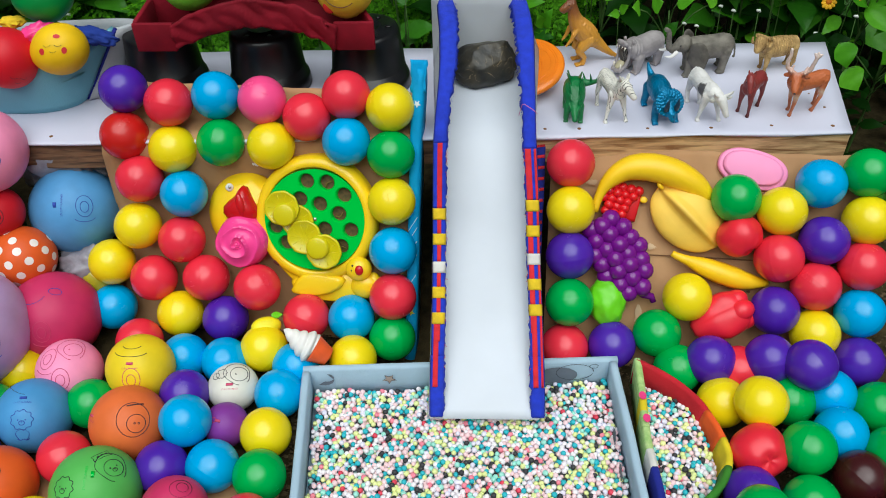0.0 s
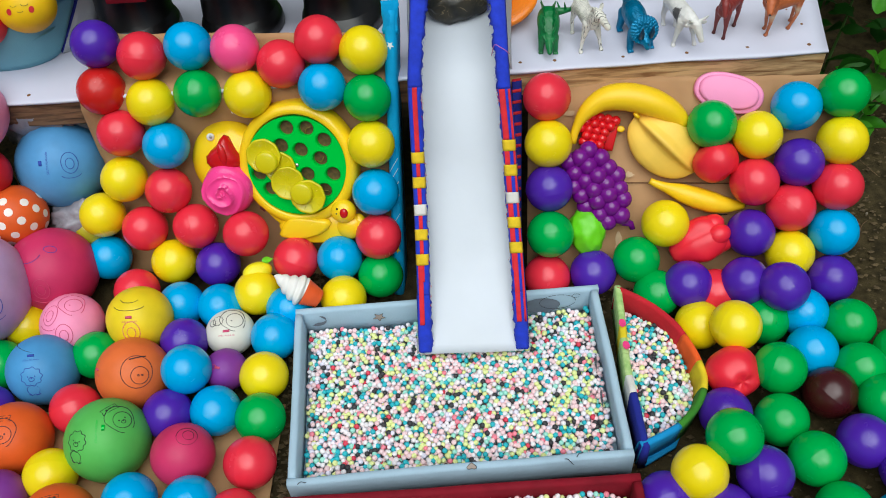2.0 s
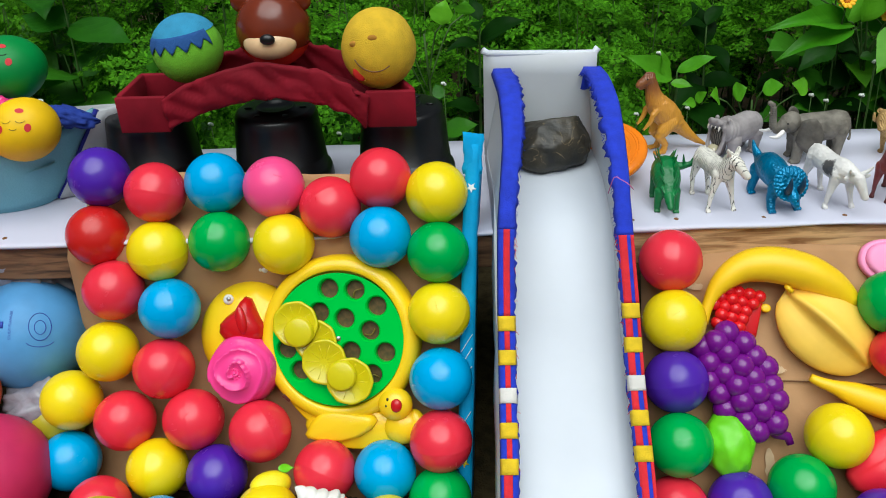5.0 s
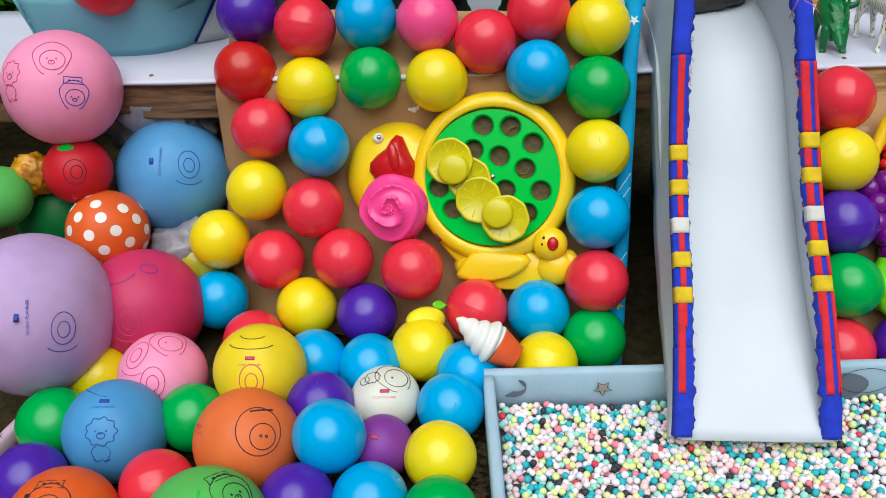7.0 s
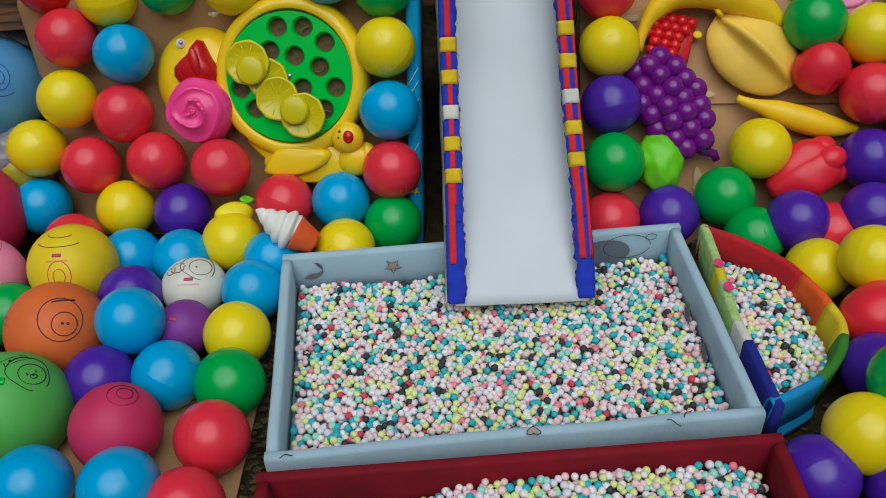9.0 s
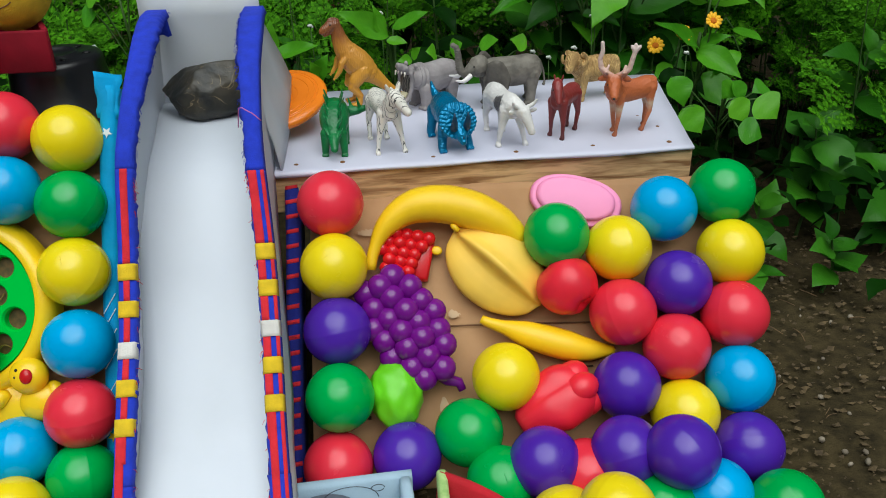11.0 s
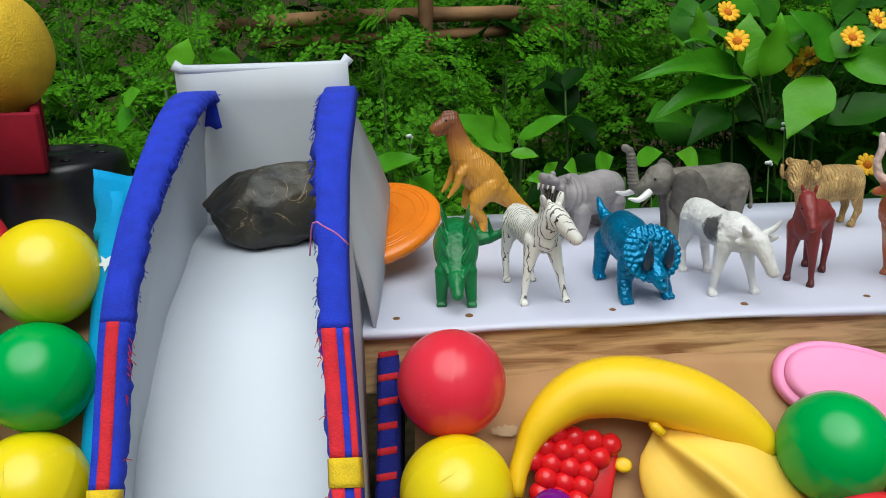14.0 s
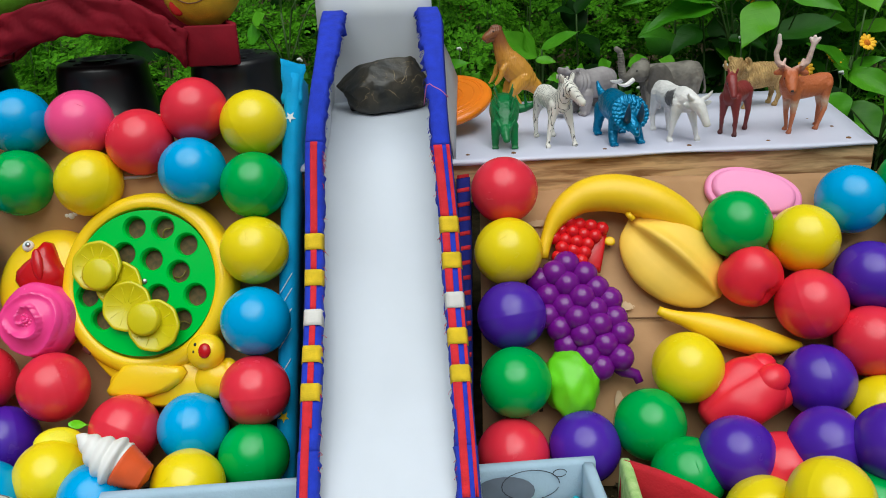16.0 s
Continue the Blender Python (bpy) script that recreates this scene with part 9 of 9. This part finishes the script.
def build_feathery():
    """Fine-leaved undergrowth: many feather-cut fronds on thin stalks."""
    rnd = np.random.default_rng(7)
    # one frond: a midrib with side sprays, each carrying small cut leaflets
    base_v, base_t = [], []

    def leaflet(p, d, up, ln, wd):
        side = np.cross(d, up)
        b = len(base_v)
        base_v.extend([p, p + d * ln * 0.5 + side * wd, p + d * ln, p + d * ln * 0.5 - side * wd])
        base_t.extend([(b, b + 1, b + 2), (b, b + 2, b + 3)])

    fronds = []
    up = np.array([0, 0, 1.0])
    for variant in range(5):
        base_v, base_t = [], []
        pairs = 5
        for i in range(pairs):
            t = 0.26 + 0.66 * i / (pairs - 1)
            p = np.array([t, 0, 0.20 * math.sin(2.2 * t)])
            reach = 0.36 * (1 - 0.72 * (t - 0.26)) * rnd.uniform(0.85, 1.15)
            for s in (-1, 1):
                d = np.array([0.60, s * 0.80, rnd.normal(0.10, 0.14)])
                d /= np.linalg.norm(d)
                leaflet(p, d, up, reach, 0.006)
                for along, fan in ((0.40, 0.85), (0.72, 0.7), (1.0, 0.0)):
                    q = p + d * reach * along
                    for e in ((-1, 1) if fan else (0,)):
                        way = d + e * fan * np.cross(up, d) + rnd.normal(0, 0.16, 3)
                        way /= np.linalg.norm(way)
                        for lobe in (-0.62, 0, 0.62):
                            lw = way + lobe * np.cross(up, way) + rnd.normal(0, 0.10, 3)
                            leaflet(q + way * 0.03, lw / np.linalg.norm(lw), up, (0.115 if lobe == 0 else 0.085) * rnd.uniform(0.8, 1.2), 0.024)
        for lobe in (-0.6, -0.25, 0.25, 0.6):
            lw = np.array([1.0, lobe, 0])
            leaflet(np.array([0.94, 0, 0.18]), lw / np.linalg.norm(lw), up, 0.12, 0.024)
        for i in range(5):
            leaflet(np.array([i / 5, 0, 0.20 * math.sin(2.2 * i / 5)]), np.array([1.0, 0, 0.05]), up, 0.22, 0.007)
        fronds.append((np.array(base_v), np.array(base_t)))
    verts, tris, count = [], [], 0
    sv, st, sc = [], [], 0
    for n in range(400):
        x, y = rnd.uniform(-1.15, 1.5), 1.36 + abs(rnd.normal(0, 0.30)) + rnd.uniform(0, 0.25)
        if x > 0.70 and rnd.random() < 0.5:
            y = rnd.uniform(1.30, 1.9)
        if 0.42 < x < 0.95 and y < 1.62:
            y += 0.3
        if -0.05 < x < 0.46 and y < 1.66 and rnd.random() < 0.75:
            y += 0.34
        h = rnd.uniform(0.16, 0.40) + 0.24 * min(1, max(0, (y - 1.36) / 0.5))
        if -0.02 < x < 0.36 and y < 1.78:
            h = min(h, 0.40)
        top = np.array([x + rnd.normal(0, 0.03), y + rnd.normal(0, 0.03), FLOOR + h])
        root_p = np.array([x, y, FLOOR - 0.01])
        m = 8
        for k in range(m):
            f = 0.45 + 0.55 * (k + rnd.random()) / m
            p = root_p + (top - root_p) * f
            fv, ft = fronds[rnd.integers(5)]
            size = rnd.uniform(0.055, 0.10)
            up_n = np.array([rnd.normal(0, 0.45), -0.40 + rnd.normal(0, 0.45), 0.72])
            up_n /= np.linalg.norm(up_n)
            way = np.array([rnd.normal(0, 1.0), -0.5 + rnd.normal(0, 0.6), 0.25 + rnd.normal(0, 0.5)])
            way -= up_n * way.dot(up_n)
            way /= np.linalg.norm(way)
            rot = np.stack([way, np.cross(up_n, way), up_n], 1)
            verts.append(fv * size @ rot.T + p)
            tris.append(ft + count)
            count += len(fv)
        # stalk as a thin three-sided prism
        ring = np.array([[math.cos(q), math.sin(q), 0] for q in (0, 2.09, 4.19)])
        sv.append(np.concatenate([root_p + ring * 0.0022, top + ring * 0.001]))
        st.append(np.array([(0, 1, 4), (0, 4, 3), (1, 2, 5), (1, 5, 4), (2, 0, 3), (2, 3, 5)]) + sc)
        sc += 6
    ob = new("feathery_undergrowth", arrays("feathery_undergrowth", np.concatenate(verts), np.concatenate(tris), M_FERN, False))
    tagged(ob, "dense feathery green undergrowth behind the bench", "undergrowth", kind="stuff")
    ob = new("undergrowth_stalks", arrays("undergrowth_stalks", np.concatenate(sv), np.concatenate(st), M_STALK, False))
    tagged(ob, "thin green stalks of the undergrowth", "undergrowth", kind="stuff")


build_feathery()


def build_back_leaves():
    """Thick mass of leaves behind, their green darkened to stand for deep shade."""
    rnd = np.random.default_rng(9)
    rows = leaf_grid(1.0, 0.5, 0.2, 0.4, 4)
    lv = np.array([p for r in rows for p in r])
    lt = np.array([(5 * i + j, 5 * (i + 1) + j, 5 * (i + 1) + j + 1, 5 * i + j + 1) for i in range(4) for j in range(4)])
    verts, tris, count = [], [], 0
    for n in range(6400):
        x, y = rnd.uniform(-1.7, 2.2), rnd.uniform(1.62, 2.7)
        # Rear leaves climb out of view, added to keep sky light off the gaps.
        z = FLOOR + rnd.uniform(0.0, 0.16 + 1.3 * max(0, min(1, (y - 1.62) / 0.8)))
        if n % 9 == 0 and x > 0.7:
            x, y, z = rnd.uniform(0.68, 1.6), rnd.uniform(1.12, 1.6), FLOOR + rnd.uniform(0.0, 0.16)
        size = rnd.uniform(0.03, 0.075)
        q = Euler((rnd.uniform(-0.7, 0.7), rnd.uniform(-0.9, 0.5), rnd.uniform(0, 6.28))).to_matrix()
        verts.append(lv * size @ np.array(q).T + (x, y, z))
        tris.append(lt + count)
        count += len(lv)
    ob = new("shaded_leaves", arrays("shaded_leaves", np.concatenate(verts), np.concatenate(tris), M_LEAF_SHADE))
    tagged(ob, "thick mass of hedge leaves in green darkened for deep shade", "hedge", kind="stuff")


build_back_leaves()
for k, (x, y, zt, n, s, mesh) in enumerate([
        (0.15, 1.47, 0.445, 10, 0.07, None), (0.40, 1.40, 0.40, 8, 0.06, None),
        (-0.20, 1.42, 0.44, 10, 0.06, None), (-0.33, 1.40, 0.47, 10, 0.065, None), (-0.06, 1.43, 0.45, 10, 0.07, None), (-0.41, 1.45, 0.44, 10, 0.07, None), (-0.50, 1.44, 0.50, 10, 0.08, None),
        (-0.64, 1.50, 0.60, 12, 0.11, None), (-0.76, 1.46, 0.58, 12, 0.11, None), (-0.86, 1.42, 0.56, 12, 0.12, None), (-0.70, 1.56, 0.63, 12, 0.11, None), (-0.95, 1.52, 0.62, 12, 0.12, None),
        (0.90, 1.32, 0.34, 12, 0.085, None), (0.78, 1.22, 0.27, 8, 0.07, None),
        (1.00, 1.25, 0.30, 10, 0.09, None), (0.74, 1.14, 0.23, 8, 0.055, None), (0.86, 1.16, 0.24, 8, 0.06, None), (1.02, 1.42, 0.42, 12, 0.10, None), (1.15, 1.36, 0.38, 12, 0.10, None),
        (0.66, 1.34, 0.42, 10, 0.075, LEAVES_SHADE), (-1.05, 1.40, 0.50, 12, 0.11, None), (0.0, 1.50, 0.55, 12, 0.075, LEAVES_SHADE), (0.36, 1.55, 0.52, 12, 0.08, LEAVES_SHADE), (-0.28, 1.52, 0.52, 12, 0.08, LEAVES_SHADE)]):
    broad_plant(x, y, zt, n, s, 40 + k, meshes=mesh)


def build_flower(ob, o, at, rnd):
    tip = Vector(at) - o
    bm = bmesh.new()
    tube(bm, spline([(tip.x * 0.8, tip.y * 0.7 + 0.02, tip.z - 0.12), (tip.x * 0.97, tip.y + 0.012, tip.z - 0.05), tip], 8), 0.0013, 6)
    part("flower_stalk", bm, M_STALK, ob)
    face = Vector((rnd.uniform(-0.3, 0.3), -0.7, 0.55)).to_track_quat("Z", "Y").to_matrix().to_4x4()
    face.translation = tip
    eye = lathe([(0, 0.0035), (0.003, 0.003), (0.0055, 0.001), (0.0055, -0.002), (0, -0.003)], 14)
    fl = part("flower", eye, M_FLOWER_EYE, ob, "yellow daisy flower", m=face)
    for k in range(11):
        q = 2 * math.pi * k / 11 + rnd.uniform(-0.08, 0.08)
        ln = rnd.uniform(0.0085, 0.0105)
        pet = sheet([[Vector((0.004 + ln * t, s * 0.0036 * math.sin(math.pi * (0.25 + 0.6 * t)), 0.001 + 0.002 * t - 0.001 * abs(s))) for s in (-1, 0, 1)] for t in (0, 0.35, 0.7, 1)], 0.0004)
        part("petal", pet, M_PETAL, fl, m=Matrix.Rotation(q, 4, "Z"))


def build_flower_plant():
    rnd = random.Random(77)
    o = Vector((0.66, 1.58, FLOOR - 0.01))
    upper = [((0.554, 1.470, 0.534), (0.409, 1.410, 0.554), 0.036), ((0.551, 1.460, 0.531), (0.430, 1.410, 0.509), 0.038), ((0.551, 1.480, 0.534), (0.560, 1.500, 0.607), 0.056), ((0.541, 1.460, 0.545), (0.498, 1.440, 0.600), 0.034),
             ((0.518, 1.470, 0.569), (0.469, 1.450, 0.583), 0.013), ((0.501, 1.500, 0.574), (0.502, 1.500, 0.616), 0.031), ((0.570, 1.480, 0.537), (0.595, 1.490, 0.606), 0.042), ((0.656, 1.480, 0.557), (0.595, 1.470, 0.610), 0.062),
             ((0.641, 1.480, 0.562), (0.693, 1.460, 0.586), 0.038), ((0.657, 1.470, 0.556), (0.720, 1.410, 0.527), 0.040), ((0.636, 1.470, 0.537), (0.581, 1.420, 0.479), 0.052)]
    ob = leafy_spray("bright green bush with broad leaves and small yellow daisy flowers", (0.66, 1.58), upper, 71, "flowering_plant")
    for at in ((0.524, 1.47, 0.609), (0.526, 1.44, 0.58), (0.691, 1.47, 0.595), (0.66, 1.46, 0.578), (0.628, 1.49, 0.556), (0.619, 1.50, 0.542), (0.76, 1.47, 0.60)):
        build_flower(ob, o, at, rnd)
    # Inner leaves take the darker green in place of real shade.
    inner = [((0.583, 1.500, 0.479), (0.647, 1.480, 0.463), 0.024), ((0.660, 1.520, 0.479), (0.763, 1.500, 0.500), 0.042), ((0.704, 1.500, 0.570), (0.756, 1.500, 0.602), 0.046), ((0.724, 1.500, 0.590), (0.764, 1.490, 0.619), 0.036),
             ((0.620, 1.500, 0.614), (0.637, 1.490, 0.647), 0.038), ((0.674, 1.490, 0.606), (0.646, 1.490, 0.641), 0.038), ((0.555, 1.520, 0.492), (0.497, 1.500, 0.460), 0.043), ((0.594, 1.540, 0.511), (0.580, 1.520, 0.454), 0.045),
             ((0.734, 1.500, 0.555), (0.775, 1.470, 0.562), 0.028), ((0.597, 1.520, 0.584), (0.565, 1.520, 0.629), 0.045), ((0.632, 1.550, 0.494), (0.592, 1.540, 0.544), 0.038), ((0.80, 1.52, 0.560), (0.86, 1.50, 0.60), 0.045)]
    leafy_spray("inner growth of the broad-leaved bush in a shade-darkened green", (0.68, 1.62), inner, 72, "broadleaf_plant", LEAVES)
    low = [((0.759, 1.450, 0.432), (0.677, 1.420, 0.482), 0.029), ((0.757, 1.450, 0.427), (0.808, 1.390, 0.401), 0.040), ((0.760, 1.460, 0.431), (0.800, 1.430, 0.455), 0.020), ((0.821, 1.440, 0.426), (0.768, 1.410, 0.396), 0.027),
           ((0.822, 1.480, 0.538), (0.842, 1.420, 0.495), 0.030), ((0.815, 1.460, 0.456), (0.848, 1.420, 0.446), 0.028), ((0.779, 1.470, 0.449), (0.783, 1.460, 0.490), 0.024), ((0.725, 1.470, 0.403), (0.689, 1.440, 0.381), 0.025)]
    o = Vector((0.74, 1.46, FLOOR - 0.01))
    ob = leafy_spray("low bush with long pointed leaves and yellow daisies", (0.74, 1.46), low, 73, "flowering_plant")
    for at in ((0.773, 1.44, 0.474), (0.732, 1.45, 0.455), (0.694, 1.46, 0.435)):
        build_flower(ob, o, at, rnd)
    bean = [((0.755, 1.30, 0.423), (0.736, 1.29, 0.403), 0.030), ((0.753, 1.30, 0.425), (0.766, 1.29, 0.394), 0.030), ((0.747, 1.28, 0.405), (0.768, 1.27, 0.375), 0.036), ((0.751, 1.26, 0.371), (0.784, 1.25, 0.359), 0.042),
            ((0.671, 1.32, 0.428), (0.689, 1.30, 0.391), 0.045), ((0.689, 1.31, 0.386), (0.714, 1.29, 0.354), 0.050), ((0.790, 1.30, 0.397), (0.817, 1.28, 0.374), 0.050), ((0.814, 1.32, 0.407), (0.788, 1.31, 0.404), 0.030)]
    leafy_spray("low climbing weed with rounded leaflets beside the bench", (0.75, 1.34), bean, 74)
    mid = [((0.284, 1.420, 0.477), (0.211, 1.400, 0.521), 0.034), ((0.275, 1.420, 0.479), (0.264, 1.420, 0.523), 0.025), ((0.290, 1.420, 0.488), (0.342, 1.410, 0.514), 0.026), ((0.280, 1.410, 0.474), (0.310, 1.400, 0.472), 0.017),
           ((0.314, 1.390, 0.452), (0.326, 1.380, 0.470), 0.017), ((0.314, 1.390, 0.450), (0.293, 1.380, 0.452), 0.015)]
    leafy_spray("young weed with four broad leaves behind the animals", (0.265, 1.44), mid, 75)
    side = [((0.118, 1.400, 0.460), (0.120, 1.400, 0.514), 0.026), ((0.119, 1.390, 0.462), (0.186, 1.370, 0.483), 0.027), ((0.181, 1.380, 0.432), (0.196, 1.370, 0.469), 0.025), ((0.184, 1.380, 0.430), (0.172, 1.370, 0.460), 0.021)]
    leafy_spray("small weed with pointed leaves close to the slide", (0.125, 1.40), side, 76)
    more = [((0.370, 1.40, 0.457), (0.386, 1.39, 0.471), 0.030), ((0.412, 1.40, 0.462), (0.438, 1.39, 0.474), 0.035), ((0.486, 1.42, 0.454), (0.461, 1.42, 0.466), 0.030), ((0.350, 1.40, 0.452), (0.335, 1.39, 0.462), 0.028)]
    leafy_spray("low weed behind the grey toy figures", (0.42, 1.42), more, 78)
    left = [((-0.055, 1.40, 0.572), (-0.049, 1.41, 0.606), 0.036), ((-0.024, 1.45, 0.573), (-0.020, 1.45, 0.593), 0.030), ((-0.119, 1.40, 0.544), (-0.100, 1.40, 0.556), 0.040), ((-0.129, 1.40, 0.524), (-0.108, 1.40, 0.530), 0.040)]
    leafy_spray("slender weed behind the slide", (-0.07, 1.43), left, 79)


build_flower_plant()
for k, (x, y, zt, n, size, mesh) in enumerate([(0.52, 1.57, 0.60, 12, 0.085, LEAVES), (0.60, 1.55, 0.64, 12, 0.095, LEAVES_LIT), (0.71, 1.57, 0.65, 14, 0.10, LEAVES), (0.80, 1.55, 0.60, 12, 0.095, LEAVES_LIT), (0.66, 1.53, 0.50, 12, 0.085, LEAVES), (0.56, 1.53, 0.47, 10, 0.075, LEAVES_SHADE), (0.76, 1.53, 0.45, 10, 0.08, LEAVES_SHADE)]):
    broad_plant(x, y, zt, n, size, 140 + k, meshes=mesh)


def build_white_flowers():
    rnd = random.Random(4)
    ob = None
    for k in range(34):
        x, y = rnd.uniform(-0.75, 0.72), rnd.uniform(1.36, 1.5)
        z = rnd.uniform(0.40, 0.50)
        bm = bmesh.new()
        tube(bm, spline([(0, 0, FLOOR - z), (0.005, 0, (FLOOR - z) / 2), (0, 0, 0)], 6), 0.0008, 5)
        fl = thing("white_wildflower", bm, M_STALK, "thin-stemmed weed with a tiny white flower head", "wildflower", "white wildflowers", m=pose(x, y, z))
        hd = bmesh.new()
        for q in range(6):
            blob(hd, (0.0022 * math.cos(q), 0.0022 * math.sin(q), 0.0005 * q), (0.0022, 0.0022, 0.0022), (0, 0, 0), 8, 6)
        part("flower_head", hd, M_FLOWER_WHITE, fl, "tiny white flower head")


build_white_flowers()


def build_fence():
    ob = root("bamboo_fence", "weathered bamboo poles of a low fence inside the hedge", "fence")
    for pts, r in (([(-0.12, 1.80, 0.596), (0.1, 1.79, 0.604), (0.40, 1.80, 0.600)], 0.011), ([(-0.05, 1.81, 0.570), (0.2, 1.80, 0.574), (0.42, 1.81, 0.578)], 0.008), ([(0.196, 1.775, 0.16), (0.193, 1.775, 0.45), (0.199, 1.78, 0.72)], 0.010)):
        bm = bmesh.new()
        line = spline(pts, 30)
        tube(bm, line, [r * (1.12 if k % 6 == 0 else 1) for k in range(30)], 10)
        part("pole", bm, M_WOOD, ob)


build_fence()
